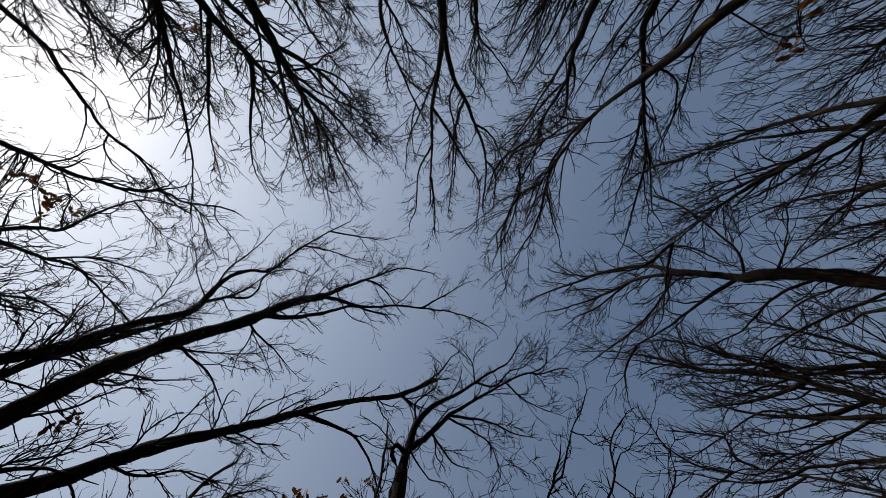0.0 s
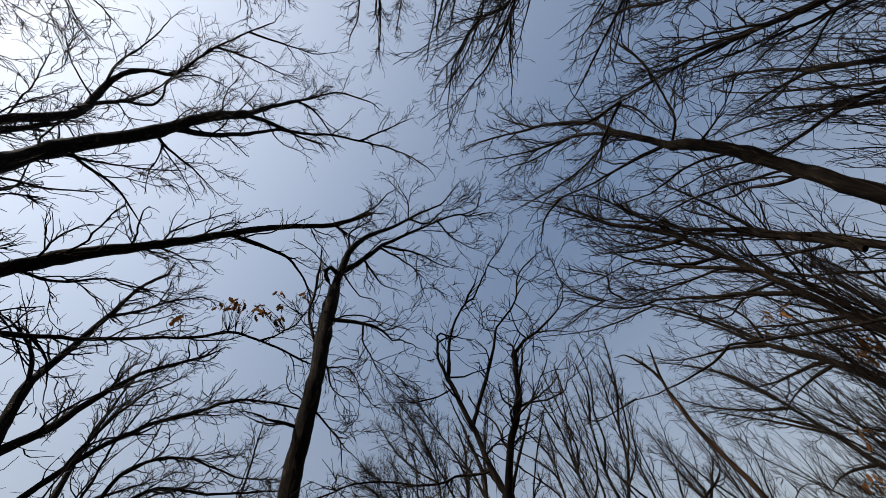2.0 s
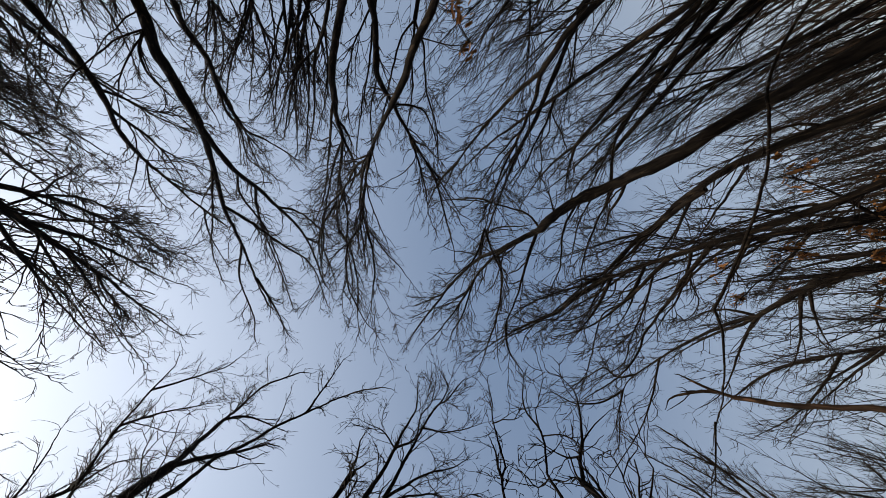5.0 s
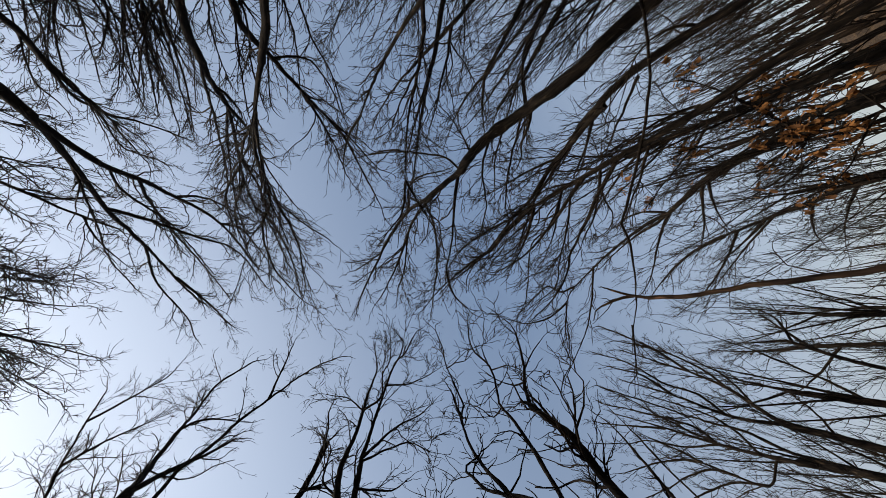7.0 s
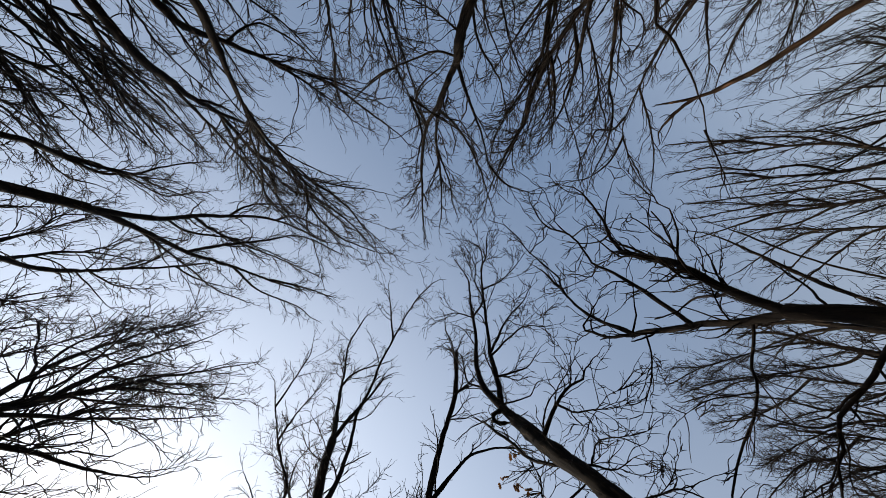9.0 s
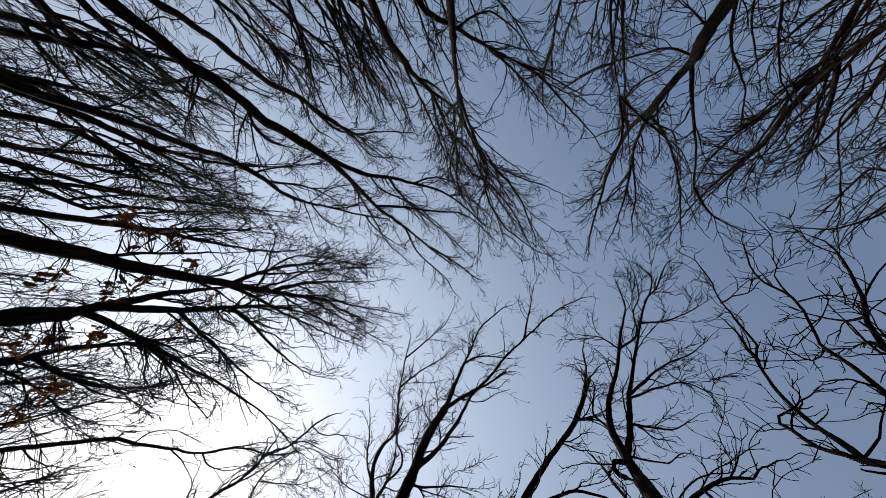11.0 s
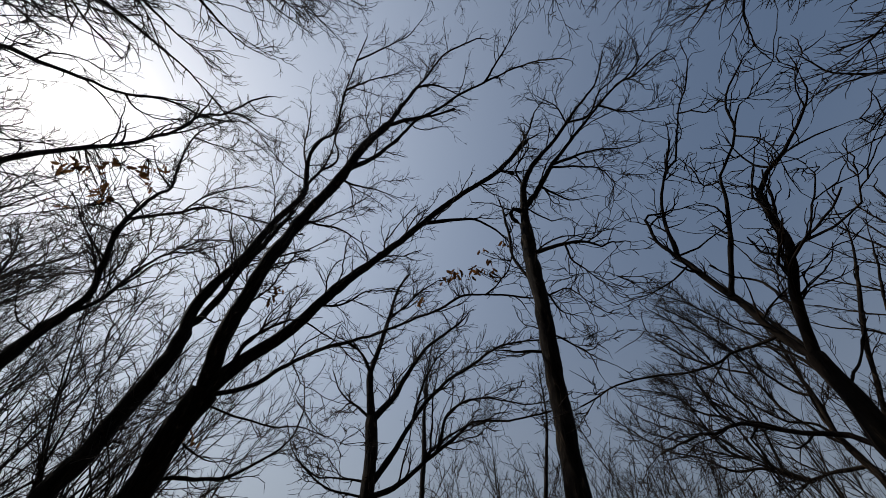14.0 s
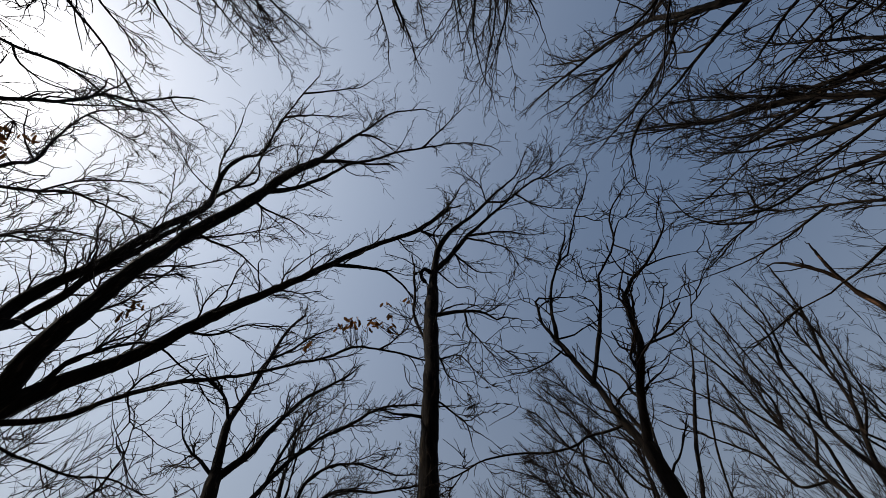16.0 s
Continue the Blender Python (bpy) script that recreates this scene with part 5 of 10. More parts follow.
t.limb(0.054, 0.020, (10.06, 12.18, 6.76), (9.92, 12.30, 6.93), (9.73, 12.47, 7.06), (9.62, 12.54, 7.26), (9.51, 12.62, 7.46), (9.48, 12.62, 7.68), (9.42, 12.63, 7.96), (9.36, 12.65, 8.23), (9.32, 12.60, 8.59), (9.26, 12.62, 8.91), (9.20, 12.63, 9.23), (9.10, 12.70, 9.52), (9.05, 12.73, 9.85), (8.99, 12.76, 10.18), (8.96, 12.76, 10.53), (8.92, 12.78, 10.87))
t.limb(0.045, 0.024, (10.88, 11.02, 7.18), (10.79, 11.13, 7.39), (10.70, 11.25, 7.58), (10.61, 11.35, 7.83), (10.52, 11.45, 8.08), (10.40, 11.58, 8.33), (10.34, 11.62, 8.68), (10.28, 11.66, 9.04), (10.26, 11.57, 9.55), (10.23, 11.58, 9.94), (10.19, 11.59, 10.33), (10.20, 11.62, 10.65), (10.12, 11.68, 11.01), (10.04, 11.73, 11.37), (9.90, 11.81, 11.76), (9.74, 11.90, 12.10), (9.58, 11.99, 12.44), (9.34, 12.14, 12.74), (9.15, 12.22, 13.03), (8.96, 12.30, 13.33), (8.79, 12.33, 13.61), (8.61, 12.39, 13.90))
t.limb(0.043, 0.023, (9.77, 12.50, 7.02), (9.77, 12.40, 7.43), (9.78, 12.26, 7.92), (9.78, 12.20, 8.25), (9.78, 12.15, 8.58), (9.78, 12.16, 8.76), (9.76, 12.18, 9.02), (9.74, 12.20, 9.28), (9.68, 12.31, 9.49), (9.67, 12.32, 9.81), (9.65, 12.33, 10.13), (9.71, 12.25, 10.55), (9.67, 12.25, 10.94), (9.63, 12.25, 11.32), (9.53, 12.32, 11.71), (9.44, 12.33, 12.12), (9.35, 12.34, 12.54), (9.23, 12.31, 13.00), (9.12, 12.30, 13.44))
t.limb(0.044, 0.024, (11.00, 10.93, 8.64), (10.95, 11.05, 8.80), (10.91, 11.19, 8.88), (10.83, 11.29, 9.12), (10.76, 11.38, 9.37), (10.64, 11.43, 9.79), (10.53, 11.50, 10.16), (10.41, 11.58, 10.54), (10.29, 11.66, 10.94), (10.14, 11.72, 11.37), (9.98, 11.79, 11.79), (9.78, 11.82, 12.30), (9.59, 11.89, 12.71), (9.41, 11.96, 13.12), (9.20, 12.06, 13.45), (9.00, 12.14, 13.82))
t.limb(0.041, 0.024, (11.11, 10.81, 9.82), (11.02, 10.87, 10.21), (10.96, 10.90, 10.62), (10.83, 10.97, 10.99), (10.71, 11.04, 11.37), (10.54, 11.16, 11.70), (10.35, 11.23, 12.08), (10.17, 11.30, 12.45), (9.95, 11.34, 12.87), (9.70, 11.42, 13.23), (9.45, 11.50, 13.60), (9.13, 11.62, 13.94), (8.84, 11.71, 14.29))
t.limb(0.039, 0.020, (9.27, 12.81, 7.60), (9.13, 12.86, 7.83), (9.00, 12.90, 8.06), (8.85, 12.95, 8.30), (8.69, 13.00, 8.53), (8.52, 13.03, 8.78), (8.33, 13.11, 8.98), (8.13, 13.19, 9.18), (7.87, 13.33, 9.32), (7.66, 13.42, 9.48), (7.45, 13.51, 9.64), (7.28, 13.57, 9.80), (7.08, 13.64, 9.96))
t.limb(0.043, 0.021, (9.26, 12.62, 8.91), (9.07, 12.76, 9.06), (8.88, 12.94, 9.16), (8.69, 13.03, 9.36), (8.50, 13.13, 9.57), (8.36, 13.09, 9.93), (8.11, 13.19, 10.15), (7.85, 13.29, 10.38), (7.47, 13.49, 10.52), (7.16, 13.64, 10.70))
t.limb(0.043, 0.023, (10.23, 11.58, 9.94), (10.06, 11.79, 10.19), (9.91, 12.00, 10.40), (9.72, 12.20, 10.69), (9.54, 12.40, 10.98), (9.31, 12.61, 11.30), (9.13, 12.76, 11.66), (8.94, 12.91, 12.02), (8.78, 12.98, 12.46), (8.60, 13.10, 12.86))
t.limb(0.039, 0.021, (9.78, 12.20, 8.25), (9.66, 12.30, 8.58), (9.59, 12.36, 8.92), (9.41, 12.48, 9.25), (9.22, 12.60, 9.58), (8.93, 12.77, 9.91), (8.68, 12.92, 10.21), (8.43, 13.06, 10.51), (8.16, 13.21, 10.76), (7.89, 13.36, 11.03))
t.limb(0.040, 0.020, (10.81, 11.04, 7.49), (10.76, 11.12, 7.65), (10.75, 11.16, 7.82), (10.67, 11.28, 7.96), (10.59, 11.40, 8.10), (10.46, 11.63, 8.14), (10.34, 11.77, 8.33), (10.21, 11.91, 8.52), (10.08, 12.00, 8.83), (9.93, 12.10, 9.12), (9.78, 12.20, 9.41), (9.62, 12.27, 9.78), (9.45, 12.38, 10.08), (9.27, 12.48, 10.39), (9.07, 12.61, 10.66), (8.88, 12.72, 10.96))
t.limb(0.040, 0.017, (10.81, 11.04, 7.49), (10.83, 11.04, 7.72), (10.84, 11.06, 7.95), (10.88, 11.04, 8.19), (10.91, 11.02, 8.42), (10.97, 10.98, 8.64), (11.02, 10.93, 8.88), (11.06, 10.89, 9.12), (11.09, 10.85, 9.38), (11.13, 10.79, 9.62), (11.18, 10.72, 9.87), (11.23, 10.63, 10.12), (11.28, 10.55, 10.37))
t.limb(0.043, 0.021, (9.77, 12.50, 7.02), (9.66, 12.59, 7.12), (9.58, 12.65, 7.26), (9.43, 12.78, 7.33), (9.28, 12.91, 7.40), (9.06, 13.15, 7.35), (8.85, 13.29, 7.46), (8.65, 13.43, 7.57), (8.44, 13.50, 7.85), (8.19, 13.62, 8.02), (7.94, 13.74, 8.19), (7.63, 13.93, 8.29), (7.38, 14.02, 8.47), (7.13, 14.12, 8.66), (6.90, 14.15, 8.92), (6.68, 14.19, 9.13), (6.46, 14.23, 9.35), (6.27, 14.25, 9.54), (6.07, 14.28, 9.75))
t.limb(0.046, 0.020, (9.27, 12.81, 7.60), (9.15, 12.90, 7.73), (9.00, 13.02, 7.82), (8.90, 13.08, 7.99), (8.81, 13.14, 8.15), (8.77, 13.14, 8.36), (8.71, 13.15, 8.59), (8.65, 13.15, 8.83), (8.61, 13.13, 9.13), (8.55, 13.12, 9.41), (8.49, 13.10, 9.70), (8.42, 13.08, 10.01), (8.35, 13.06, 10.31))
t.done()
t = Tree("bare_tree", "tall slender bare tree with fine upswept twigs", 19, 0.5, 0.6, 0.5)
t.trunk(0.064, 0.057, (8.58, 10.96, -0.15), (9.48, 10.02, 2.95), (10.02, 9.51, 6.23), (11.30, 8.16, 9.16))
t.limb(0.064, 0.015, (11.30, 8.16, 9.16), (11.74, 7.60, 10.22), (12.24, 6.89, 11.22), (12.43, 6.63, 12.47))
t.done()
t = Tree("bare_tree", "multi-stemmed bare tree standing behind, dense with twigs", 20, 1.35, 0.75, 0.8, twig=0.95)
t.trunk(0.135, 0.145, (-1.43, 8.07, -0.15), (-1.59, 8.18, 1.49), (-1.79, 8.31, 3.46), (-1.92, 8.40, 4.78), (-1.96, 8.42, 5.19), (-1.99, 8.42, 5.43), (-2.03, 8.44, 5.72), (-2.07, 8.45, 6.01), (-2.12, 8.46, 6.26), (-2.16, 8.48, 6.52))
t.limb(0.105, 0.042, (-2.16, 8.48, 6.52), (-2.25, 8.46, 6.94), (-2.38, 8.39, 7.42), (-2.41, 8.42, 7.78), (-2.45, 8.44, 8.15), (-2.42, 8.61, 8.31), (-2.39, 8.63, 8.69), (-2.35, 8.64, 9.06), (-2.27, 8.54, 9.60), (-2.23, 8.52, 10.00), (-2.19, 8.49, 10.40), (-2.20, 8.49, 10.74), (-2.15, 8.49, 11.10), (-2.09, 8.50, 11.46), (-1.96, 8.52, 11.79), (-1.87, 8.55, 12.14))
t.limb(0.092, 0.034, (-2.15, 8.47, 6.47), (-1.99, 8.50, 6.72), (-1.79, 8.55, 6.99), (-1.67, 8.57, 7.23), (-1.55, 8.59, 7.48), (-1.53, 8.60, 7.70), (-1.42, 8.59, 7.94), (-1.31, 8.59, 8.18), (-1.18, 8.55, 8.46), (-1.03, 8.53, 8.66), (-0.86, 8.50, 8.88), (-0.65, 8.49, 9.05), (-0.47, 8.45, 9.20), (-0.29, 8.42, 9.35), (-0.11, 8.37, 9.45), (0.07, 8.33, 9.57))
t.limb(0.076, 0.022, (-1.93, 8.41, 4.95), (-1.81, 8.44, 5.18), (-1.70, 8.50, 5.37), (-1.57, 8.50, 5.64), (-1.43, 8.51, 5.90), (-1.30, 8.47, 6.25), (-1.11, 8.45, 6.54), (-0.92, 8.41, 6.82), (-0.64, 8.36, 7.14), (-0.40, 8.32, 7.35), (-0.17, 8.28, 7.57), (0.05, 8.29, 7.67), (0.31, 8.21, 7.82), (0.58, 8.14, 7.97), (0.85, 7.98, 8.20), (1.22, 7.89, 8.27), (1.59, 7.79, 8.34), (2.10, 7.71, 8.26), (2.55, 7.62, 8.25))
t.limb(0.063, 0.018, (-1.92, 8.40, 4.78), (-1.73, 8.42, 4.86), (-1.56, 8.46, 4.88), (-1.35, 8.46, 5.01), (-1.14, 8.45, 5.15), (-0.85, 8.41, 5.41), (-0.66, 8.38, 5.56), (-0.46, 8.35, 5.71), (-0.31, 8.34, 5.81), (-0.15, 8.30, 5.92), (0.01, 8.27, 6.03), (0.06, 8.20, 6.18), (0.27, 8.15, 6.23), (0.49, 8.10, 6.28), (0.84, 8.09, 6.21), (1.14, 8.00, 6.21), (1.45, 7.92, 6.21), (1.75, 7.76, 6.22), (2.05, 7.63, 6.22))
t.limb(0.041, 0.012, (-0.50, 8.36, 5.67), (-0.37, 8.26, 5.96), (-0.34, 8.14, 6.35), (-0.15, 8.07, 6.53), (0.04, 7.99, 6.71), (0.38, 7.97, 6.75), (0.66, 7.93, 6.75), (0.95, 7.90, 6.75), (1.36, 7.89, 6.57), (1.56, 7.84, 6.51), (1.73, 7.80, 6.47), (1.79, 7.69, 6.46), (1.91, 7.62, 6.43))
t.limb(0.045, 0.016, (-2.41, 8.42, 7.78), (-2.53, 8.35, 7.98), (-2.62, 8.28, 8.20), (-2.75, 8.22, 8.34), (-2.88, 8.16, 8.48), (-3.08, 8.10, 8.56), (-3.20, 8.08, 8.63), (-3.31, 8.05, 8.69), (-3.38, 8.05, 8.71), (-3.48, 8.03, 8.75))
t.limb(0.040, 0.015, (-2.16, 8.48, 6.52), (-2.33, 8.51, 6.66), (-2.49, 8.54, 6.79), (-2.65, 8.57, 6.92), (-2.82, 8.61, 7.05), (-3.00, 8.67, 7.13), (-3.15, 8.68, 7.31), (-3.30, 8.68, 7.48), (-3.42, 8.63, 7.75), (-3.55, 8.62, 7.98))
t.limb(0.045, 0.020, (-2.23, 8.52, 10.00), (-2.10, 8.56, 10.19), (-1.99, 8.64, 10.37), (-1.85, 8.65, 10.56), (-1.71, 8.65, 10.75), (-1.57, 8.60, 10.98), (-1.41, 8.56, 11.15), (-1.24, 8.53, 11.33), (-1.02, 8.48, 11.45), (-0.83, 8.44, 11.60))
t.limb(0.040, 0.016, (-1.11, 8.45, 6.54), (-1.07, 8.46, 6.81), (-1.07, 8.50, 7.07), (-1.00, 8.49, 7.34), (-0.92, 8.49, 7.62), (-0.76, 8.42, 7.96), (-0.66, 8.43, 8.18), (-0.55, 8.44, 8.41), (-0.45, 8.50, 8.50), (-0.35, 8.53, 8.66))
t.limb(0.028, 0.012, (-1.95, 8.42, 5.10), (-2.13, 8.44, 5.11), (-2.28, 8.47, 5.13), (-2.48, 8.47, 5.15), (-2.67, 8.48, 5.17), (-2.95, 8.49, 5.15), (-3.13, 8.49, 5.20), (-3.32, 8.48, 5.26), (-3.45, 8.47, 5.39), (-3.60, 8.45, 5.48))
t.limb(0.029, 0.015, (-0.66, 8.38, 5.56), (-0.65, 8.39, 5.83), (-0.64, 8.41, 6.12), (-0.64, 8.41, 6.38), (-0.64, 8.43, 6.64), (-0.65, 8.42, 6.89), (-0.64, 8.42, 7.13), (-0.62, 8.43, 7.37), (-0.58, 8.43, 7.59), (-0.56, 8.43, 7.81))
t.limb(0.026, 0.012, (-1.92, 8.40, 4.78), (-2.13, 8.43, 4.83), (-2.34, 8.45, 4.86), (-2.54, 8.46, 4.92), (-2.74, 8.48, 4.99), (-2.91, 8.52, 5.03), (-3.11, 8.49, 5.15), (-3.31, 8.46, 5.27), (-3.59, 8.33, 5.48), (-3.74, 8.28, 5.64), (-3.89, 8.23, 5.80), (-3.93, 8.22, 5.95), (-4.02, 8.19, 6.10))
t.done()
t = Tree("bare_tree", "tall slender bare tree with fine upswept twigs", 21, 1.05, 1.0, 0.3)
t.trunk(0.086, 0.072, (-0.86, 10.94, -0.15), (-0.97, 11.18, 2.39), (-1.09, 11.41, 4.92), (-1.19, 11.66, 7.47))
t.limb(0.071, 0.020, (-1.19, 11.66, 7.47), (-1.36, 11.78, 8.97), (-1.27, 11.94, 10.46), (-1.23, 12.09, 11.95))
t.limb(0.061, 0.016, (-1.18, 11.61, 7.08), (-0.69, 11.71, 7.58), (-0.27, 11.78, 8.02), (0.40, 11.80, 8.30))
t.done()
t = Tree("bare_tree", "tall slender bare tree with fine upswept twigs", 22, 1.05, 1.0, 0.3)
t.trunk(0.073, 0.062, (1.05, 12.58, -0.15), (1.65, 12.77, 2.51), (2.26, 12.96, 5.15), (2.86, 13.15, 7.84))
t.limb(0.059, 0.021, (2.86, 13.15, 7.84), (3.24, 13.22, 9.15), (3.21, 13.38, 10.52), (3.32, 13.50, 11.86))
t.done()
t = Tree("bare_tree", "tall bare tree with brown sunlit bark and a kinked top", 23, 0.94, 1.01, 0.5)
t.trunk(0.092, 0.116, (6.20, -3.33, -0.15), (6.12, -3.22, 1.02), (6.04, -3.10, 2.22), (5.95, -2.99, 3.37), (5.95, -2.97, 3.61), (5.97, -3.00, 3.73), (5.95, -2.99, 3.95), (5.94, -2.96, 4.15), (5.92, -2.91, 4.42), (5.92, -2.89, 4.60), (5.92, -2.86, 4.78), (5.95, -2.84, 4.82), (5.94, -2.82, 5.01), (5.93, -2.80, 5.22), (5.84, -2.76, 5.53), (5.83, -2.76, 5.76), (5.80, -2.75, 5.97), (5.85, -2.79, 6.10), (5.83, -2.76, 6.33), (5.80, -2.75, 6.60), (5.70, -2.72, 6.97), (5.68, -2.69, 7.26), (5.65, -2.67, 7.53), (5.67, -2.64, 7.80), (5.68, -2.60, 8.05), (5.70, -2.55, 8.30), (5.75, -2.50, 8.51), (5.80, -2.44, 8.73))
t.limb(0.086, 0.031, (5.80, -2.44, 8.73), (5.77, -2.40, 9.03), (5.72, -2.36, 9.32), (5.69, -2.32, 9.61), (5.65, -2.29, 9.90), (5.63, -2.25, 10.17), (5.60, -2.22, 10.47), (5.57, -2.20, 10.76), (5.55, -2.26, 11.07), (5.50, -2.19, 11.42), (5.47, -2.12, 11.77), (5.40, -2.00, 12.18), (5.33, -1.77, 12.58), (5.23, -1.56, 12.98), (5.05, -1.17, 13.46), (4.94, -0.87, 13.81), (4.82, -0.59, 14.18), (4.73, -0.30, 14.46), (4.62, -0.02, 14.78))
t.limb(0.051, 0.018, (5.78, -2.42, 8.86), (5.84, -2.19, 9.11), (5.90, -1.92, 9.38), (5.95, -1.70, 9.62), (6.00, -1.46, 9.85), (6.07, -1.29, 10.02), (6.08, -1.01, 10.22), (6.09, -0.76, 10.43), (6.04, -0.42, 10.65), (6.03, -0.14, 10.85))
t.limb(0.056, 0.020, (5.68, -2.31, 9.73), (5.64, -2.20, 10.12), (5.60, -2.14, 10.53), (5.57, -2.01, 10.90), (5.57, -1.89, 11.26), (5.57, -1.80, 11.58), (5.55, -1.56, 11.88), (5.57, -1.31, 12.18), (5.59, -0.81, 12.48), (5.58, -0.55, 12.73), (5.58, -0.30, 12.98), (5.55, -0.21, 13.18), (5.53, -0.02, 13.40))
t.limb(0.041, 0.018, (5.60, -2.22, 10.47), (5.72, -1.94, 10.61), (5.90, -1.72, 10.70), (5.98, -1.39, 10.87), (6.05, -1.05, 11.05), (6.07, -0.59, 11.28), (6.08, -0.22, 11.48), (6.08, 0.11, 11.71), (6.05, 0.44, 11.92), (6.04, 0.78, 12.15))
t.limb(0.049, 0.021, (5.33, -1.77, 12.58), (5.29, -1.64, 12.96), (5.34, -1.45, 13.31), (5.24, -1.32, 13.71), (5.14, -1.21, 14.11), (4.89, -1.12, 14.56), (4.73, -1.01, 14.98))
t.limb(0.029, 0.018, (5.80, -2.44, 8.73), (5.72, -2.60, 8.82), (5.67, -2.79, 8.88), (5.60, -2.91, 9.00), (5.52, -3.04, 9.11), (5.45, -3.11, 9.26), (5.33, -3.22, 9.42), (5.20, -3.32, 9.61), (4.98, -3.46, 9.86), (4.83, -3.54, 10.07), (4.68, -3.62, 10.27), (4.54, -3.65, 10.47), (4.42, -3.72, 10.68))
t.limb(0.027, 0.013, (5.68, -2.60, 8.05), (5.60, -2.69, 8.00), (5.52, -2.81, 7.95), (5.47, -2.87, 7.90), (5.40, -2.95, 7.86), (5.35, -2.99, 7.81), (5.29, -3.02, 7.77))
t.limb(0.045, 0.016, (5.50, -2.19, 11.42), (5.47, -2.39, 11.22), (5.37, -2.64, 11.02), (5.37, -2.75, 10.81), (5.33, -2.85, 10.60), (5.37, -2.84, 10.37), (5.42, -2.84, 10.13), (5.47, -2.84, 9.91), (5.55, -2.74, 9.67), (5.62, -2.69, 9.43))
t.limb(0.046, 0.020, (5.55, -1.56, 11.88), (5.52, -1.25, 12.27), (5.48, -0.94, 12.66), (5.40, -0.65, 13.02), (5.33, -0.36, 13.37), (5.20, -0.10, 13.72), (5.09, 0.18, 14.07))
t.limb(0.041, 0.016, (6.03, -0.14, 10.85), (6.05, 0.10, 10.85), (6.07, 0.38, 10.88), (6.12, 0.58, 10.86), (6.15, 0.75, 10.86), (6.24, 0.83, 10.80), (6.30, 0.96, 10.76))
t.limb(0.030, 0.015, (5.68, -2.69, 7.26), (5.77, -2.54, 7.55), (5.84, -2.42, 7.87), (5.95, -2.22, 8.11), (6.07, -2.02, 8.36), (6.27, -1.72, 8.51), (6.35, -1.51, 8.73), (6.44, -1.29, 8.95), (6.44, -1.10, 9.20), (6.49, -0.90, 9.42))
t.limb(0.027, 0.014, (5.83, -2.76, 6.33), (5.90, -2.57, 6.61), (6.00, -2.41, 6.92), (6.08, -2.21, 7.18), (6.15, -2.00, 7.43), (6.19, -1.72, 7.72), (6.28, -1.50, 7.90), (6.37, -1.29, 8.10), (6.48, -1.09, 8.18), (6.58, -0.87, 8.32))
t.limb(0.022, 0.014, (5.75, -2.74, 6.78), (5.82, -2.59, 7.05), (5.87, -2.44, 7.35), (5.95, -2.27, 7.56), (6.02, -2.11, 7.80), (6.14, -1.92, 7.96), (6.24, -1.76, 8.15))
t.limb(0.041, 0.029, (5.84, -2.76, 6.12), (5.88, -2.67, 6.21), (5.92, -2.55, 6.32), (5.93, -2.47, 6.41), (5.95, -2.40, 6.51), (5.97, -2.39, 6.57), (6.00, -2.35, 6.66))
t.done()
t = Tree("bare_tree", "tall slender bare tree with fine upswept twigs", 24, 0.83, 1.00, 0.3)
t.trunk(0.034, 0.063, (5.86, -2.39, -0.15), (5.97, -2.37, 0.83), (6.09, -2.34, 1.85), (6.20, -2.32, 2.80), (6.23, -2.32, 3.03), (6.21, -2.34, 3.17), (6.21, -2.35, 3.36), (6.22, -2.36, 3.56), (6.21, -2.36, 3.79), (6.23, -2.35, 4.01), (6.24, -2.35, 4.23), (6.24, -2.35, 4.46), (6.30, -2.34, 4.67), (6.32, -2.33, 4.87), (6.41, -2.32, 5.02), (6.46, -2.27, 5.22), (6.52, -2.25, 5.41), (6.59, -2.21, 5.62), (6.64, -2.16, 5.83))
t.limb(0.047, 0.022, (6.64, -2.16, 5.83), (6.68, -2.10, 5.98), (6.74, -2.05, 6.15), (6.76, -1.99, 6.32), (6.81, -1.93, 6.50), (6.81, -1.89, 6.71), (6.84, -1.81, 6.89), (6.87, -1.71, 7.10), (6.94, -1.56, 7.32), (6.98, -1.43, 7.51), (7.03, -1.30, 7.72), (7.10, -1.21, 7.92), (7.14, -1.03, 8.13), (7.19, -0.87, 8.34), (7.22, -0.65, 8.58), (7.27, -0.45, 8.81))
t.limb(0.058, 0.011, (6.46, -2.22, 5.11), (6.71, -2.00, 6.53), (7.04, -1.12, 7.69), (7.18, -0.82, 9.11))
t.limb(0.034, 0.008, (6.52, -2.16, 5.42), (6.89, -1.82, 5.96), (7.21, -1.53, 6.54), (7.52, -1.27, 7.16))
t.limb(0.028, 0.004, (6.23, -2.36, 3.39), (5.86, -2.66, 3.68), (5.87, -2.40, 4.18), (5.82, -2.15, 4.57))
t.limb(0.030, 0.007, (6.37, -2.31, 4.40), (6.70, -2.05, 4.99), (6.94, -1.67, 5.52), (7.19, -1.27, 6.06))
t.limb(0.048, 0.015, (6.73, -1.82, 6.47), (6.83, -1.75, 7.25), (6.99, -1.21, 7.69), (7.07, -1.19, 8.52), (7.31, -0.53, 9.96), (7.43, -0.03, 11.43), (7.55, 0.12, 13.01))
t.limb(0.034, 0.009, (6.73, -1.82, 6.47), (6.78, -2.08, 7.71), (6.99, -1.76, 8.89), (6.99, -2.12, 10.11))
t.done()
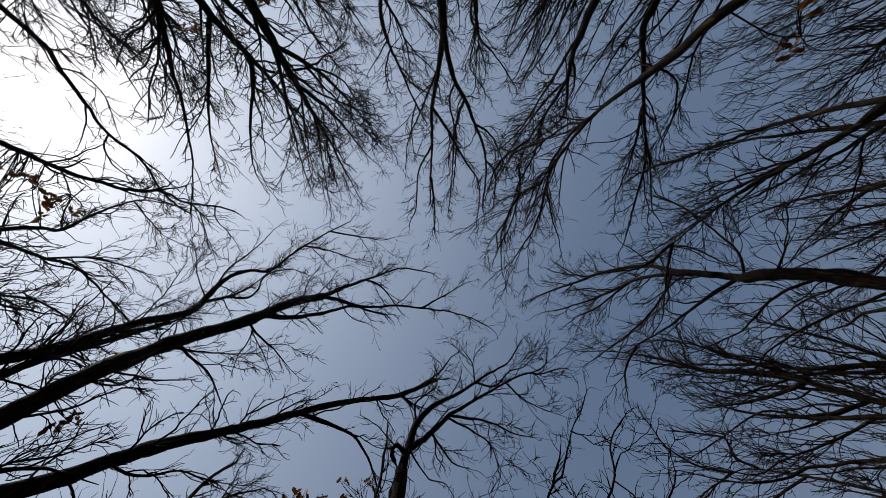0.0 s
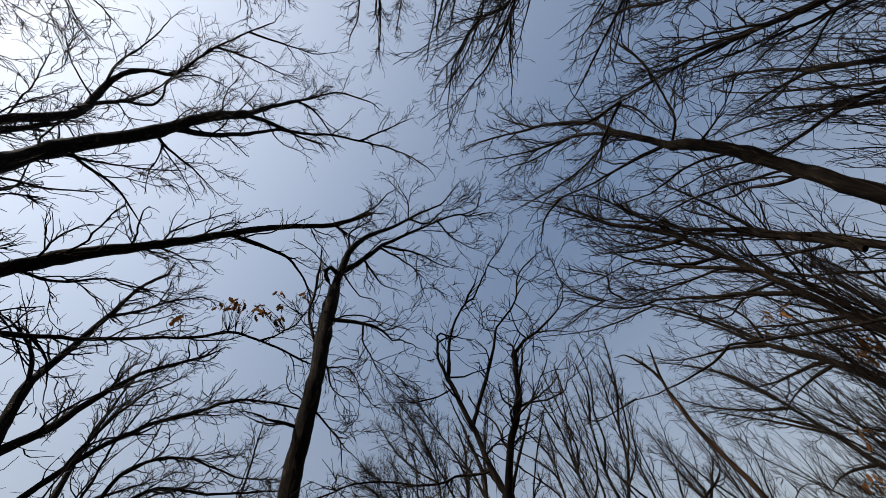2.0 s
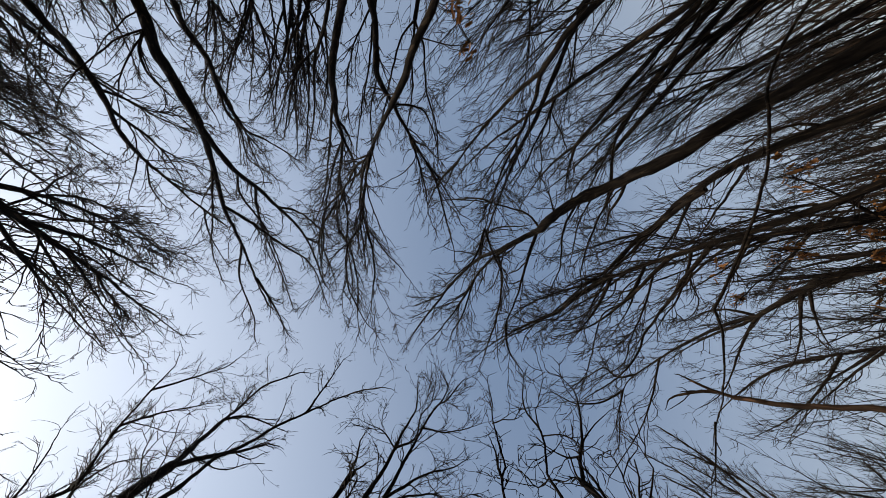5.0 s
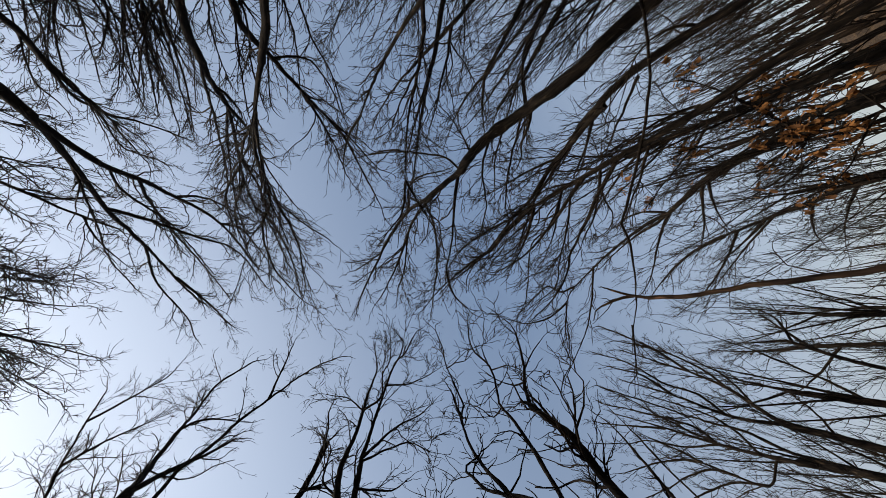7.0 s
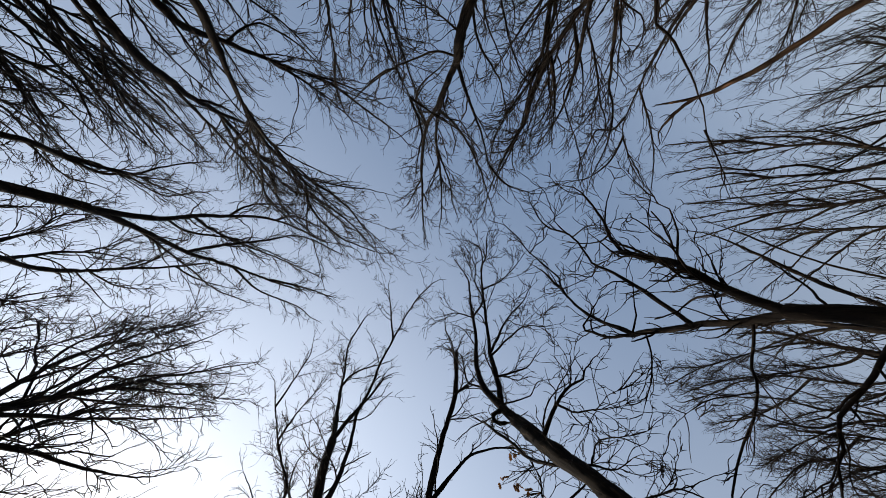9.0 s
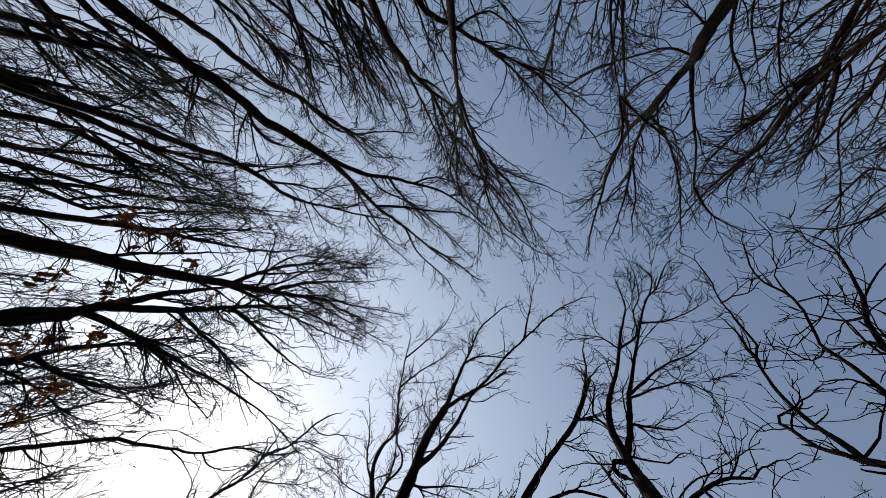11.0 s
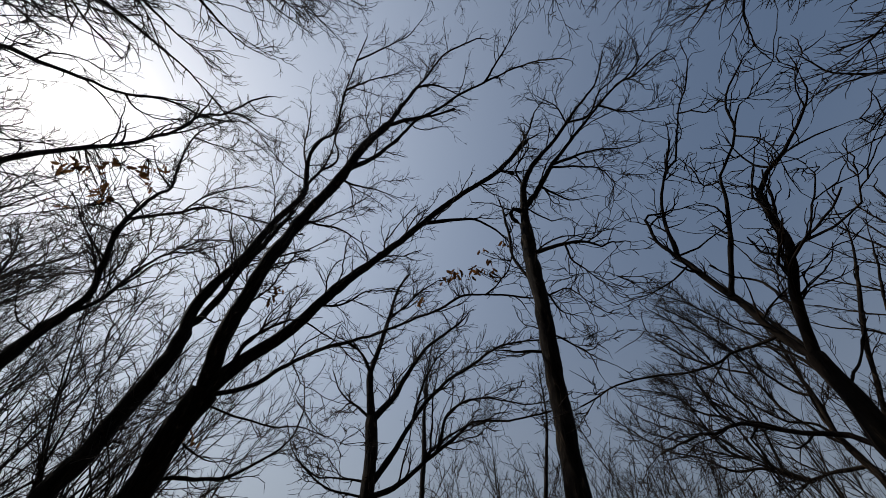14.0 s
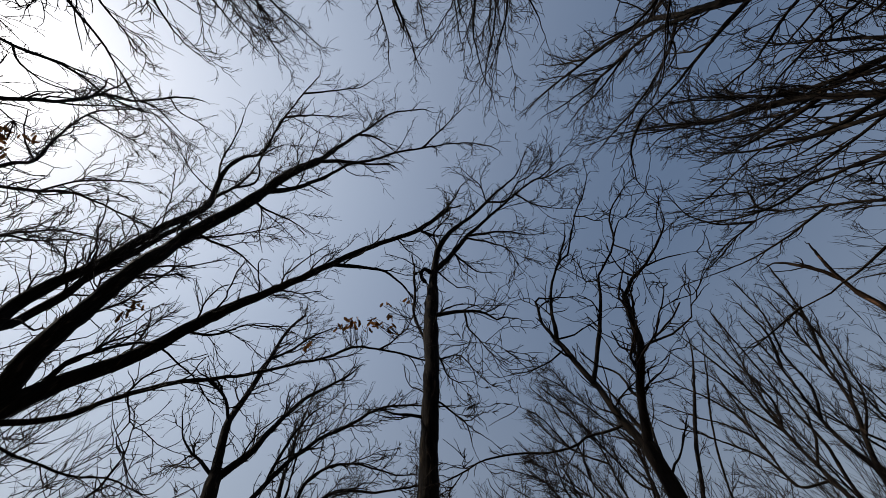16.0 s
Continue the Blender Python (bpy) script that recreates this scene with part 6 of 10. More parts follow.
t = Tree("bare_tree", "tall slender bare tree with fine upswept twigs", 25, 0.83, 1.00, 0.3)
t.trunk(0.065, 0.054, (7.06, -2.18, -0.15), (7.00, -1.92, 1.53), (6.94, -1.67, 3.29), (6.89, -1.39, 4.90))
t.limb(0.061, 0.014, (6.89, -1.39, 4.90), (6.83, -1.34, 5.93), (6.80, -1.12, 6.94), (6.71, -1.09, 7.97), (6.65, -0.82, 9.32), (6.55, -0.99, 10.62), (6.52, -0.06, 11.75))
t.limb(0.033, 0.006, (6.90, -1.43, 4.75), (7.20, -1.00, 5.18), (7.39, -0.55, 5.64), (7.54, -0.11, 6.12))
t.limb(0.026, 0.006, (6.92, -1.59, 3.91), (6.69, -1.67, 4.48), (6.62, -1.52, 4.90), (6.51, -1.29, 5.44))
t.limb(0.037, 0.008, (6.79, -1.20, 6.70), (6.96, -0.70, 7.11), (7.10, -0.26, 7.54), (7.18, 0.17, 8.05))
t.limb(0.034, 0.007, (6.85, -1.32, 5.75), (7.11, -0.62, 6.10), (7.18, -0.20, 6.59), (7.25, 0.32, 7.22))
t.limb(0.076, 0.014, (6.75, -1.11, 7.53), (6.74, -0.94, 8.21), (6.71, -0.66, 8.84), (6.70, -0.37, 9.47), (6.61, -0.14, 10.91), (6.50, 0.26, 12.14), (6.33, 0.94, 13.43))
t.limb(0.052, 0.012, (6.83, -1.27, 6.14), (6.88, -0.62, 7.18), (6.83, 0.06, 8.14), (6.72, 0.20, 9.39))
t.limb(0.046, 0.011, (6.87, -1.36, 5.37), (6.94, -0.88, 5.95), (6.92, -0.34, 6.48), (6.91, 0.19, 7.02), (6.85, 0.98, 7.38), (6.77, 1.26, 7.78), (6.63, 1.62, 8.53))
t.limb(0.051, 0.011, (6.75, -1.10, 7.54), (6.82, -0.55, 7.90), (6.79, -0.18, 8.38), (6.76, 0.23, 8.87))
t.limb(0.029, 0.013, (6.77, -1.15, 7.09), (6.80, -1.07, 7.30), (6.84, -1.00, 7.48), (6.84, -0.91, 7.72), (6.84, -0.82, 7.96), (6.78, -0.70, 8.26), (6.77, -0.60, 8.52), (6.76, -0.51, 8.79), (6.80, -0.46, 9.02), (6.78, -0.34, 9.31), (6.77, -0.23, 9.60), (6.72, -0.05, 9.94), (6.69, 0.09, 10.26))
t.limb(0.028, 0.010, (6.83, -1.09, 6.79), (6.85, -0.91, 6.98), (6.89, -0.69, 7.17), (6.89, -0.55, 7.36), (6.89, -0.42, 7.54), (6.83, -0.43, 7.76), (6.80, -0.26, 7.91), (6.77, -0.10, 8.06), (6.76, 0.23, 8.15), (6.73, 0.46, 8.23), (6.69, 0.69, 8.32), (6.63, 0.91, 8.36), (6.58, 1.13, 8.42))
t.limb(0.026, 0.010, (6.85, -0.99, 6.58), (6.87, -0.74, 6.73), (6.90, -0.46, 6.88), (6.91, -0.24, 7.01), (6.92, -0.01, 7.15), (6.90, 0.16, 7.27), (6.89, 0.34, 7.37), (6.89, 0.52, 7.47), (6.92, 0.70, 7.50), (6.89, 0.83, 7.61), (6.85, 0.96, 7.72), (6.75, 1.02, 7.90), (6.69, 1.11, 8.04))
t.leaves((6.97, -0.82, 5.38), 8, 0.16, 1.15)
t.done()
t = Tree("bare_tree", "tall slender bare tree with fine upswept twigs", 26, 0.81, 1.00, 0.3)
t.trunk(0.151, 0.127, (18.44, -4.04, -0.15), (18.65, -4.06, 2.38), (18.83, -4.28, 5.01), (19.08, -4.09, 7.45))
t.limb(0.141, 0.052, (19.08, -4.09, 7.45), (19.15, -4.22, 8.68), (19.23, -4.34, 9.90), (19.35, -4.28, 11.13), (19.58, -3.99, 12.83), (19.83, -2.90, 14.07), (20.08, -2.05, 15.51))
t.limb(0.082, 0.016, (19.14, -4.18, 8.32), (19.40, -3.33, 9.20), (19.59, -2.45, 10.07), (19.75, -1.56, 10.94))
t.done()
t = Tree("oak_tree", "tall oak with a few orange-brown withered leaves", 27, 0.83, 1.00, 0.3)
t.trunk(0.159, 0.129, (14.87, -2.40, -0.15), (15.05, -2.14, 2.20), (15.22, -2.01, 4.61), (15.41, -1.63, 6.90))
t.limb(0.143, 0.020, (15.41, -1.63, 6.90), (15.50, -1.38, 7.96), (15.60, -0.69, 8.79), (15.67, -0.32, 9.79), (15.74, -0.03, 10.90), (15.79, 0.38, 11.83), (15.81, 0.99, 12.81))
t.limb(0.073, 0.013, (15.33, -1.82, 6.01), (15.11, -1.56, 7.39), (15.06, -1.92, 8.76), (14.78, -1.86, 10.14))
t.limb(0.075, 0.012, (15.47, -1.36, 7.66), (15.81, -0.41, 8.25), (16.12, 0.61, 8.13), (16.37, 1.35, 9.08))
t.limb(0.067, 0.011, (15.47, -1.43, 7.51), (15.51, -0.69, 7.55), (15.56, -0.10, 7.64), (15.53, 0.59, 7.27))
t.limb(0.053, 0.010, (15.18, -2.12, 4.30), (15.28, -1.62, 4.73), (15.36, -1.11, 5.17), (15.42, -0.62, 5.62))
t.limb(0.078, 0.022, (15.61, -0.63, 9.08), (15.76, -0.32, 11.07), (15.82, 0.62, 12.72), (15.86, 1.60, 14.45), (15.88, 2.48, 16.10), (15.56, 3.44, 15.41), (15.23, 4.94, 15.54))
t.limb(0.046, 0.015, (15.78, 2.50, 15.43), (15.60, 3.46, 15.64), (15.51, 4.15, 15.94), (15.19, 5.06, 15.55))
t.limb(0.065, 0.013, (15.61, -0.62, 9.13), (15.73, 0.45, 10.25), (15.59, 2.06, 10.11), (15.55, 2.73, 11.58))
t.limb(0.058, 0.013, (15.62, -0.61, 9.18), (15.65, -1.26, 10.48), (15.70, -0.90, 11.04), (15.80, -0.40, 12.30))
t.limb(0.062, 0.025, (15.77, 2.59, 15.47), (15.51, 2.79, 15.72), (15.28, 3.06, 15.96), (15.00, 3.17, 16.23), (14.73, 3.28, 16.50), (14.36, 3.30, 16.86), (14.11, 3.26, 17.10), (13.86, 3.22, 17.34), (13.72, 3.04, 17.48), (13.52, 2.93, 17.67))
t.limb(0.059, 0.024, (15.86, 1.79, 14.77), (15.73, 1.84, 14.99), (15.59, 1.99, 15.22), (15.48, 1.95, 15.42), (15.36, 1.90, 15.62), (15.31, 1.54, 15.78), (15.18, 1.54, 15.97), (15.05, 1.55, 16.16), (14.86, 1.80, 16.36), (14.68, 1.97, 16.56), (14.49, 2.13, 16.75), (14.27, 2.35, 16.95), (14.07, 2.54, 17.15))
t.limb(0.053, 0.021, (15.83, 0.98, 13.34), (15.89, 1.64, 13.61), (15.99, 2.43, 13.91), (15.99, 2.97, 14.15), (16.00, 3.51, 14.39), (16.04, 3.78, 14.56), (15.88, 4.23, 14.79), (15.73, 4.69, 15.01), (15.26, 5.35, 15.35), (15.07, 5.69, 15.50), (14.92, 5.93, 15.62), (14.81, 6.06, 15.65), (14.68, 6.24, 15.72))
t.leaves((15.60, -1.39, 9.78), 14, 0.20, 1.15)
t.leaves((15.36, -2.51, 8.23), 24, 0.28, 1.15)
t.leaves((15.50, -1.42, 8.08), 10, 0.16, 1.15)
t.done()
t = Tree("bare_tree", "tall slender bare tree with fine upswept twigs", 28, 0.81, 1.00, 0.3)
t.trunk(0.184, 0.137, (21.38, -0.36, -0.15), (21.57, -0.30, 1.76), (21.78, -0.26, 3.78), (21.97, -0.17, 5.57))
t.limb(0.137, 0.024, (21.97, -0.17, 5.57), (22.24, 0.61, 8.22), (22.56, 0.63, 11.09), (22.68, 2.24, 13.44))
t.limb(0.081, 0.013, (22.08, 0.11, 6.64), (22.09, 0.92, 6.89), (22.10, 1.34, 7.03), (22.00, 2.13, 6.65))
t.limb(0.074, 0.013, (21.93, -0.20, 5.15), (21.99, 0.53, 5.68), (21.99, 1.18, 5.95), (21.94, 2.08, 6.07))
t.limb(0.089, 0.016, (22.26, 0.47, 8.42), (22.33, 1.18, 9.21), (22.38, 1.78, 10.09), (22.42, 2.34, 10.99))
t.limb(0.105, 0.025, (22.44, 0.87, 10.25), (22.65, 1.31, 12.30), (22.72, 2.36, 13.81), (22.64, 3.89, 15.20))
t.limb(0.084, 0.018, (22.39, 0.73, 9.65), (22.41, 2.42, 10.57), (22.35, 3.75, 11.84), (22.30, 4.77, 13.48))
t.limb(0.069, 0.017, (22.23, 0.41, 8.08), (22.35, 1.58, 9.49), (22.39, 2.76, 10.88), (22.23, 4.29, 11.90))
t.done()
t = Tree("bare_tree", "tall slender bare tree with fine upswept twigs", 29, 1.05, 1.0, 0.3)
t.trunk(0.107, 0.100, (23.24, 6.09, -0.15), (23.58, 6.41, 2.94), (23.96, 6.70, 6.22), (24.27, 7.05, 9.13))
t.limb(0.097, 0.027, (24.27, 7.05, 9.13), (24.37, 7.33, 10.45), (24.52, 7.45, 11.76), (24.69, 7.51, 13.11))
t.limb(0.082, 0.025, (24.25, 7.02, 8.92), (24.47, 6.50, 9.47), (24.66, 6.00, 10.04), (24.86, 5.52, 10.62))
t.limb(0.077, 0.023, (24.11, 6.86, 7.68), (23.94, 7.72, 8.28), (23.78, 8.50, 8.83), (23.65, 9.15, 9.67))
t.done()
t = Tree("snag", "slender leaning dead tree with pale barkless patches and snapped tip", 30, 0.35, 0.4, 0.5, BARK_WORN)
t.trunk(0.040, 0.034, (5.85, 0.95, -0.15), (5.91, 0.97, 0.69), (5.99, 1.00, 1.90), (6.02, 1.02, 2.36), (6.03, 1.02, 2.48), (6.04, 1.05, 2.53), (6.06, 1.06, 2.63), (6.07, 1.06, 2.72), (6.08, 1.05, 2.82), (6.09, 1.05, 2.92), (6.11, 1.06, 3.03), (6.12, 1.08, 3.12), (6.14, 1.09, 3.24), (6.16, 1.10, 3.36), (6.18, 1.10, 3.50), (6.19, 1.11, 3.66), (6.20, 1.12, 3.81), (6.21, 1.15, 3.99), (6.22, 1.17, 4.16), (6.22, 1.18, 4.33), (6.23, 1.19, 4.50), (6.23, 1.19, 4.66), (6.23, 1.19, 4.82), (6.23, 1.17, 4.97), (6.24, 1.17, 5.12))
t.limb(0.025, 0.019, (6.24, 1.17, 5.12), (6.23, 1.14, 5.22), (6.24, 1.13, 5.32), (6.23, 1.10, 5.42), (6.23, 1.07, 5.52), (6.22, 1.02, 5.62), (6.21, 0.98, 5.72))
t.limb(0.026, 0.019, (6.23, 1.12, 5.36), (6.21, 1.12, 5.44), (6.20, 1.12, 5.53), (6.17, 1.14, 5.61), (6.14, 1.16, 5.70), (6.10, 1.19, 5.79), (6.07, 1.22, 5.87))
t.limb(0.010, 0.006, (6.09, 1.05, 2.92), (6.10, 1.02, 2.98), (6.10, 1.00, 3.03), (6.11, 0.97, 3.09), (6.11, 0.94, 3.15), (6.11, 0.92, 3.22), (6.11, 0.88, 3.27), (6.12, 0.85, 3.31), (6.14, 0.79, 3.31), (6.15, 0.74, 3.33))
t.done()
t = Tree("bare_tree", "tall slender bare tree with fine upswept twigs", 31, 0.83, 1.00, 0.3)
t.trunk(0.054, 0.052, (3.68, -4.00, -0.15), (3.63, -4.09, 1.49), (3.56, -4.20, 3.34), (3.52, -4.28, 4.78), (3.51, -4.30, 5.03), (3.55, -4.31, 5.16), (3.58, -4.29, 5.35), (3.61, -4.29, 5.54), (3.65, -4.26, 5.72), (3.67, -4.25, 5.90))
t.limb(0.043, 0.015, (3.67, -4.25, 5.90), (3.66, -4.26, 6.09), (3.65, -4.29, 6.24), (3.65, -4.30, 6.46), (3.65, -4.31, 6.69), (3.65, -4.31, 6.92), (3.65, -4.30, 7.20), (3.64, -4.28, 7.49), (3.63, -4.23, 7.84), (3.63, -4.19, 8.16), (3.63, -4.14, 8.50), (3.59, -4.07, 8.87), (3.63, -4.03, 9.19), (3.65, -3.99, 9.51), (3.72, -3.98, 9.77), (3.77, -3.96, 10.06))
t.limb(0.043, 0.015, (3.67, -4.25, 5.90), (3.76, -4.20, 6.07), (3.85, -4.15, 6.22), (3.92, -4.09, 6.42), (3.99, -4.03, 6.63), (4.05, -4.00, 6.86), (4.12, -3.90, 7.13), (4.18, -3.81, 7.40), (4.22, -3.67, 7.76), (4.28, -3.52, 8.08), (4.35, -3.35, 8.39), (4.42, -3.09, 8.75), (4.50, -2.94, 9.04), (4.58, -2.78, 9.32), (4.67, -2.72, 9.53), (4.77, -2.61, 9.79))
t.limb(0.028, 0.015, (4.47, -3.01, 8.92), (4.40, -3.10, 9.08), (4.34, -3.23, 9.22), (4.25, -3.29, 9.41), (4.17, -3.36, 9.61), (4.06, -3.39, 9.85), (3.96, -3.42, 10.06))
t.limb(0.038, 0.015, (4.77, -2.61, 9.79), (4.85, -2.44, 9.82), (4.95, -2.24, 9.87), (5.04, -2.10, 9.91), (5.12, -1.94, 9.92), (5.18, -1.83, 9.92), (5.27, -1.70, 9.95))
t.limb(0.038, 0.016, (4.77, -2.61, 9.79), (4.75, -2.38, 9.95), (4.78, -2.12, 10.11), (4.72, -1.93, 10.27), (4.65, -1.73, 10.43), (4.48, -1.61, 10.60), (4.36, -1.46, 10.78))
t.limb(0.036, 0.018, (3.63, -4.03, 9.19), (3.63, -4.03, 9.60), (3.61, -4.04, 10.01), (3.65, -4.00, 10.40), (3.68, -3.96, 10.81), (3.75, -3.86, 11.17), (3.80, -3.80, 11.56))
t.limb(0.023, 0.014, (4.12, -3.90, 7.13), (4.12, -3.88, 7.37), (4.12, -3.89, 7.60), (4.13, -3.83, 7.87), (4.13, -3.78, 8.12), (4.14, -3.65, 8.41), (4.15, -3.57, 8.68))
t.done()
t = Tree("bare_tree", "tall slender bare tree with fine upswept twigs", 32, 1.05, 1.0, 0.3)
t.trunk(0.049, 0.052, (3.23, -6.81, -0.15), (3.97, -6.30, 2.65), (4.46, -6.09, 5.50), (5.46, -5.27, 8.24))
t.limb(0.057, 0.019, (5.46, -5.27, 8.24), (5.93, -4.83, 10.40), (6.64, -3.88, 12.35), (7.02, -3.07, 14.41))
t.limb(0.045, 0.017, (5.56, -5.17, 8.67), (5.80, -4.93, 9.98), (6.07, -4.62, 11.27), (6.35, -4.24, 12.53))
t.done()
t = Tree("bare_tree", "tall slender bare tree with fine upswept twigs", 33, 0.81, 1.00, 0.3)
t.trunk(0.050, 0.051, (5.81, -4.79, -0.15), (5.84, -5.13, 2.47), (5.87, -5.47, 5.01), (5.90, -5.82, 7.70))
t.limb(0.056, 0.019, (5.90, -5.82, 7.70), (5.93, -6.12, 9.96), (5.80, -6.51, 12.03), (6.22, -6.43, 14.32))
t.limb(0.043, 0.017, (5.90, -5.85, 7.93), (6.40, -5.51, 9.18), (6.75, -5.27, 10.51), (7.11, -5.02, 11.83))
t.done()
t = Tree("bare_tree", "tall slender bare tree with fine upswept twigs", 34, 0.81, 1.00, 0.3)
t.trunk(0.076, 0.068, (7.68, -8.10, -0.15), (8.37, -7.73, 2.76), (8.97, -7.43, 5.60), (9.75, -6.99, 8.59))
t.limb(0.066, 0.020, (9.75, -6.99, 8.59), (10.12, -6.93, 10.44), (11.06, -5.30, 10.36), (11.54, -4.62, 12.16))
t.limb(0.063, 0.022, (9.57, -7.10, 7.89), (10.01, -6.94, 10.02), (10.53, -6.58, 12.01), (10.79, -6.64, 14.20))
t.done()
t = Tree("bare_tree", "tall slender bare tree with fine upswept twigs", 35, 0.81, 1.00, 0.3)
t.trunk(0.086, 0.077, (8.02, -9.02, -0.15), (8.76, -8.58, 2.73), (9.28, -8.33, 5.58), (10.24, -7.70, 8.49))
t.limb(0.076, 0.023, (10.24, -7.70, 8.49), (10.99, -7.13, 10.53), (11.74, -6.33, 12.49), (12.40, -5.47, 14.47))
t.limb(0.065, 0.023, (10.12, -7.78, 8.19), (10.35, -7.92, 10.22), (10.71, -7.86, 12.24), (11.23, -7.53, 14.19))
t.done()
t = Tree("bare_tree", "tall slender bare tree with fine upswept twigs", 36, 0.96, 1.12, 0.3)
t.trunk(0.084, 0.087, (0.83, -7.74, -0.15), (0.69, -7.30, 2.29), (0.54, -6.87, 4.73), (0.40, -6.44, 7.18), (0.37, -6.36, 7.63), (0.40, -6.45, 7.80), (0.40, -6.39, 8.18), (0.41, -6.31, 8.58), (0.41, -6.09, 9.10), (0.46, -6.02, 9.52), (0.49, -5.94, 9.93), (0.59, -5.96, 10.28), (0.67, -5.92, 10.66))
t.limb(0.073, 0.024, (0.67, -5.92, 10.66), (0.71, -5.90, 10.90), (0.74, -5.88, 11.11), (0.83, -5.85, 11.38), (0.91, -5.80, 11.65), (1.05, -5.84, 11.92), (1.13, -5.72, 12.31), (1.20, -5.61, 12.71), (1.24, -5.36, 13.25), (1.28, -5.20, 13.72), (1.35, -5.04, 14.20), (1.37, -4.96, 14.68), (1.45, -4.79, 15.19), (1.54, -4.63, 15.66), (1.68, -4.39, 16.18), (1.79, -4.18, 16.68))
t.limb(0.050, 0.021, (1.01, -5.80, 11.93), (1.22, -5.67, 12.30), (1.51, -5.53, 12.64), (1.65, -5.47, 13.03), (1.78, -5.38, 13.41), (1.88, -5.45, 13.75), (1.86, -5.33, 14.22), (1.86, -5.18, 14.68), (1.67, -4.88, 15.30), (1.57, -4.66, 15.82))
t.limb(0.041, 0.024, (0.57, -5.96, 10.18), (0.62, -5.84, 10.71), (0.68, -5.69, 11.23), (0.73, -5.61, 11.74), (0.78, -5.51, 12.26), (0.83, -5.53, 12.71), (0.86, -5.44, 13.27), (0.91, -5.31, 13.81), (0.98, -5.07, 14.44), (0.98, -4.91, 15.03), (0.97, -4.72, 15.64), (0.89, -4.56, 16.27), (0.83, -4.39, 16.87))
t.limb(0.043, 0.024, (1.13, -5.72, 12.31), (1.11, -5.67, 12.90), (1.08, -5.77, 13.42), (1.10, -5.58, 14.06), (1.10, -5.38, 14.71), (1.11, -4.91, 15.47), (1.16, -4.59, 16.15), (1.20, -4.26, 16.84), (1.32, -3.95, 17.47), (1.41, -3.64, 18.14))
t.limb(0.048, 0.024, (1.28, -5.20, 13.72), (1.51, -4.94, 14.26), (1.76, -4.70, 14.83), (1.92, -4.45, 15.34), (2.06, -4.18, 15.82), (2.06, -4.02, 16.25), (2.19, -3.61, 16.65), (2.33, -3.21, 17.05), (2.56, -2.54, 17.36), (2.73, -2.02, 17.70))
t.limb(0.053, 0.024, (1.45, -4.79, 15.19), (1.34, -4.47, 15.73), (1.08, -4.23, 16.35), (1.08, -3.86, 16.85), (1.08, -3.49, 17.36), (1.32, -3.02, 17.74), (1.45, -2.61, 18.19))
t.limb(0.057, 0.024, (1.79, -4.18, 16.68), (2.01, -3.95, 16.81), (2.22, -3.83, 16.92), (2.42, -3.45, 17.06), (2.60, -3.07, 17.19), (2.83, -2.36, 17.36), (2.92, -1.94, 17.49), (3.03, -1.52, 17.62), (3.00, -1.29, 17.68), (3.03, -0.96, 17.77))
t.limb(0.038, 0.033, (0.83, -5.85, 11.38), (0.89, -5.84, 11.44), (1.00, -5.80, 11.50), (1.07, -5.77, 11.56), (1.13, -5.74, 11.63), (1.16, -5.71, 11.71), (1.22, -5.69, 11.77))
t.done()
t = Tree("bare_tree", "tall slender bare tree with fine upswept twigs", 37, 0.96, 1.12, 0.3)
t.trunk(0.057, 0.059, (1.18, -5.10, -0.15), (1.25, -4.78, 1.57), (1.34, -4.38, 3.68), (1.39, -4.13, 5.01), (1.40, -4.09, 5.21), (1.41, -4.07, 5.29), (1.41, -4.04, 5.46), (1.40, -4.01, 5.62), (1.35, -3.96, 5.81), (1.35, -3.93, 5.99), (1.35, -3.90, 6.17), (1.39, -3.89, 6.33), (1.39, -3.85, 6.53), (1.38, -3.82, 6.73), (1.35, -3.76, 6.97), (1.34, -3.71, 7.18))
t.limb(0.044, 0.014, (1.34, -3.71, 7.18), (1.31, -3.66, 7.41), (1.28, -3.61, 7.65), (1.27, -3.55, 7.88), (1.26, -3.49, 8.11), (1.28, -3.38, 8.34), (1.26, -3.36, 8.56), (1.24, -3.33, 8.77), (1.18, -3.44, 8.92), (1.13, -3.40, 9.17), (1.09, -3.37, 9.42), (1.03, -3.26, 9.74), (1.01, -3.16, 10.04), (0.98, -3.07, 10.34), (0.99, -2.94, 10.67), (0.98, -2.84, 10.99))
t.limb(0.039, 0.015, (1.27, -3.45, 8.22), (1.30, -3.32, 8.60), (1.32, -3.20, 9.01), (1.38, -3.05, 9.36), (1.43, -2.89, 9.69), (1.47, -2.68, 10.02), (1.61, -2.50, 10.26), (1.76, -2.31, 10.48), (2.07, -2.09, 10.60), (2.25, -1.94, 10.72), (2.44, -1.79, 10.83), (2.58, -1.71, 10.85), (2.74, -1.59, 10.91))
t.limb(0.035, 0.015, (1.26, -3.36, 8.56), (1.28, -3.28, 8.88), (1.27, -3.28, 9.18), (1.32, -3.12, 9.51), (1.38, -2.97, 9.83), (1.46, -2.68, 10.19), (1.56, -2.44, 10.49), (1.66, -2.20, 10.79), (1.79, -1.94, 11.04), (1.90, -1.68, 11.33))
t.limb(0.035, 0.015, (1.61, -2.50, 10.26), (1.76, -2.19, 10.46), (1.97, -1.85, 10.68), (2.05, -1.54, 10.87), (2.14, -1.25, 11.06), (2.11, -0.98, 11.21), (2.15, -0.70, 11.39))
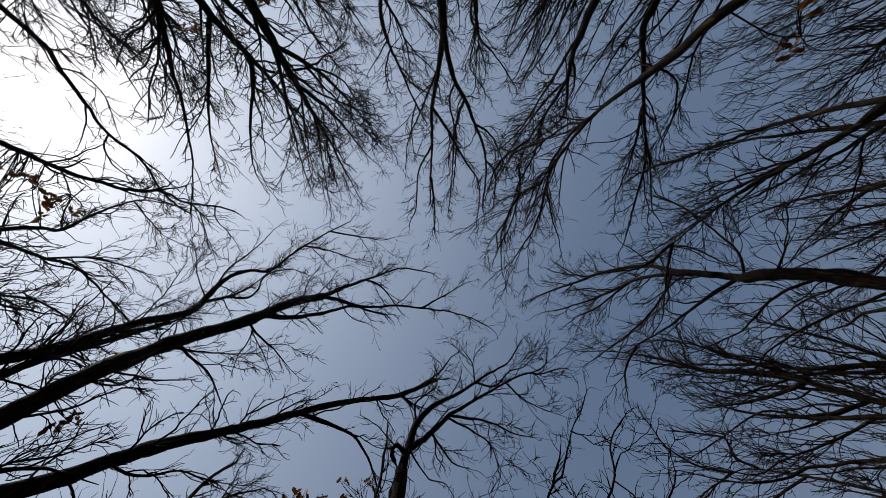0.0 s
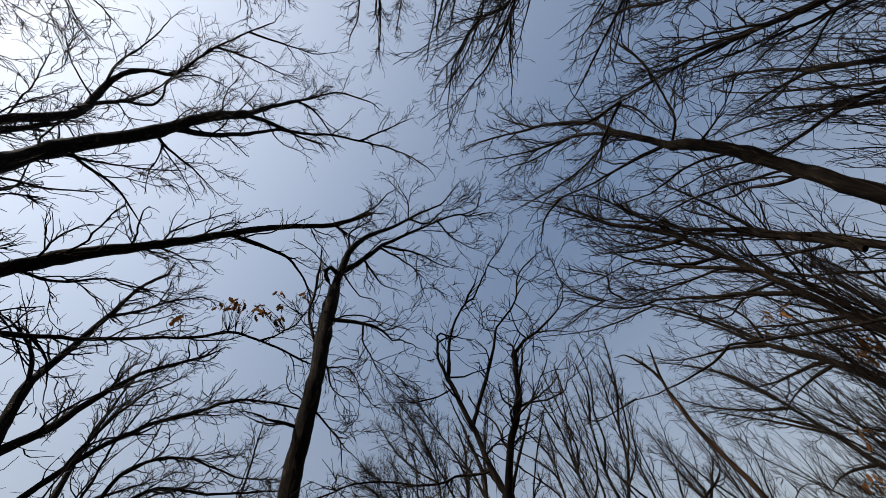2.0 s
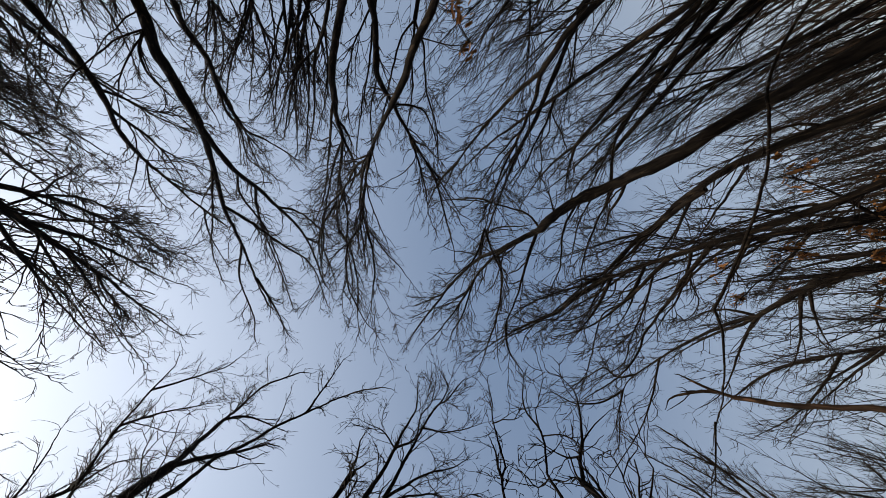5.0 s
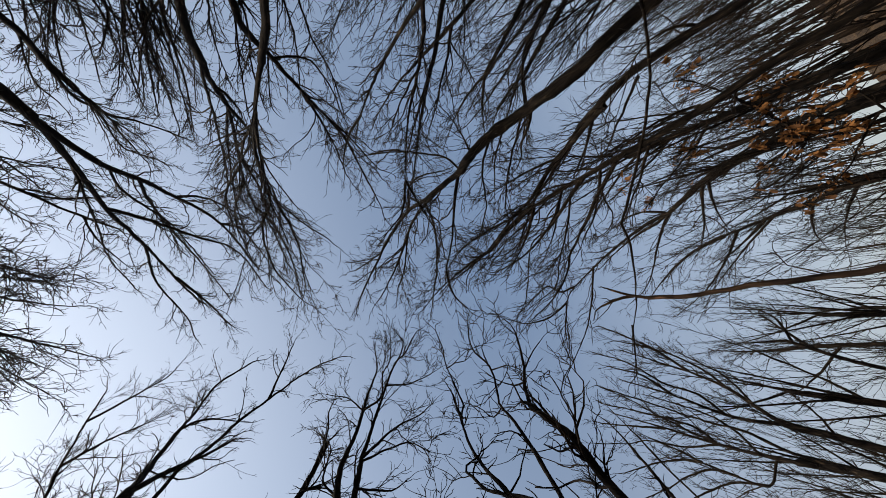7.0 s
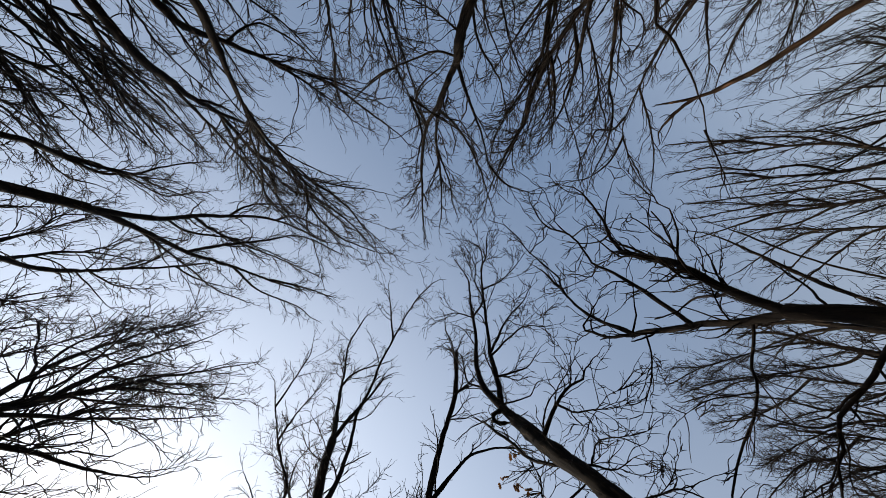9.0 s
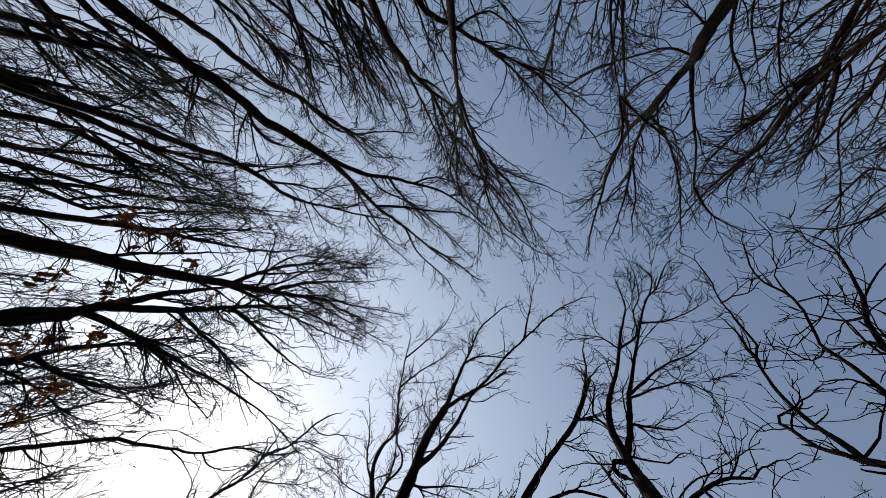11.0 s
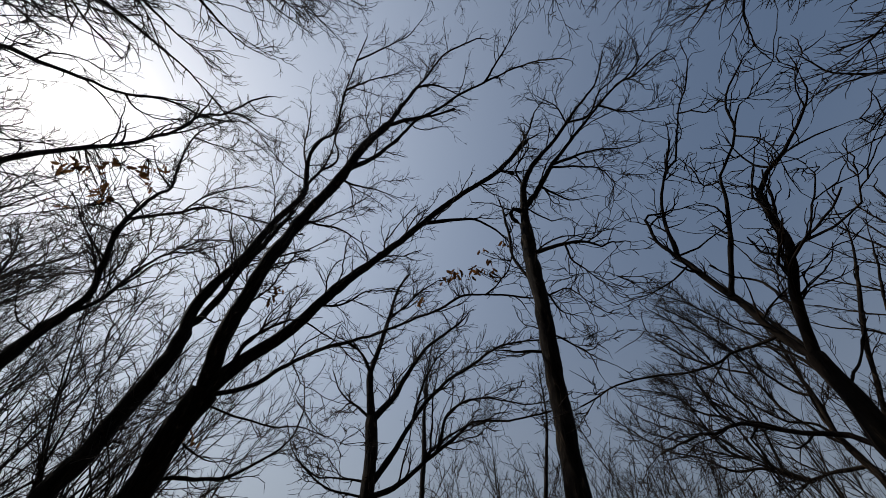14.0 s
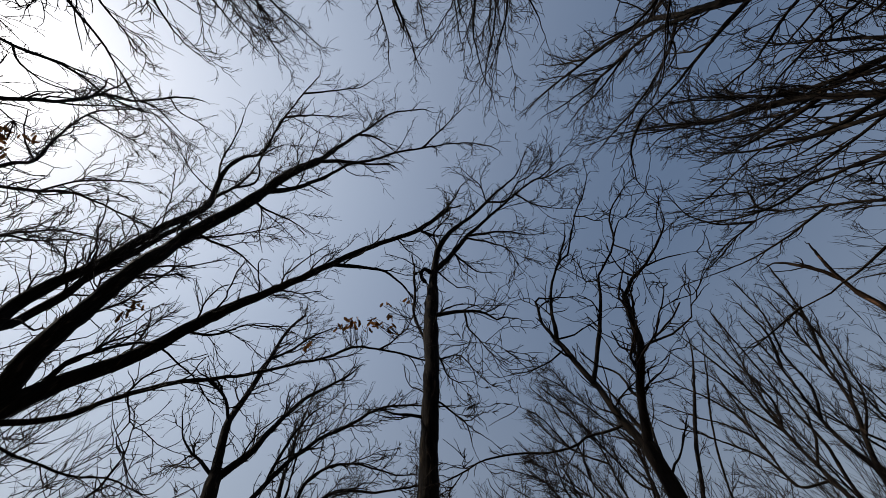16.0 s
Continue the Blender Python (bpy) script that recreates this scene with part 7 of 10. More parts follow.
t.limb(0.033, 0.016, (1.01, -3.16, 10.04), (0.91, -3.09, 10.40), (0.76, -3.05, 10.78), (0.72, -2.93, 11.15), (0.68, -2.81, 11.50), (0.77, -2.59, 11.85), (0.79, -2.42, 12.20))
t.limb(0.036, 0.015, (1.56, -2.44, 10.49), (1.49, -2.30, 10.68), (1.36, -2.24, 10.89), (1.35, -2.02, 11.05), (1.34, -1.81, 11.21), (1.38, -1.45, 11.36), (1.47, -1.15, 11.45), (1.57, -0.87, 11.53), (1.79, -0.58, 11.52), (1.94, -0.30, 11.56))
t.limb(0.012, 0.006, (1.37, -3.97, 5.79), (1.52, -3.93, 5.73), (1.73, -3.86, 5.66), (1.83, -3.84, 5.60), (1.92, -3.82, 5.55), (1.94, -3.83, 5.48), (2.00, -3.83, 5.42))
t.leaves((1.56, -4.05, 5.08), 9, 0.12, 1.20)
t.leaves((1.64, -3.99, 5.19), 9, 0.12, 1.20)
t.leaves((1.71, -3.94, 5.27), 9, 0.12, 1.20)
t.leaves((1.98, -3.77, 5.61), 7, 0.08, 1.20)
t.done()
t = Tree("bare_tree", "tall slender bare tree with fine upswept twigs", 38, 1.08, 1.12, 0.3)
t.trunk(0.056, 0.063, (-0.99, -6.48, -0.15), (-0.42, -6.28, 2.12), (0.21, -6.05, 4.65), (0.71, -5.88, 6.65), (0.76, -5.85, 6.84), (0.75, -5.89, 6.93), (0.80, -5.88, 7.10), (0.86, -5.88, 7.27), (0.97, -5.88, 7.44), (1.05, -5.81, 7.67), (1.13, -5.75, 7.90), (1.23, -5.52, 8.27), (1.30, -5.46, 8.46), (1.36, -5.42, 8.64), (1.42, -5.48, 8.74), (1.49, -5.48, 8.87))
t.limb(0.057, 0.017, (1.49, -5.48, 8.87), (1.63, -5.45, 9.05), (1.77, -5.48, 9.21), (1.96, -5.41, 9.40), (2.14, -5.33, 9.58), (2.39, -5.18, 9.81), (2.60, -5.05, 9.99), (2.82, -4.90, 10.16), (3.08, -4.72, 10.34), (3.29, -4.59, 10.47), (3.49, -4.47, 10.60), (3.64, -4.43, 10.67), (3.84, -4.25, 10.74), (4.03, -4.08, 10.83), (4.26, -3.79, 10.88), (4.48, -3.55, 10.95))
t.limb(0.037, 0.018, (2.60, -5.05, 9.99), (2.77, -4.93, 10.21), (2.94, -4.82, 10.41), (3.10, -4.69, 10.62), (3.25, -4.56, 10.84), (3.40, -4.43, 11.06), (3.55, -4.26, 11.28), (3.69, -4.09, 11.50), (3.82, -3.90, 11.73), (3.95, -3.72, 11.96))
t.limb(0.041, 0.018, (3.29, -4.59, 10.47), (3.45, -4.48, 10.61), (3.61, -4.42, 10.72), (3.77, -4.23, 10.87), (3.94, -4.04, 11.02), (4.10, -3.73, 11.20), (4.26, -3.47, 11.35), (4.42, -3.19, 11.49), (4.57, -2.88, 11.61), (4.75, -2.59, 11.74))
t.limb(0.028, 0.016, (1.96, -5.41, 9.40), (2.22, -5.45, 9.42), (2.52, -5.57, 9.37), (2.74, -5.54, 9.45), (2.95, -5.51, 9.52), (3.12, -5.33, 9.71), (3.24, -5.21, 9.85), (3.39, -5.09, 9.99), (3.45, -4.97, 10.15), (3.56, -4.85, 10.29))
t.done()
t = Tree("bare_tree", "tall straight bare tree forking into two long limbs", 39, 0.85, 1.0, 0.3)
t.trunk(0.092, 0.104, (-4.09, -7.07, -0.15), (-3.81, -6.64, 2.32), (-3.53, -6.20, 4.87), (-3.26, -5.78, 7.25), (-3.24, -5.73, 7.44), (-3.25, -5.68, 7.50), (-3.21, -5.62, 7.65), (-3.18, -5.56, 7.81), (-3.09, -5.51, 7.99), (-3.03, -5.43, 8.19), (-2.98, -5.37, 8.38), (-2.93, -5.25, 8.60), (-2.90, -5.20, 8.80), (-2.88, -5.14, 9.01), (-2.92, -5.13, 9.16), (-2.89, -5.10, 9.38), (-2.86, -5.07, 9.62), (-2.80, -5.10, 9.86), (-2.73, -5.04, 10.16), (-2.63, -4.97, 10.47), (-2.49, -4.85, 10.88), (-2.39, -4.74, 11.22))
t.limb(0.086, 0.039, (-2.39, -4.74, 11.22), (-2.35, -4.65, 11.73), (-2.34, -4.60, 12.17), (-2.30, -4.46, 12.73), (-2.24, -4.30, 13.30), (-2.20, -4.05, 13.96), (-2.10, -3.82, 14.63), (-2.00, -3.61, 15.28), (-1.83, -3.42, 16.04), (-1.65, -3.16, 16.78), (-1.50, -2.89, 17.53), (-1.30, -2.55, 18.32), (-1.12, -2.23, 19.06), (-0.95, -1.92, 19.79), (-0.78, -1.62, 20.50), (-0.60, -1.31, 21.22))
t.limb(0.080, 0.039, (-2.39, -4.73, 11.34), (-2.28, -4.68, 11.61), (-2.22, -4.63, 11.87), (-2.10, -4.59, 12.16), (-2.00, -4.53, 12.44), (-1.81, -4.44, 12.73), (-1.67, -4.42, 13.03), (-1.52, -4.39, 13.34), (-1.44, -4.46, 13.60), (-1.23, -4.45, 13.99), (-1.06, -4.44, 14.37), (-0.80, -4.42, 14.81), (-0.49, -4.32, 15.39), (-0.18, -4.22, 15.93), (0.28, -4.14, 16.59), (0.66, -3.80, 17.31), (1.04, -3.47, 18.04), (1.40, -2.80, 18.91), (1.77, -2.28, 19.70))
t.limb(0.058, 0.027, (-2.10, -3.82, 14.63), (-1.84, -3.80, 15.07), (-1.64, -3.82, 15.48), (-1.32, -3.78, 15.96), (-1.03, -3.72, 16.43), (-0.67, -3.62, 16.91), (-0.27, -3.50, 17.43), (0.14, -3.37, 17.95), (0.69, -3.37, 18.46), (1.08, -3.06, 19.05), (1.47, -2.73, 19.64), (1.73, -2.05, 20.32), (2.05, -1.56, 20.96))
t.limb(0.051, 0.027, (-1.23, -4.45, 13.99), (-1.22, -4.31, 14.75), (-1.29, -4.31, 15.44), (-1.13, -4.05, 16.27), (-0.99, -3.78, 17.10), (-0.64, -3.29, 18.07), (-0.37, -2.87, 19.00), (-0.12, -2.43, 19.93), (0.19, -1.92, 20.91), (0.46, -1.45, 21.87))
t.limb(0.047, 0.024, (-0.49, -4.32, 15.39), (-0.24, -4.38, 15.64), (-0.01, -4.52, 15.85), (0.30, -4.47, 16.16), (0.61, -4.41, 16.44), (0.99, -4.15, 16.79), (1.34, -4.00, 17.10))
t.limb(0.035, 0.020, (-2.30, -4.46, 12.73), (-2.31, -4.22, 13.32), (-2.34, -4.01, 13.87), (-2.40, -3.74, 14.49), (-2.43, -3.47, 15.08), (-2.54, -3.13, 15.72), (-2.53, -2.84, 16.38), (-2.53, -2.55, 17.03), (-2.41, -2.29, 17.73), (-2.34, -2.01, 18.41))
t.limb(0.050, 0.026, (-1.65, -3.16, 16.78), (-1.69, -2.84, 17.53), (-1.85, -2.60, 18.35), (-1.78, -2.19, 19.05), (-1.70, -1.77, 19.76), (-1.30, -1.09, 20.42), (-1.18, -0.71, 20.98), (-1.06, -0.32, 21.55), (-1.12, -0.18, 21.96), (-1.08, 0.11, 22.45))
t.limb(0.057, 0.027, (-1.12, -2.23, 19.06), (-0.80, -1.81, 19.67), (-0.41, -1.33, 20.31), (-0.16, -0.98, 20.86), (0.08, -0.60, 21.42), (0.21, -0.37, 21.87), (0.39, -0.07, 22.39))
t.limb(0.039, 0.024, (-1.67, -4.42, 13.03), (-1.67, -4.37, 13.58), (-1.81, -4.38, 14.02), (-1.65, -4.26, 14.68), (-1.52, -4.14, 15.33), (-1.12, -4.05, 16.12), (-0.84, -3.73, 16.98), (-0.56, -3.42, 17.82), (-0.27, -2.84, 18.86), (0.03, -2.40, 19.80))
t.limb(0.046, 0.026, (0.66, -3.80, 17.31), (0.89, -3.75, 17.61), (1.13, -3.85, 17.88), (1.38, -3.66, 18.20), (1.60, -3.48, 18.54), (1.83, -3.02, 18.93), (2.06, -2.70, 19.28))
t.limb(0.034, 0.024, (-2.90, -5.22, 8.76), (-2.95, -5.11, 8.89), (-3.05, -4.97, 9.03), (-3.07, -4.90, 9.16), (-3.09, -4.83, 9.27), (-3.05, -4.81, 9.35), (-3.03, -4.77, 9.45))
t.limb(0.035, 0.020, (-3.15, -5.56, 7.84), (-3.20, -5.52, 7.81), (-3.26, -5.48, 7.80), (-3.27, -5.46, 7.78), (-3.31, -5.44, 7.75), (-3.31, -5.44, 7.74), (-3.33, -5.43, 7.72))
t.done()
t = Tree("bare_tree", "tall bare tree with one long curving limb", 40, 0.85, 1.0, 0.3)
t.trunk(0.069, 0.062, (-6.01, -5.26, -0.15), (-5.42, -5.08, 2.87), (-4.76, -4.89, 6.20), (-4.24, -4.74, 8.91), (-4.18, -4.73, 9.18), (-4.23, -4.85, 9.31), (-4.19, -4.83, 9.56), (-4.17, -4.82, 9.80), (-4.10, -4.69, 10.12), (-4.06, -4.64, 10.36), (-4.04, -4.60, 10.59), (-4.03, -4.57, 10.79), (-4.02, -4.54, 11.00))
t.limb(0.057, 0.028, (-4.02, -4.54, 11.00), (-4.03, -4.52, 11.23), (-4.08, -4.49, 11.44), (-4.07, -4.45, 11.68), (-4.06, -4.41, 11.93), (-3.95, -4.32, 12.21), (-3.92, -4.30, 12.46), (-3.89, -4.29, 12.71), (-3.94, -4.35, 12.93), (-3.86, -4.34, 13.23), (-3.81, -4.33, 13.52), (-3.70, -4.33, 13.86), (-3.51, -4.23, 14.22), (-3.34, -4.16, 14.56), (-2.97, -3.94, 15.00), (-2.76, -3.85, 15.34), (-2.56, -3.75, 15.67), (-2.42, -3.73, 15.93), (-2.26, -3.68, 16.21))
t.limb(0.030, 0.013, (-4.06, -4.63, 10.41), (-3.99, -4.68, 10.57), (-3.92, -4.76, 10.71), (-3.82, -4.80, 10.88), (-3.71, -4.85, 11.04), (-3.58, -4.84, 11.24), (-3.45, -4.90, 11.38), (-3.33, -4.96, 11.53), (-3.17, -5.09, 11.61), (-3.06, -5.13, 11.76), (-2.95, -5.17, 11.90), (-2.86, -5.10, 12.05), (-2.76, -5.10, 12.20))
t.limb(0.042, 0.014, (-4.02, -4.55, 10.96), (-3.99, -4.57, 11.21), (-3.99, -4.63, 11.40), (-3.92, -4.64, 11.67), (-3.83, -4.64, 11.94), (-3.64, -4.64, 12.27), (-3.55, -4.60, 12.56), (-3.44, -4.56, 12.85), (-3.35, -4.45, 13.15), (-3.29, -4.41, 13.41), (-3.25, -4.35, 13.67), (-3.24, -4.34, 13.89), (-3.22, -4.30, 14.12))
t.limb(0.025, 0.013, (-3.91, -4.31, 12.74), (-3.96, -4.19, 12.88), (-4.03, -4.09, 13.04), (-4.08, -3.96, 13.20), (-4.14, -3.83, 13.35), (-4.17, -3.68, 13.52), (-4.23, -3.56, 13.67))
t.limb(0.026, 0.015, (-3.50, -4.58, 12.68), (-3.45, -4.62, 12.85), (-3.49, -4.65, 13.01), (-3.36, -4.67, 13.19), (-3.20, -4.68, 13.40), (-2.83, -4.68, 13.67), (-2.58, -4.68, 13.90))
t.limb(0.026, 0.015, (-3.86, -4.34, 13.23), (-3.89, -4.18, 13.51), (-3.92, -3.97, 13.80), (-3.89, -3.86, 14.07), (-3.86, -3.75, 14.33), (-3.77, -3.70, 14.57), (-3.70, -3.65, 14.83))
t.limb(0.031, 0.017, (-3.51, -4.23, 14.22), (-3.36, -4.23, 14.41), (-3.25, -4.20, 14.61), (-3.08, -4.22, 14.78), (-2.92, -4.24, 14.98), (-2.72, -4.32, 15.11), (-2.54, -4.38, 15.28))
t.limb(0.034, 0.019, (-2.76, -3.85, 15.34), (-2.72, -3.68, 15.50), (-2.71, -3.53, 15.66), (-2.65, -3.35, 15.82), (-2.58, -3.17, 15.97), (-2.46, -2.97, 16.11), (-2.35, -2.78, 16.27))
t.done()
t = Tree("bare_tree", "tall slender bare tree with fine upswept twigs", 41, 0.9, 1.0, 0.3)
t.trunk(0.058, 0.073, (-5.18, -7.75, -0.15), (-4.56, -7.56, 2.72), (-3.80, -7.32, 6.24), (-3.31, -7.19, 8.47), (-3.28, -7.17, 8.66), (-3.29, -7.25, 8.72), (-3.29, -7.25, 8.88), (-3.27, -7.26, 9.04), (-3.27, -7.25, 9.22), (-3.25, -7.23, 9.46), (-3.22, -7.20, 9.68), (-3.14, -7.14, 10.01), (-3.11, -7.11, 10.26), (-3.08, -7.08, 10.51), (-3.11, -7.10, 10.71), (-3.02, -7.07, 10.97), (-2.95, -7.06, 11.25), (-2.71, -7.02, 11.59), (-2.64, -7.00, 11.88), (-2.55, -6.99, 12.16), (-2.63, -7.03, 12.38), (-2.56, -7.00, 12.68), (-2.50, -6.97, 12.98), (-2.33, -6.90, 13.35), (-2.22, -6.84, 13.70))
t.limb(0.049, 0.021, (-2.22, -6.84, 13.70), (-2.11, -6.80, 14.00), (-2.09, -6.72, 14.34), (-1.91, -6.72, 14.62), (-1.72, -6.72, 14.90), (-1.43, -6.85, 15.11), (-1.12, -6.84, 15.38), (-0.81, -6.83, 15.63), (-0.39, -6.72, 15.91), (-0.02, -6.66, 16.17))
t.limb(0.044, 0.021, (-2.56, -7.00, 12.68), (-2.48, -6.91, 13.06), (-2.41, -6.75, 13.48), (-2.32, -6.72, 13.83), (-2.24, -6.68, 14.17), (-2.14, -6.87, 14.38), (-2.06, -6.78, 14.73), (-1.97, -6.71, 15.08), (-1.97, -6.34, 15.57), (-1.80, -6.24, 15.94), (-1.62, -6.15, 16.30), (-1.29, -6.23, 16.57), (-1.04, -6.22, 16.89))
t.limb(0.040, 0.021, (-2.22, -6.84, 13.70), (-2.07, -6.76, 14.06), (-1.86, -6.64, 14.46), (-1.79, -6.59, 14.79), (-1.70, -6.53, 15.13), (-1.78, -6.61, 15.37), (-1.70, -6.52, 15.68), (-1.62, -6.44, 16.01), (-1.44, -6.22, 16.37), (-1.29, -6.06, 16.73))
t.limb(0.026, 0.016, (-2.64, -7.00, 11.88), (-2.67, -6.86, 12.21), (-2.77, -6.66, 12.57), (-2.77, -6.57, 12.87), (-2.77, -6.48, 13.17), (-2.66, -6.50, 13.40), (-2.61, -6.46, 13.66))
t.done()
t = Tree("bare_tree", "tall slender bare tree with fine upswept twigs", 42, 0.96, 0.85, 0.3)
t.trunk(0.035, 0.038, (-1.62, -8.36, -0.15), (-1.92, -8.31, 2.60), (-2.36, -8.24, 6.65), (-2.52, -8.22, 8.10), (-2.54, -8.22, 8.30), (-2.56, -8.25, 8.38), (-2.57, -8.25, 8.55), (-2.58, -8.25, 8.71), (-2.57, -8.23, 8.91), (-2.57, -8.23, 9.09))
t.limb(0.038, 0.017, (-2.57, -8.23, 9.09), (-2.59, -8.28, 9.36), (-2.61, -8.34, 9.59), (-2.62, -8.38, 9.88), (-2.63, -8.41, 10.18), (-2.62, -8.45, 10.50), (-2.62, -8.41, 10.87), (-2.62, -8.38, 11.24), (-2.59, -8.25, 11.73), (-2.63, -8.15, 12.12), (-2.68, -8.05, 12.51), (-2.79, -7.90, 12.88), (-2.87, -7.82, 13.19), (-2.96, -7.73, 13.50), (-3.05, -7.70, 13.73), (-3.14, -7.63, 14.00))
t.limb(0.026, 0.017, (-2.57, -8.23, 9.09), (-2.51, -8.28, 9.32), (-2.41, -8.37, 9.53), (-2.37, -8.40, 9.78), (-2.33, -8.43, 10.03), (-2.39, -8.40, 10.31), (-2.36, -8.41, 10.57), (-2.32, -8.43, 10.84), (-2.25, -8.50, 11.07), (-2.17, -8.51, 11.38), (-2.10, -8.51, 11.69), (-2.04, -8.50, 12.04), (-1.93, -8.43, 12.43), (-1.83, -8.37, 12.81), (-1.67, -8.23, 13.26), (-1.54, -8.12, 13.68))
t.limb(0.024, 0.013, (-2.57, -8.25, 8.55), (-2.53, -8.32, 8.69), (-2.47, -8.43, 8.80), (-2.45, -8.47, 8.99), (-2.42, -8.50, 9.19), (-2.41, -8.45, 9.48), (-2.41, -8.45, 9.71), (-2.41, -8.45, 9.94), (-2.42, -8.51, 10.12), (-2.43, -8.49, 10.37), (-2.44, -8.46, 10.62), (-2.47, -8.37, 10.92), (-2.48, -8.31, 11.20))
t.limb(0.030, 0.014, (-2.62, -8.38, 9.88), (-2.69, -8.33, 10.13), (-2.75, -8.29, 10.39), (-2.82, -8.24, 10.63), (-2.89, -8.20, 10.87), (-2.95, -8.16, 11.09), (-3.04, -8.11, 11.32), (-3.13, -8.06, 11.54), (-3.25, -7.99, 11.74), (-3.36, -7.92, 11.96))
t.leaves((-2.54, -8.25, 8.84), 9, 0.55, 1.15)
t.leaves((-2.58, -8.25, 9.23), 9, 0.55, 1.15)
t.leaves((-2.44, -8.19, 8.40), 9, 0.55, 1.15)
t.done()
t = Tree("bare_tree", "tall slender bare tree with fine upswept twigs", 43, 0.96, 0.85, 0.3)
t.trunk(0.035, 0.040, (-2.19, -8.39, -0.15), (-2.07, -8.21, 2.59), (-1.89, -7.93, 6.59), (-1.83, -7.85, 8.06), (-1.82, -7.84, 8.32), (-1.84, -7.89, 8.44), (-1.85, -7.89, 8.65), (-1.85, -7.90, 8.86), (-1.86, -7.88, 9.10), (-1.86, -7.87, 9.32))
t.limb(0.040, 0.018, (-1.86, -7.87, 9.32), (-1.79, -7.86, 9.55), (-1.73, -7.83, 9.78), (-1.66, -7.82, 10.02), (-1.60, -7.82, 10.26), (-1.53, -7.86, 10.47), (-1.46, -7.85, 10.76), (-1.39, -7.83, 11.06), (-1.28, -7.79, 11.42), (-1.22, -7.73, 11.79), (-1.17, -7.67, 12.16), (-1.17, -7.63, 12.53), (-1.12, -7.49, 12.96), (-1.08, -7.35, 13.38), (-0.99, -7.08, 13.86), (-0.93, -6.88, 14.32))
t.limb(0.025, 0.014, (-1.85, -7.89, 8.65), (-1.77, -7.92, 8.85), (-1.66, -7.96, 9.04), (-1.62, -7.96, 9.26), (-1.57, -7.96, 9.48), (-1.56, -7.93, 9.71), (-1.56, -7.91, 9.96), (-1.56, -7.88, 10.20), (-1.57, -7.87, 10.43), (-1.60, -7.81, 10.71), (-1.63, -7.76, 10.98), (-1.69, -7.65, 11.30), (-1.74, -7.57, 11.60))
t.limb(0.031, 0.015, (-1.66, -7.82, 10.02), (-1.71, -7.78, 10.30), (-1.73, -7.75, 10.58), (-1.80, -7.69, 10.86), (-1.86, -7.63, 11.15), (-1.97, -7.54, 11.45), (-2.06, -7.47, 11.72), (-2.16, -7.41, 12.00), (-2.26, -7.36, 12.26), (-2.36, -7.30, 12.53))
t.limb(0.035, 0.017, (-1.46, -7.85, 10.76), (-1.35, -7.87, 11.03), (-1.25, -7.94, 11.26), (-1.13, -7.91, 11.57), (-1.02, -7.89, 11.87), (-0.89, -7.78, 12.24), (-0.76, -7.71, 12.58), (-0.64, -7.64, 12.91), (-0.51, -7.56, 13.24), (-0.39, -7.49, 13.57))
t.done()
t = Tree("bare_tree", "tall slender bare tree with fine upswept twigs", 44, 0.8, 0.85, 0.3)
t.trunk(0.051, 0.054, (-1.53, -9.21, -0.15), (-1.12, -8.81, 2.98), (-0.50, -8.23, 7.59), (-0.29, -8.01, 9.23), (-0.26, -7.98, 9.44), (-0.28, -7.95, 9.54), (-0.28, -7.90, 9.71), (-0.28, -7.85, 9.88), (-0.30, -7.78, 10.07), (-0.31, -7.72, 10.25))
t.limb(0.054, 0.019, (-0.31, -7.72, 10.25), (-0.33, -7.71, 10.51), (-0.33, -7.71, 10.74), (-0.36, -7.67, 11.04), (-0.38, -7.62, 11.33), (-0.41, -7.55, 11.67), (-0.44, -7.44, 12.02), (-0.47, -7.34, 12.38), (-0.50, -7.15, 12.82), (-0.53, -7.02, 13.19), (-0.55, -6.89, 13.56), (-0.57, -6.79, 13.91), (-0.59, -6.67, 14.27))
t.limb(0.034, 0.020, (-0.31, -7.72, 10.25), (-0.25, -7.70, 10.61), (-0.17, -7.70, 10.96), (-0.12, -7.64, 11.34), (-0.06, -7.58, 11.72), (-0.02, -7.47, 12.14), (0.02, -7.35, 12.52), (0.05, -7.24, 12.91), (0.07, -7.13, 13.27), (0.10, -6.95, 13.64), (0.12, -6.78, 14.01), (0.14, -6.52, 14.37), (0.17, -6.30, 14.73))
t.limb(0.031, 0.016, (-0.28, -7.90, 9.71), (-0.32, -7.86, 9.91), (-0.35, -7.83, 10.11), (-0.41, -7.77, 10.33), (-0.47, -7.72, 10.54), (-0.59, -7.63, 10.78), (-0.66, -7.57, 11.01), (-0.73, -7.51, 11.24), (-0.78, -7.50, 11.45), (-0.84, -7.41, 11.72), (-0.90, -7.32, 11.98), (-0.97, -7.16, 12.31), (-1.03, -7.04, 12.60))
t.limb(0.037, 0.017, (-0.36, -7.67, 11.04), (-0.29, -7.64, 11.37), (-0.24, -7.65, 11.68), (-0.17, -7.58, 12.04), (-0.10, -7.52, 12.40), (-0.00, -7.38, 12.81), (0.08, -7.29, 13.19))
t.done()
t = Tree("bare_tree", "tall slender bare tree with fine upswept twigs", 45, 0.8, 0.85, 0.3)
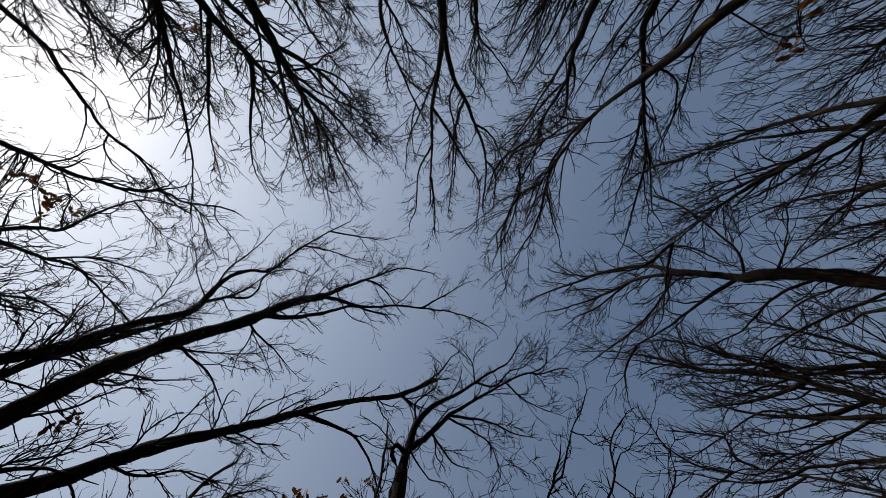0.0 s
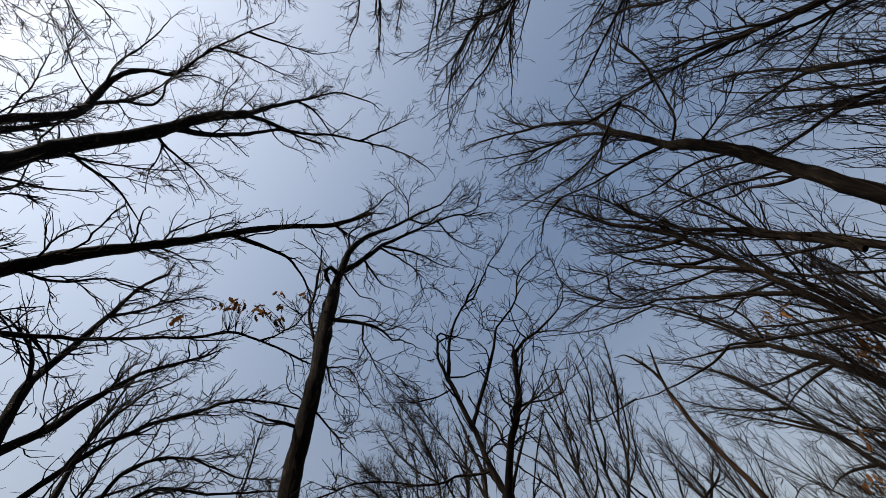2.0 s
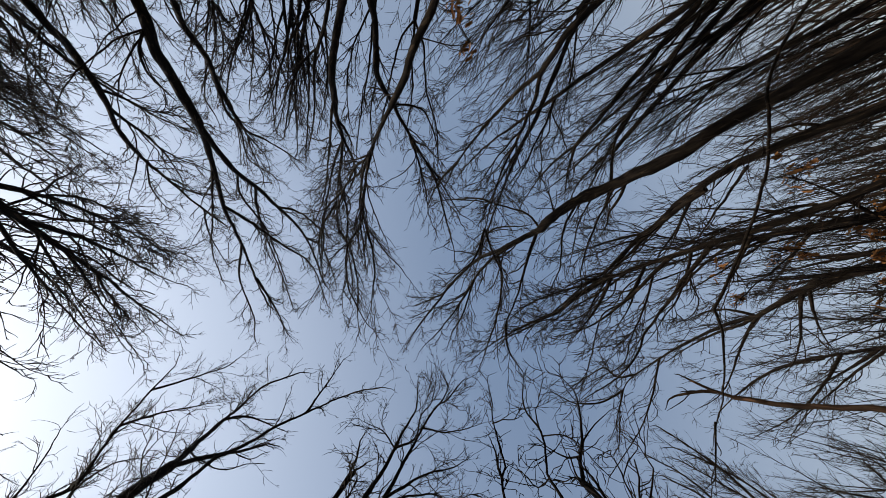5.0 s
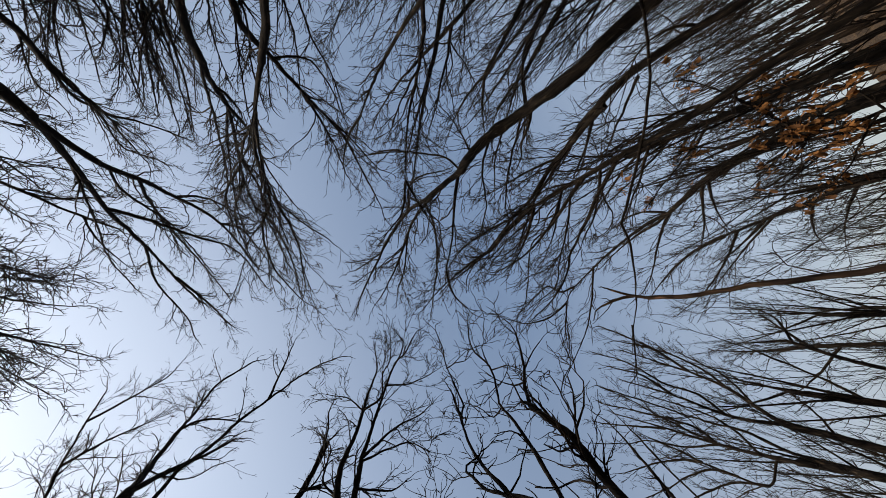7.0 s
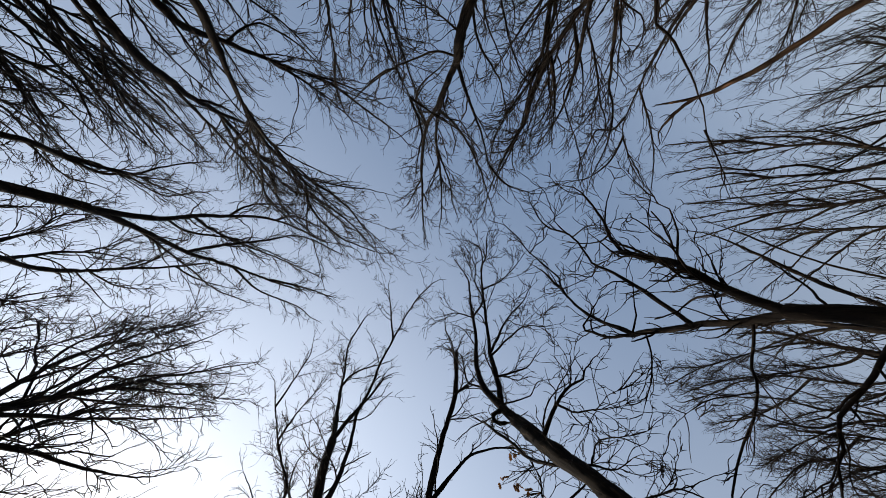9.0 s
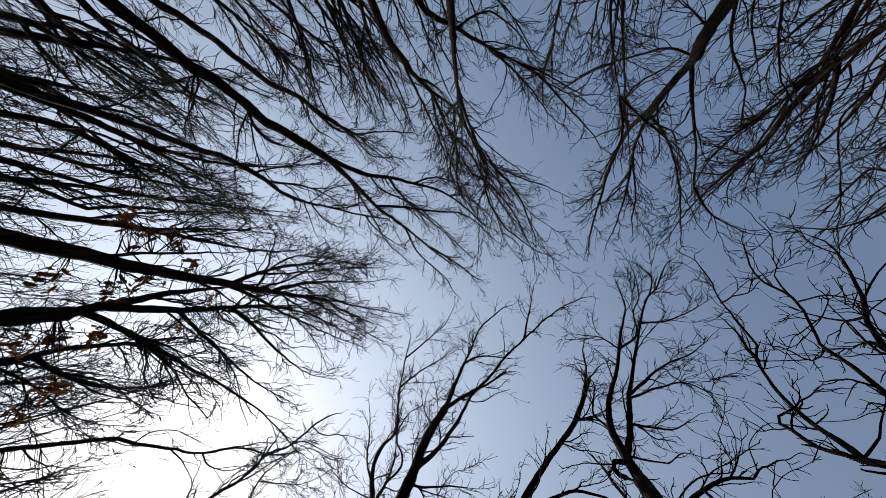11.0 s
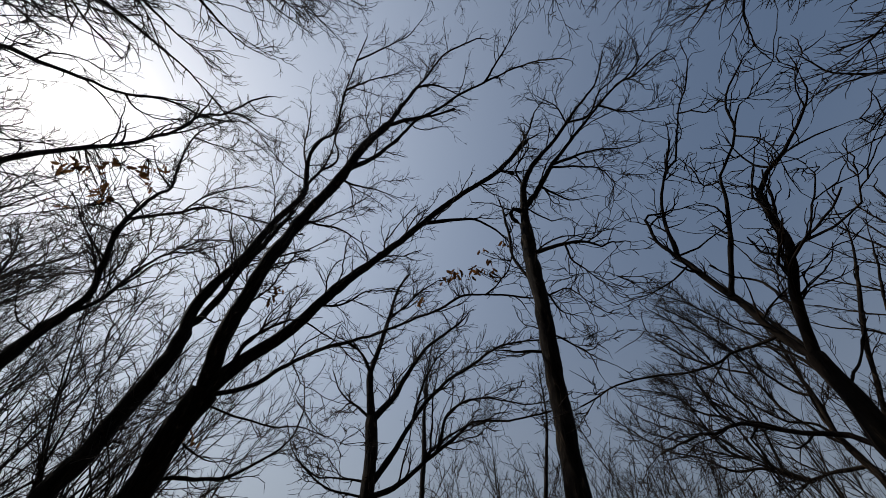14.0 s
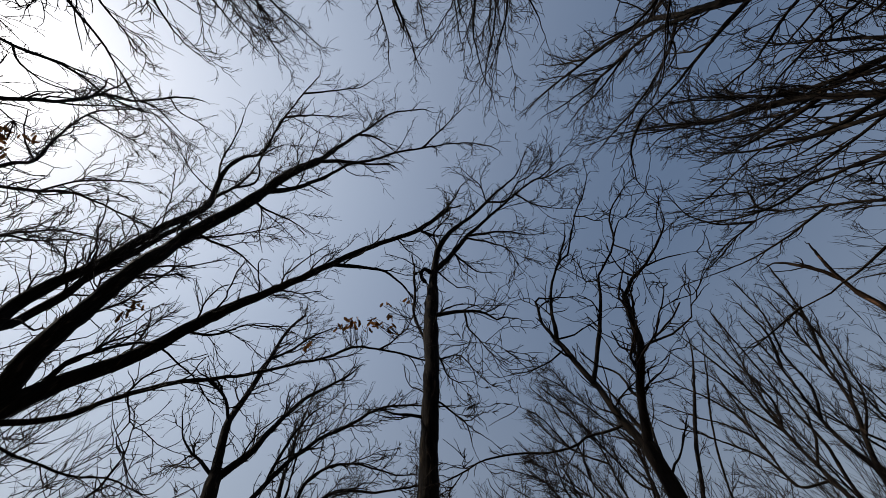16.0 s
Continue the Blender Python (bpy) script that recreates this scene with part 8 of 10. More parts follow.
t.trunk(0.044, 0.049, (0.05, -8.89, -0.15), (0.08, -8.41, 2.88), (0.13, -7.70, 7.34), (0.14, -7.44, 8.95), (0.15, -7.40, 9.22), (0.16, -7.37, 9.35), (0.15, -7.31, 9.56), (0.14, -7.25, 9.77), (0.10, -7.16, 10.00), (0.07, -7.09, 10.22))
t.limb(0.049, 0.018, (0.07, -7.09, 10.22), (0.06, -7.08, 10.46), (0.03, -7.09, 10.67), (0.04, -7.05, 10.96), (0.06, -7.00, 11.24), (0.12, -6.94, 11.56), (0.16, -6.84, 11.90), (0.19, -6.75, 12.24), (0.23, -6.59, 12.65), (0.24, -6.48, 12.99), (0.26, -6.37, 13.34), (0.23, -6.29, 13.65), (0.23, -6.19, 13.98))
t.limb(0.031, 0.015, (0.15, -7.31, 9.56), (0.21, -7.26, 9.80), (0.26, -7.21, 10.03), (0.31, -7.16, 10.29), (0.36, -7.11, 10.55), (0.42, -7.04, 10.82), (0.44, -6.98, 11.11), (0.47, -6.92, 11.39), (0.46, -6.85, 11.70), (0.47, -6.79, 11.99))
t.limb(0.034, 0.016, (0.07, -7.09, 10.22), (-0.04, -7.06, 10.43), (-0.17, -7.06, 10.61), (-0.27, -7.00, 10.86), (-0.37, -6.95, 11.10), (-0.44, -6.85, 11.39), (-0.53, -6.77, 11.68), (-0.61, -6.69, 11.97), (-0.69, -6.60, 12.28), (-0.77, -6.52, 12.58))
t.done()
t = Tree("bare_tree", "tall slender bare tree with fine upswept twigs", 46, 0.8, 0.85, 0.3)
t.trunk(0.046, 0.051, (0.18, -8.66, -0.15), (-0.11, -8.61, 3.05), (-0.55, -8.56, 7.74), (-0.70, -8.51, 9.46), (-0.73, -8.50, 9.78), (-0.70, -8.42, 9.96), (-0.70, -8.38, 10.20), (-0.70, -8.34, 10.43), (-0.70, -8.30, 10.65), (-0.71, -8.26, 10.88))
t.limb(0.051, 0.018, (-0.71, -8.26, 10.88), (-0.74, -8.16, 11.24), (-0.77, -8.06, 11.63), (-0.81, -7.97, 11.97), (-0.85, -7.88, 12.31), (-0.92, -7.83, 12.58), (-0.94, -7.70, 12.89), (-0.97, -7.58, 13.21), (-0.94, -7.37, 13.53), (-0.94, -7.20, 13.85))
t.limb(0.033, 0.018, (-0.70, -8.38, 10.20), (-0.67, -8.36, 10.51), (-0.64, -8.36, 10.82), (-0.60, -8.31, 11.15), (-0.56, -8.26, 11.48), (-0.51, -8.21, 11.83), (-0.47, -8.10, 12.18), (-0.43, -7.99, 12.53), (-0.35, -7.81, 12.93), (-0.35, -7.64, 13.27), (-0.36, -7.47, 13.61), (-0.46, -7.27, 13.90), (-0.51, -7.09, 14.22))
t.limb(0.036, 0.018, (-0.71, -8.26, 10.88), (-0.60, -8.24, 11.20), (-0.50, -8.22, 11.51), (-0.39, -8.20, 11.83), (-0.27, -8.18, 12.15), (-0.13, -8.19, 12.46), (-0.01, -8.12, 12.81), (0.12, -8.06, 13.17), (0.23, -7.93, 13.58), (0.34, -7.83, 13.96))
t.done()
t = Tree("bare_tree", "tall slender bare tree with fine upswept twigs", 47, 0.8, 0.85, 0.3)
t.trunk(0.050, 0.049, (-0.75, -8.04, -0.15), (-0.90, -7.99, 2.74), (-1.09, -7.91, 6.98), (-1.19, -7.89, 8.52), (-1.20, -7.88, 8.78), (-1.28, -7.89, 8.90), (-1.33, -7.88, 9.10), (-1.38, -7.87, 9.29), (-1.43, -7.84, 9.50), (-1.48, -7.81, 9.71))
t.limb(0.049, 0.017, (-1.48, -7.81, 9.71), (-1.54, -7.82, 9.94), (-1.57, -7.84, 10.15), (-1.64, -7.84, 10.42), (-1.71, -7.83, 10.68), (-1.81, -7.84, 10.96), (-1.90, -7.78, 11.31), (-2.00, -7.73, 11.65), (-2.13, -7.63, 12.08), (-2.21, -7.50, 12.50), (-2.30, -7.37, 12.92), (-2.35, -7.18, 13.40), (-2.42, -7.01, 13.85))
t.limb(0.028, 0.017, (-1.33, -7.88, 9.10), (-1.30, -7.90, 9.32), (-1.27, -7.94, 9.52), (-1.24, -7.95, 9.77), (-1.21, -7.96, 10.03), (-1.16, -7.96, 10.30), (-1.12, -7.95, 10.61), (-1.08, -7.93, 10.91), (-1.03, -7.90, 11.25), (-1.02, -7.85, 11.59), (-1.00, -7.79, 11.93), (-1.00, -7.74, 12.28), (-1.05, -7.62, 12.64), (-1.11, -7.51, 12.99), (-1.24, -7.32, 13.36), (-1.33, -7.17, 13.72))
t.limb(0.033, 0.017, (-1.64, -7.84, 10.42), (-1.63, -7.83, 10.74), (-1.60, -7.84, 11.05), (-1.60, -7.82, 11.39), (-1.60, -7.80, 11.73), (-1.63, -7.82, 12.06), (-1.66, -7.72, 12.45), (-1.68, -7.62, 12.85), (-1.71, -7.40, 13.32), (-1.74, -7.24, 13.76))
t.limb(0.030, 0.015, (-1.48, -7.81, 9.71), (-1.55, -7.79, 10.06), (-1.61, -7.76, 10.41), (-1.69, -7.73, 10.75), (-1.77, -7.70, 11.09), (-1.82, -7.69, 11.42), (-1.98, -7.63, 11.76), (-2.14, -7.58, 12.09), (-2.42, -7.48, 12.42), (-2.65, -7.40, 12.75))
t.leaves((-2.05, -7.78, 9.69), 7, 0.45, 1.15)
t.leaves((-1.62, -7.80, 9.77), 7, 0.45, 1.15)
t.done()
t = Tree("bare_tree", "tall slender bare tree with fine upswept twigs", 48, 0.8, 0.85, 0.3)
t.trunk(0.037, 0.040, (-2.74, -7.98, -0.15), (-2.14, -7.97, 2.82), (-1.24, -7.95, 7.17), (-0.93, -7.95, 8.75), (-0.88, -7.95, 9.01), (-0.90, -7.99, 9.13), (-0.89, -7.97, 9.35), (-0.87, -7.95, 9.57), (-0.85, -7.87, 9.84), (-0.83, -7.82, 10.09))
t.limb(0.040, 0.019, (-0.83, -7.82, 10.09), (-0.79, -7.81, 10.42), (-0.76, -7.83, 10.74), (-0.71, -7.80, 11.07), (-0.66, -7.77, 11.40), (-0.58, -7.74, 11.73), (-0.53, -7.64, 12.07), (-0.47, -7.53, 12.40), (-0.43, -7.42, 12.74), (-0.36, -7.18, 13.08), (-0.30, -6.95, 13.42), (-0.21, -6.55, 13.78), (-0.14, -6.23, 14.12))
t.limb(0.029, 0.015, (-0.89, -7.97, 9.35), (-0.80, -7.97, 9.62), (-0.72, -7.99, 9.87), (-0.64, -7.97, 10.17), (-0.56, -7.95, 10.48), (-0.47, -7.90, 10.83), (-0.40, -7.87, 11.18), (-0.32, -7.83, 11.53), (-0.25, -7.79, 11.91), (-0.18, -7.75, 12.28))
t.limb(0.032, 0.015, (-0.83, -7.82, 10.09), (-0.88, -7.78, 10.35), (-0.94, -7.74, 10.61), (-0.99, -7.68, 10.86), (-1.03, -7.63, 11.11), (-1.01, -7.58, 11.35), (-1.07, -7.49, 11.59), (-1.14, -7.40, 11.84), (-1.28, -7.26, 12.08), (-1.39, -7.14, 12.33))
t.done()
t = Tree("bare_tree", "tall slender bare tree with fine upswept twigs", 49, 0.96, 0.85, 0.3)
t.trunk(0.033, 0.038, (-4.50, -7.58, -0.15), (-3.96, -7.56, 2.53), (-3.16, -7.52, 6.46), (-2.88, -7.53, 7.89), (-2.83, -7.53, 8.12), (-2.82, -7.64, 8.22), (-2.78, -7.66, 8.42), (-2.74, -7.69, 8.62), (-2.69, -7.68, 8.87), (-2.65, -7.69, 9.09))
t.limb(0.038, 0.016, (-2.65, -7.69, 9.09), (-2.61, -7.69, 9.27), (-2.57, -7.69, 9.46), (-2.54, -7.69, 9.65), (-2.51, -7.70, 9.84), (-2.52, -7.74, 9.99), (-2.48, -7.74, 10.23), (-2.45, -7.73, 10.47), (-2.35, -7.71, 10.78), (-2.33, -7.67, 11.11), (-2.30, -7.63, 11.43), (-2.30, -7.60, 11.80), (-2.35, -7.52, 12.18), (-2.39, -7.45, 12.56), (-2.51, -7.32, 12.98), (-2.59, -7.21, 13.39))
t.limb(0.024, 0.012, (-2.78, -7.66, 8.42), (-2.78, -7.66, 8.60), (-2.77, -7.67, 8.78), (-2.79, -7.66, 8.97), (-2.81, -7.65, 9.16), (-2.88, -7.62, 9.35), (-2.92, -7.58, 9.55), (-2.97, -7.54, 9.75), (-3.05, -7.49, 9.96), (-3.06, -7.44, 10.19), (-3.08, -7.40, 10.41), (-3.03, -7.35, 10.65), (-3.02, -7.30, 10.89))
t.limb(0.029, 0.015, (-2.54, -7.69, 9.65), (-2.50, -7.67, 9.90), (-2.49, -7.63, 10.15), (-2.40, -7.63, 10.41), (-2.32, -7.64, 10.67), (-2.22, -7.70, 10.90), (-2.04, -7.71, 11.20), (-1.85, -7.73, 11.49), (-1.54, -7.72, 11.85), (-1.29, -7.72, 12.18))
t.limb(0.032, 0.015, (-2.48, -7.74, 10.23), (-2.52, -7.70, 10.49), (-2.56, -7.68, 10.74), (-2.61, -7.63, 11.02), (-2.65, -7.58, 11.30), (-2.69, -7.49, 11.60), (-2.73, -7.44, 11.89), (-2.78, -7.39, 12.17), (-2.82, -7.36, 12.44), (-2.86, -7.32, 12.72))
t.limb(0.027, 0.014, (-2.65, -7.69, 9.09), (-2.66, -7.65, 9.40), (-2.66, -7.61, 9.72), (-2.69, -7.58, 10.03), (-2.72, -7.54, 10.34), (-2.76, -7.51, 10.64), (-2.82, -7.46, 10.95), (-2.87, -7.41, 11.27), (-2.96, -7.34, 11.60), (-3.04, -7.27, 11.92))
t.done()
t = Tree("oak_tree", "bare tree against the sun with withered leaves clinging", 50, 0.95, 1.0, 0.25)
t.trunk(0.109, 0.087, (-4.66, -3.39, -0.15), (-4.48, -2.89, 1.98), (-4.31, -2.39, 4.13), (-4.12, -1.90, 6.25))
t.limb(0.086, 0.016, (-4.12, -1.90, 6.25), (-3.81, -1.23, 9.31), (-3.38, -0.71, 12.38), (-2.89, 0.14, 15.37))
t.limb(0.042, 0.010, (-3.93, -1.54, 7.95), (-3.39, -1.98, 9.74), (-3.07, -1.80, 11.62), (-2.74, -1.69, 13.49))
t.limb(0.049, 0.011, (-3.81, -1.32, 9.03), (-3.33, -1.62, 10.90), (-3.16, -1.10, 12.84), (-2.74, -1.21, 14.74))
t.limb(0.041, 0.010, (-3.95, -1.58, 7.80), (-4.02, -0.92, 9.37), (-3.86, -0.09, 10.84), (-3.56, 0.62, 12.36))
t.limb(0.030, 0.007, (-4.04, -1.73, 7.02), (-4.07, -1.55, 7.62), (-4.11, -1.32, 8.13), (-4.19, -0.96, 8.63))
t.limb(0.029, 0.006, (-4.16, -2.00, 5.78), (-3.82, -2.09, 6.55), (-3.69, -1.95, 7.41), (-3.42, -2.02, 8.22))
t.limb(0.033, 0.008, (-3.69, -1.13, 9.95), (-3.58, -0.66, 11.29), (-3.50, 0.03, 12.37), (-3.12, 0.92, 13.42))
t.limb(0.024, 0.009, (-3.74, -1.68, 8.63), (-3.42, -1.64, 10.42), (-3.03, -1.67, 12.19), (-2.68, -1.61, 13.97))
t.limb(0.023, 0.008, (-3.86, -1.42, 8.57), (-3.22, -2.50, 9.33), (-3.19, -1.72, 11.20), (-2.89, -1.82, 12.46))
t.limb(0.026, 0.007, (-3.79, -1.33, 9.12), (-3.79, -0.75, 10.07), (-3.67, -0.15, 11.01), (-3.48, 0.21, 12.06))
t.limb(0.034, 0.008, (-3.55, -0.92, 10.96), (-3.52, -0.44, 11.83), (-3.33, -0.10, 12.75), (-3.18, 0.28, 13.66))
t.leaves((-3.85, -2.45, 6.16), 18, 0.16, 1.15)
t.leaves((-3.87, -2.32, 6.42), 18, 0.20, 1.15)
t.leaves((-3.83, -2.22, 6.84), 23, 0.24, 1.15)
t.leaves((-4.26, -1.63, 6.03), 18, 0.20, 1.15)
t.leaves((-4.18, -1.65, 6.48), 18, 0.16, 1.15)
t.leaves((-3.95, -1.83, 7.28), 10, 0.16, 1.15)
t.leaves((-4.33, -1.72, 5.50), 13, 0.16, 1.15)
t.done()
t = Tree("bare_tree", "tall slender bare tree with fine upswept twigs", 51, 1.05, 1.0, 0.3)
t.trunk(0.052, 0.056, (-5.16, -3.14, -0.15), (-5.24, -3.18, 2.47), (-5.31, -3.25, 5.10), (-5.41, -3.28, 7.72))
t.limb(0.055, 0.016, (-5.41, -3.28, 7.72), (-5.52, -3.25, 10.29), (-5.71, -3.11, 12.83), (-5.54, -3.57, 15.37))
t.limb(0.037, 0.011, (-5.43, -3.26, 8.24), (-5.32, -3.58, 10.31), (-5.23, -3.82, 12.37), (-5.36, -3.76, 14.47))
t.limb(0.031, 0.008, (-5.38, -3.27, 7.13), (-5.21, -3.62, 8.34), (-5.13, -3.79, 9.60), (-5.05, -3.99, 10.86))
t.done()
t = Tree("bare_tree", "tall slender bare tree with fine upswept twigs", 52, 1.05, 1.0, 0.3)
t.trunk(0.040, 0.038, (-4.82, -5.08, -0.15), (-5.21, -4.67, 2.50), (-5.65, -4.21, 5.15), (-6.00, -3.86, 7.79))
t.limb(0.035, 0.016, (-6.00, -3.86, 7.79), (-5.89, -4.08, 8.58), (-5.90, -4.11, 9.34), (-5.92, -4.14, 10.15), (-5.72, -4.54, 11.86), (-5.64, -4.73, 13.60), (-5.55, -4.93, 15.35))
t.limb(0.026, 0.009, (-5.95, -3.91, 7.39), (-5.67, -4.41, 8.64), (-5.77, -4.34, 10.06), (-5.59, -4.65, 11.38))
t.done()
t = Tree("oak_tree", "dark trunk against the sun with withered leaves clinging", 53, 0.95, 1.0, 0.25)
t.trunk(0.117, 0.104, (-5.98, -1.70, -0.15), (-5.73, -1.68, 2.01), (-5.45, -1.75, 4.18), (-5.24, -1.63, 6.34))
t.limb(0.075, 0.014, (-5.24, -1.63, 6.34), (-5.02, -1.79, 7.77), (-4.82, -1.86, 9.17), (-4.66, -1.81, 10.61))
t.limb(0.075, 0.016, (-5.17, -1.67, 6.81), (-5.11, -1.40, 8.03), (-4.95, -1.42, 9.28), (-4.84, -1.30, 10.52), (-4.75, -1.09, 12.16), (-4.64, -0.37, 13.38), (-4.50, 0.43, 14.77))
t.limb(0.060, 0.011, (-5.21, -1.64, 6.49), (-5.33, -1.19, 7.32), (-5.39, -0.56, 8.02), (-5.35, 0.01, 8.78), (-5.24, 0.67, 9.38), (-5.22, 1.03, 9.84), (-4.95, 1.95, 9.85))
t.limb(0.045, 0.009, (-5.08, -1.48, 8.02), (-5.37, -0.65, 8.97), (-5.29, 0.33, 9.65), (-5.10, 1.18, 10.63))
t.limb(0.052, 0.010, (-4.96, -1.39, 9.27), (-5.02, -0.69, 10.48), (-5.02, 0.47, 10.56), (-4.74, 1.00, 11.93))
t.limb(0.033, 0.007, (-5.29, -1.24, 7.13), (-5.24, -1.04, 7.55), (-5.23, -0.78, 7.92), (-5.23, -0.50, 8.31))
t.leaves((-5.36, -1.32, 5.91), 21, 0.24, 1.15)
t.leaves((-5.33, -1.30, 6.25), 21, 0.20, 1.15)
t.leaves((-5.28, -1.24, 6.76), 21, 0.20, 1.15)
t.leaves((-5.14, -1.25, 8.00), 13, 0.16, 1.15)
t.leaves((-4.96, -1.61, 8.73), 10, 0.16, 1.15)
t.leaves((-5.44, -0.76, 6.18), 18, 0.20, 1.15)
t.done()
t = Tree("oak_tree", "slim oak with a few withered leaves along its limbs", 54, 1.4, 1, 0.2)
t.trunk(0.063, 0.067, (-7.15, -1.42, -0.15), (-7.27, -1.47, 2.39), (-7.38, -1.56, 4.93), (-7.50, -1.57, 7.46))
t.limb(0.060, 0.015, (-7.50, -1.57, 7.46), (-7.52, -1.67, 8.28), (-7.58, -1.58, 9.05), (-7.64, -1.47, 9.86), (-7.70, -1.58, 11.14), (-7.80, -1.17, 12.08), (-7.92, -0.70, 13.21))
t.limb(0.053, 0.010, (-7.50, -1.58, 7.58), (-7.75, -0.43, 8.51), (-7.78, -0.47, 10.38), (-7.87, -0.02, 11.73))
t.limb(0.034, 0.008, (-7.47, -1.57, 6.88), (-7.61, -1.20, 7.80), (-7.68, -0.29, 7.71), (-7.73, 0.07, 8.80))
t.leaves((-7.52, -1.02, 6.04), 26, 0.28, 1.15)
t.leaves((-7.56, -0.92, 6.58), 18, 0.20, 1.15)
t.leaves((-7.63, -0.68, 7.36), 23, 0.24, 1.15)
t.done()
t = Tree("bare_tree", "tall slender bare tree with fine upswept twigs", 55, 1.05, 1.0, 0.3)
t.trunk(0.051, 0.048, (-9.81, -2.79, -0.15), (-10.05, -2.67, 2.70), (-10.28, -2.60, 5.56), (-10.52, -2.42, 8.41))
t.limb(0.049, 0.012, (-10.52, -2.42, 8.41), (-10.57, -2.39, 9.04), (-10.63, -2.28, 9.53), (-10.74, -1.97, 10.08), (-10.87, -1.65, 11.12), (-10.98, -1.26, 12.13), (-11.09, -0.86, 13.15))
t.limb(0.035, 0.009, (-10.49, -2.44, 8.12), (-10.61, -2.13, 8.73), (-10.71, -1.78, 9.20), (-10.80, -1.24, 9.62))
t.done()
t = Tree("oak_tree", "slim oak with a few withered leaves along its limbs", 56, 0.8, 0.75, 0.2)
t.trunk(0.040, 0.040, (-7.35, -2.32, -0.15), (-7.54, -1.45, 2.85), (-7.82, -0.19, 7.27), (-7.92, 0.29, 8.85), (-7.94, 0.36, 9.08), (-7.96, 0.49, 9.16), (-7.98, 0.59, 9.32))
t.limb(0.040, 0.024, (-7.98, 0.59, 9.32), (-7.99, 0.76, 9.60), (-8.01, 0.93, 9.89), (-8.01, 1.10, 10.17), (-8.01, 1.26, 10.44), (-8.04, 1.44, 10.69), (-7.98, 1.59, 10.98), (-7.92, 1.73, 11.26), (-7.75, 1.82, 11.64), (-7.65, 1.98, 11.89), (-7.55, 2.14, 12.13), (-7.48, 2.40, 12.28), (-7.36, 2.55, 12.45), (-7.25, 2.70, 12.62), (-7.10, 2.77, 12.77), (-6.98, 2.87, 12.92))
t.limb(0.021, 0.009, (-8.01, 1.10, 10.17), (-8.03, 1.20, 10.23), (-8.05, 1.30, 10.29), (-8.07, 1.39, 10.36), (-8.09, 1.48, 10.43), (-8.12, 1.51, 10.51), (-8.15, 1.64, 10.57), (-8.18, 1.77, 10.64), (-8.21, 2.00, 10.68), (-8.24, 2.17, 10.74))
t.limb(0.024, 0.012, (-7.98, 1.59, 10.98), (-7.96, 1.65, 11.16), (-8.00, 1.68, 11.31), (-7.92, 1.77, 11.53), (-7.84, 1.85, 11.75), (-7.61, 2.00, 12.06), (-7.48, 2.11, 12.28), (-7.35, 2.22, 12.51), (-7.24, 2.33, 12.68), (-7.12, 2.44, 12.88))
t.limb(0.018, 0.009, (-7.98, 0.59, 9.32), (-7.97, 0.58, 9.49), (-7.97, 0.52, 9.64), (-7.96, 0.55, 9.82), (-7.95, 0.59, 10.01), (-7.91, 0.66, 10.23), (-7.90, 0.80, 10.42), (-7.89, 0.94, 10.62), (-7.90, 1.19, 10.80), (-7.90, 1.38, 10.99))
t.limb(0.024, 0.011, (-7.98, 1.59, 10.98), (-8.01, 1.71, 11.05), (-8.09, 1.83, 11.09), (-8.09, 1.96, 11.19), (-8.09, 2.09, 11.30), (-8.01, 2.27, 11.45), (-7.97, 2.36, 11.60), (-7.94, 2.46, 11.74), (-7.90, 2.47, 11.89), (-7.86, 2.53, 12.04))
t.leaves((-7.89, 0.11, 6.51), 21, 0.24, 1.15)
t.leaves((-7.92, 0.14, 6.99), 18, 0.20, 1.15)
t.leaves((-7.54, 2.08, 5.46), 39, 0.40, 1.15)
t.leaves((-7.44, 2.46, 5.77), 26, 0.32, 1.15)
t.leaves((-7.88, 0.96, 7.43), 10, 0.12, 1.15)
t.leaves((-7.77, 1.03, 5.51), 15, 0.24, 1.15)
t.done()
t = Tree("bare_tree", "tall slender bare tree with fine upswept twigs", 57, 1.05, 1.0, 0.3)
t.trunk(0.072, 0.064, (-11.36, -0.88, -0.15), (-11.55, -0.14, 2.75), (-11.73, 0.51, 5.69), (-11.91, 1.34, 8.56))
t.limb(0.066, 0.011, (-11.91, 1.34, 8.56), (-11.99, 1.52, 9.70), (-12.06, 1.73, 10.83), (-12.12, 2.00, 11.96))
t.limb(0.051, 0.011, (-11.91, 1.34, 8.56), (-11.92, 2.02, 9.68), (-11.94, 2.48, 10.91), (-11.90, 3.07, 12.08))
t.done()
t = Tree("bare_tree", "tall slender bare tree with fine upswept twigs", 58, 1.05, 1.0, 0.3)
t.trunk(0.057, 0.052, (-11.19, -0.21, -0.15), (-11.45, -0.01, 2.91), (-11.71, 0.19, 5.97), (-11.97, 0.39, 9.02))
t.limb(0.047, 0.011, (-11.97, 0.39, 9.02), (-12.04, 0.67, 10.04), (-12.13, 0.72, 11.06), (-12.22, 0.76, 12.11))
t.limb(0.040, 0.010, (-11.93, 0.36, 8.56), (-11.96, 0.92, 9.27), (-11.99, 1.32, 10.01), (-12.01, 1.69, 10.84))
t.done()
t = Tree("bare_tree", "tall slender bare tree with fine upswept twigs", 59, 1.05, 1.0, 0.3)
t.trunk(0.066, 0.052, (-11.65, 3.87, -0.15), (-11.95, 3.84, 2.40), (-12.24, 3.80, 4.94), (-12.54, 3.77, 7.49))
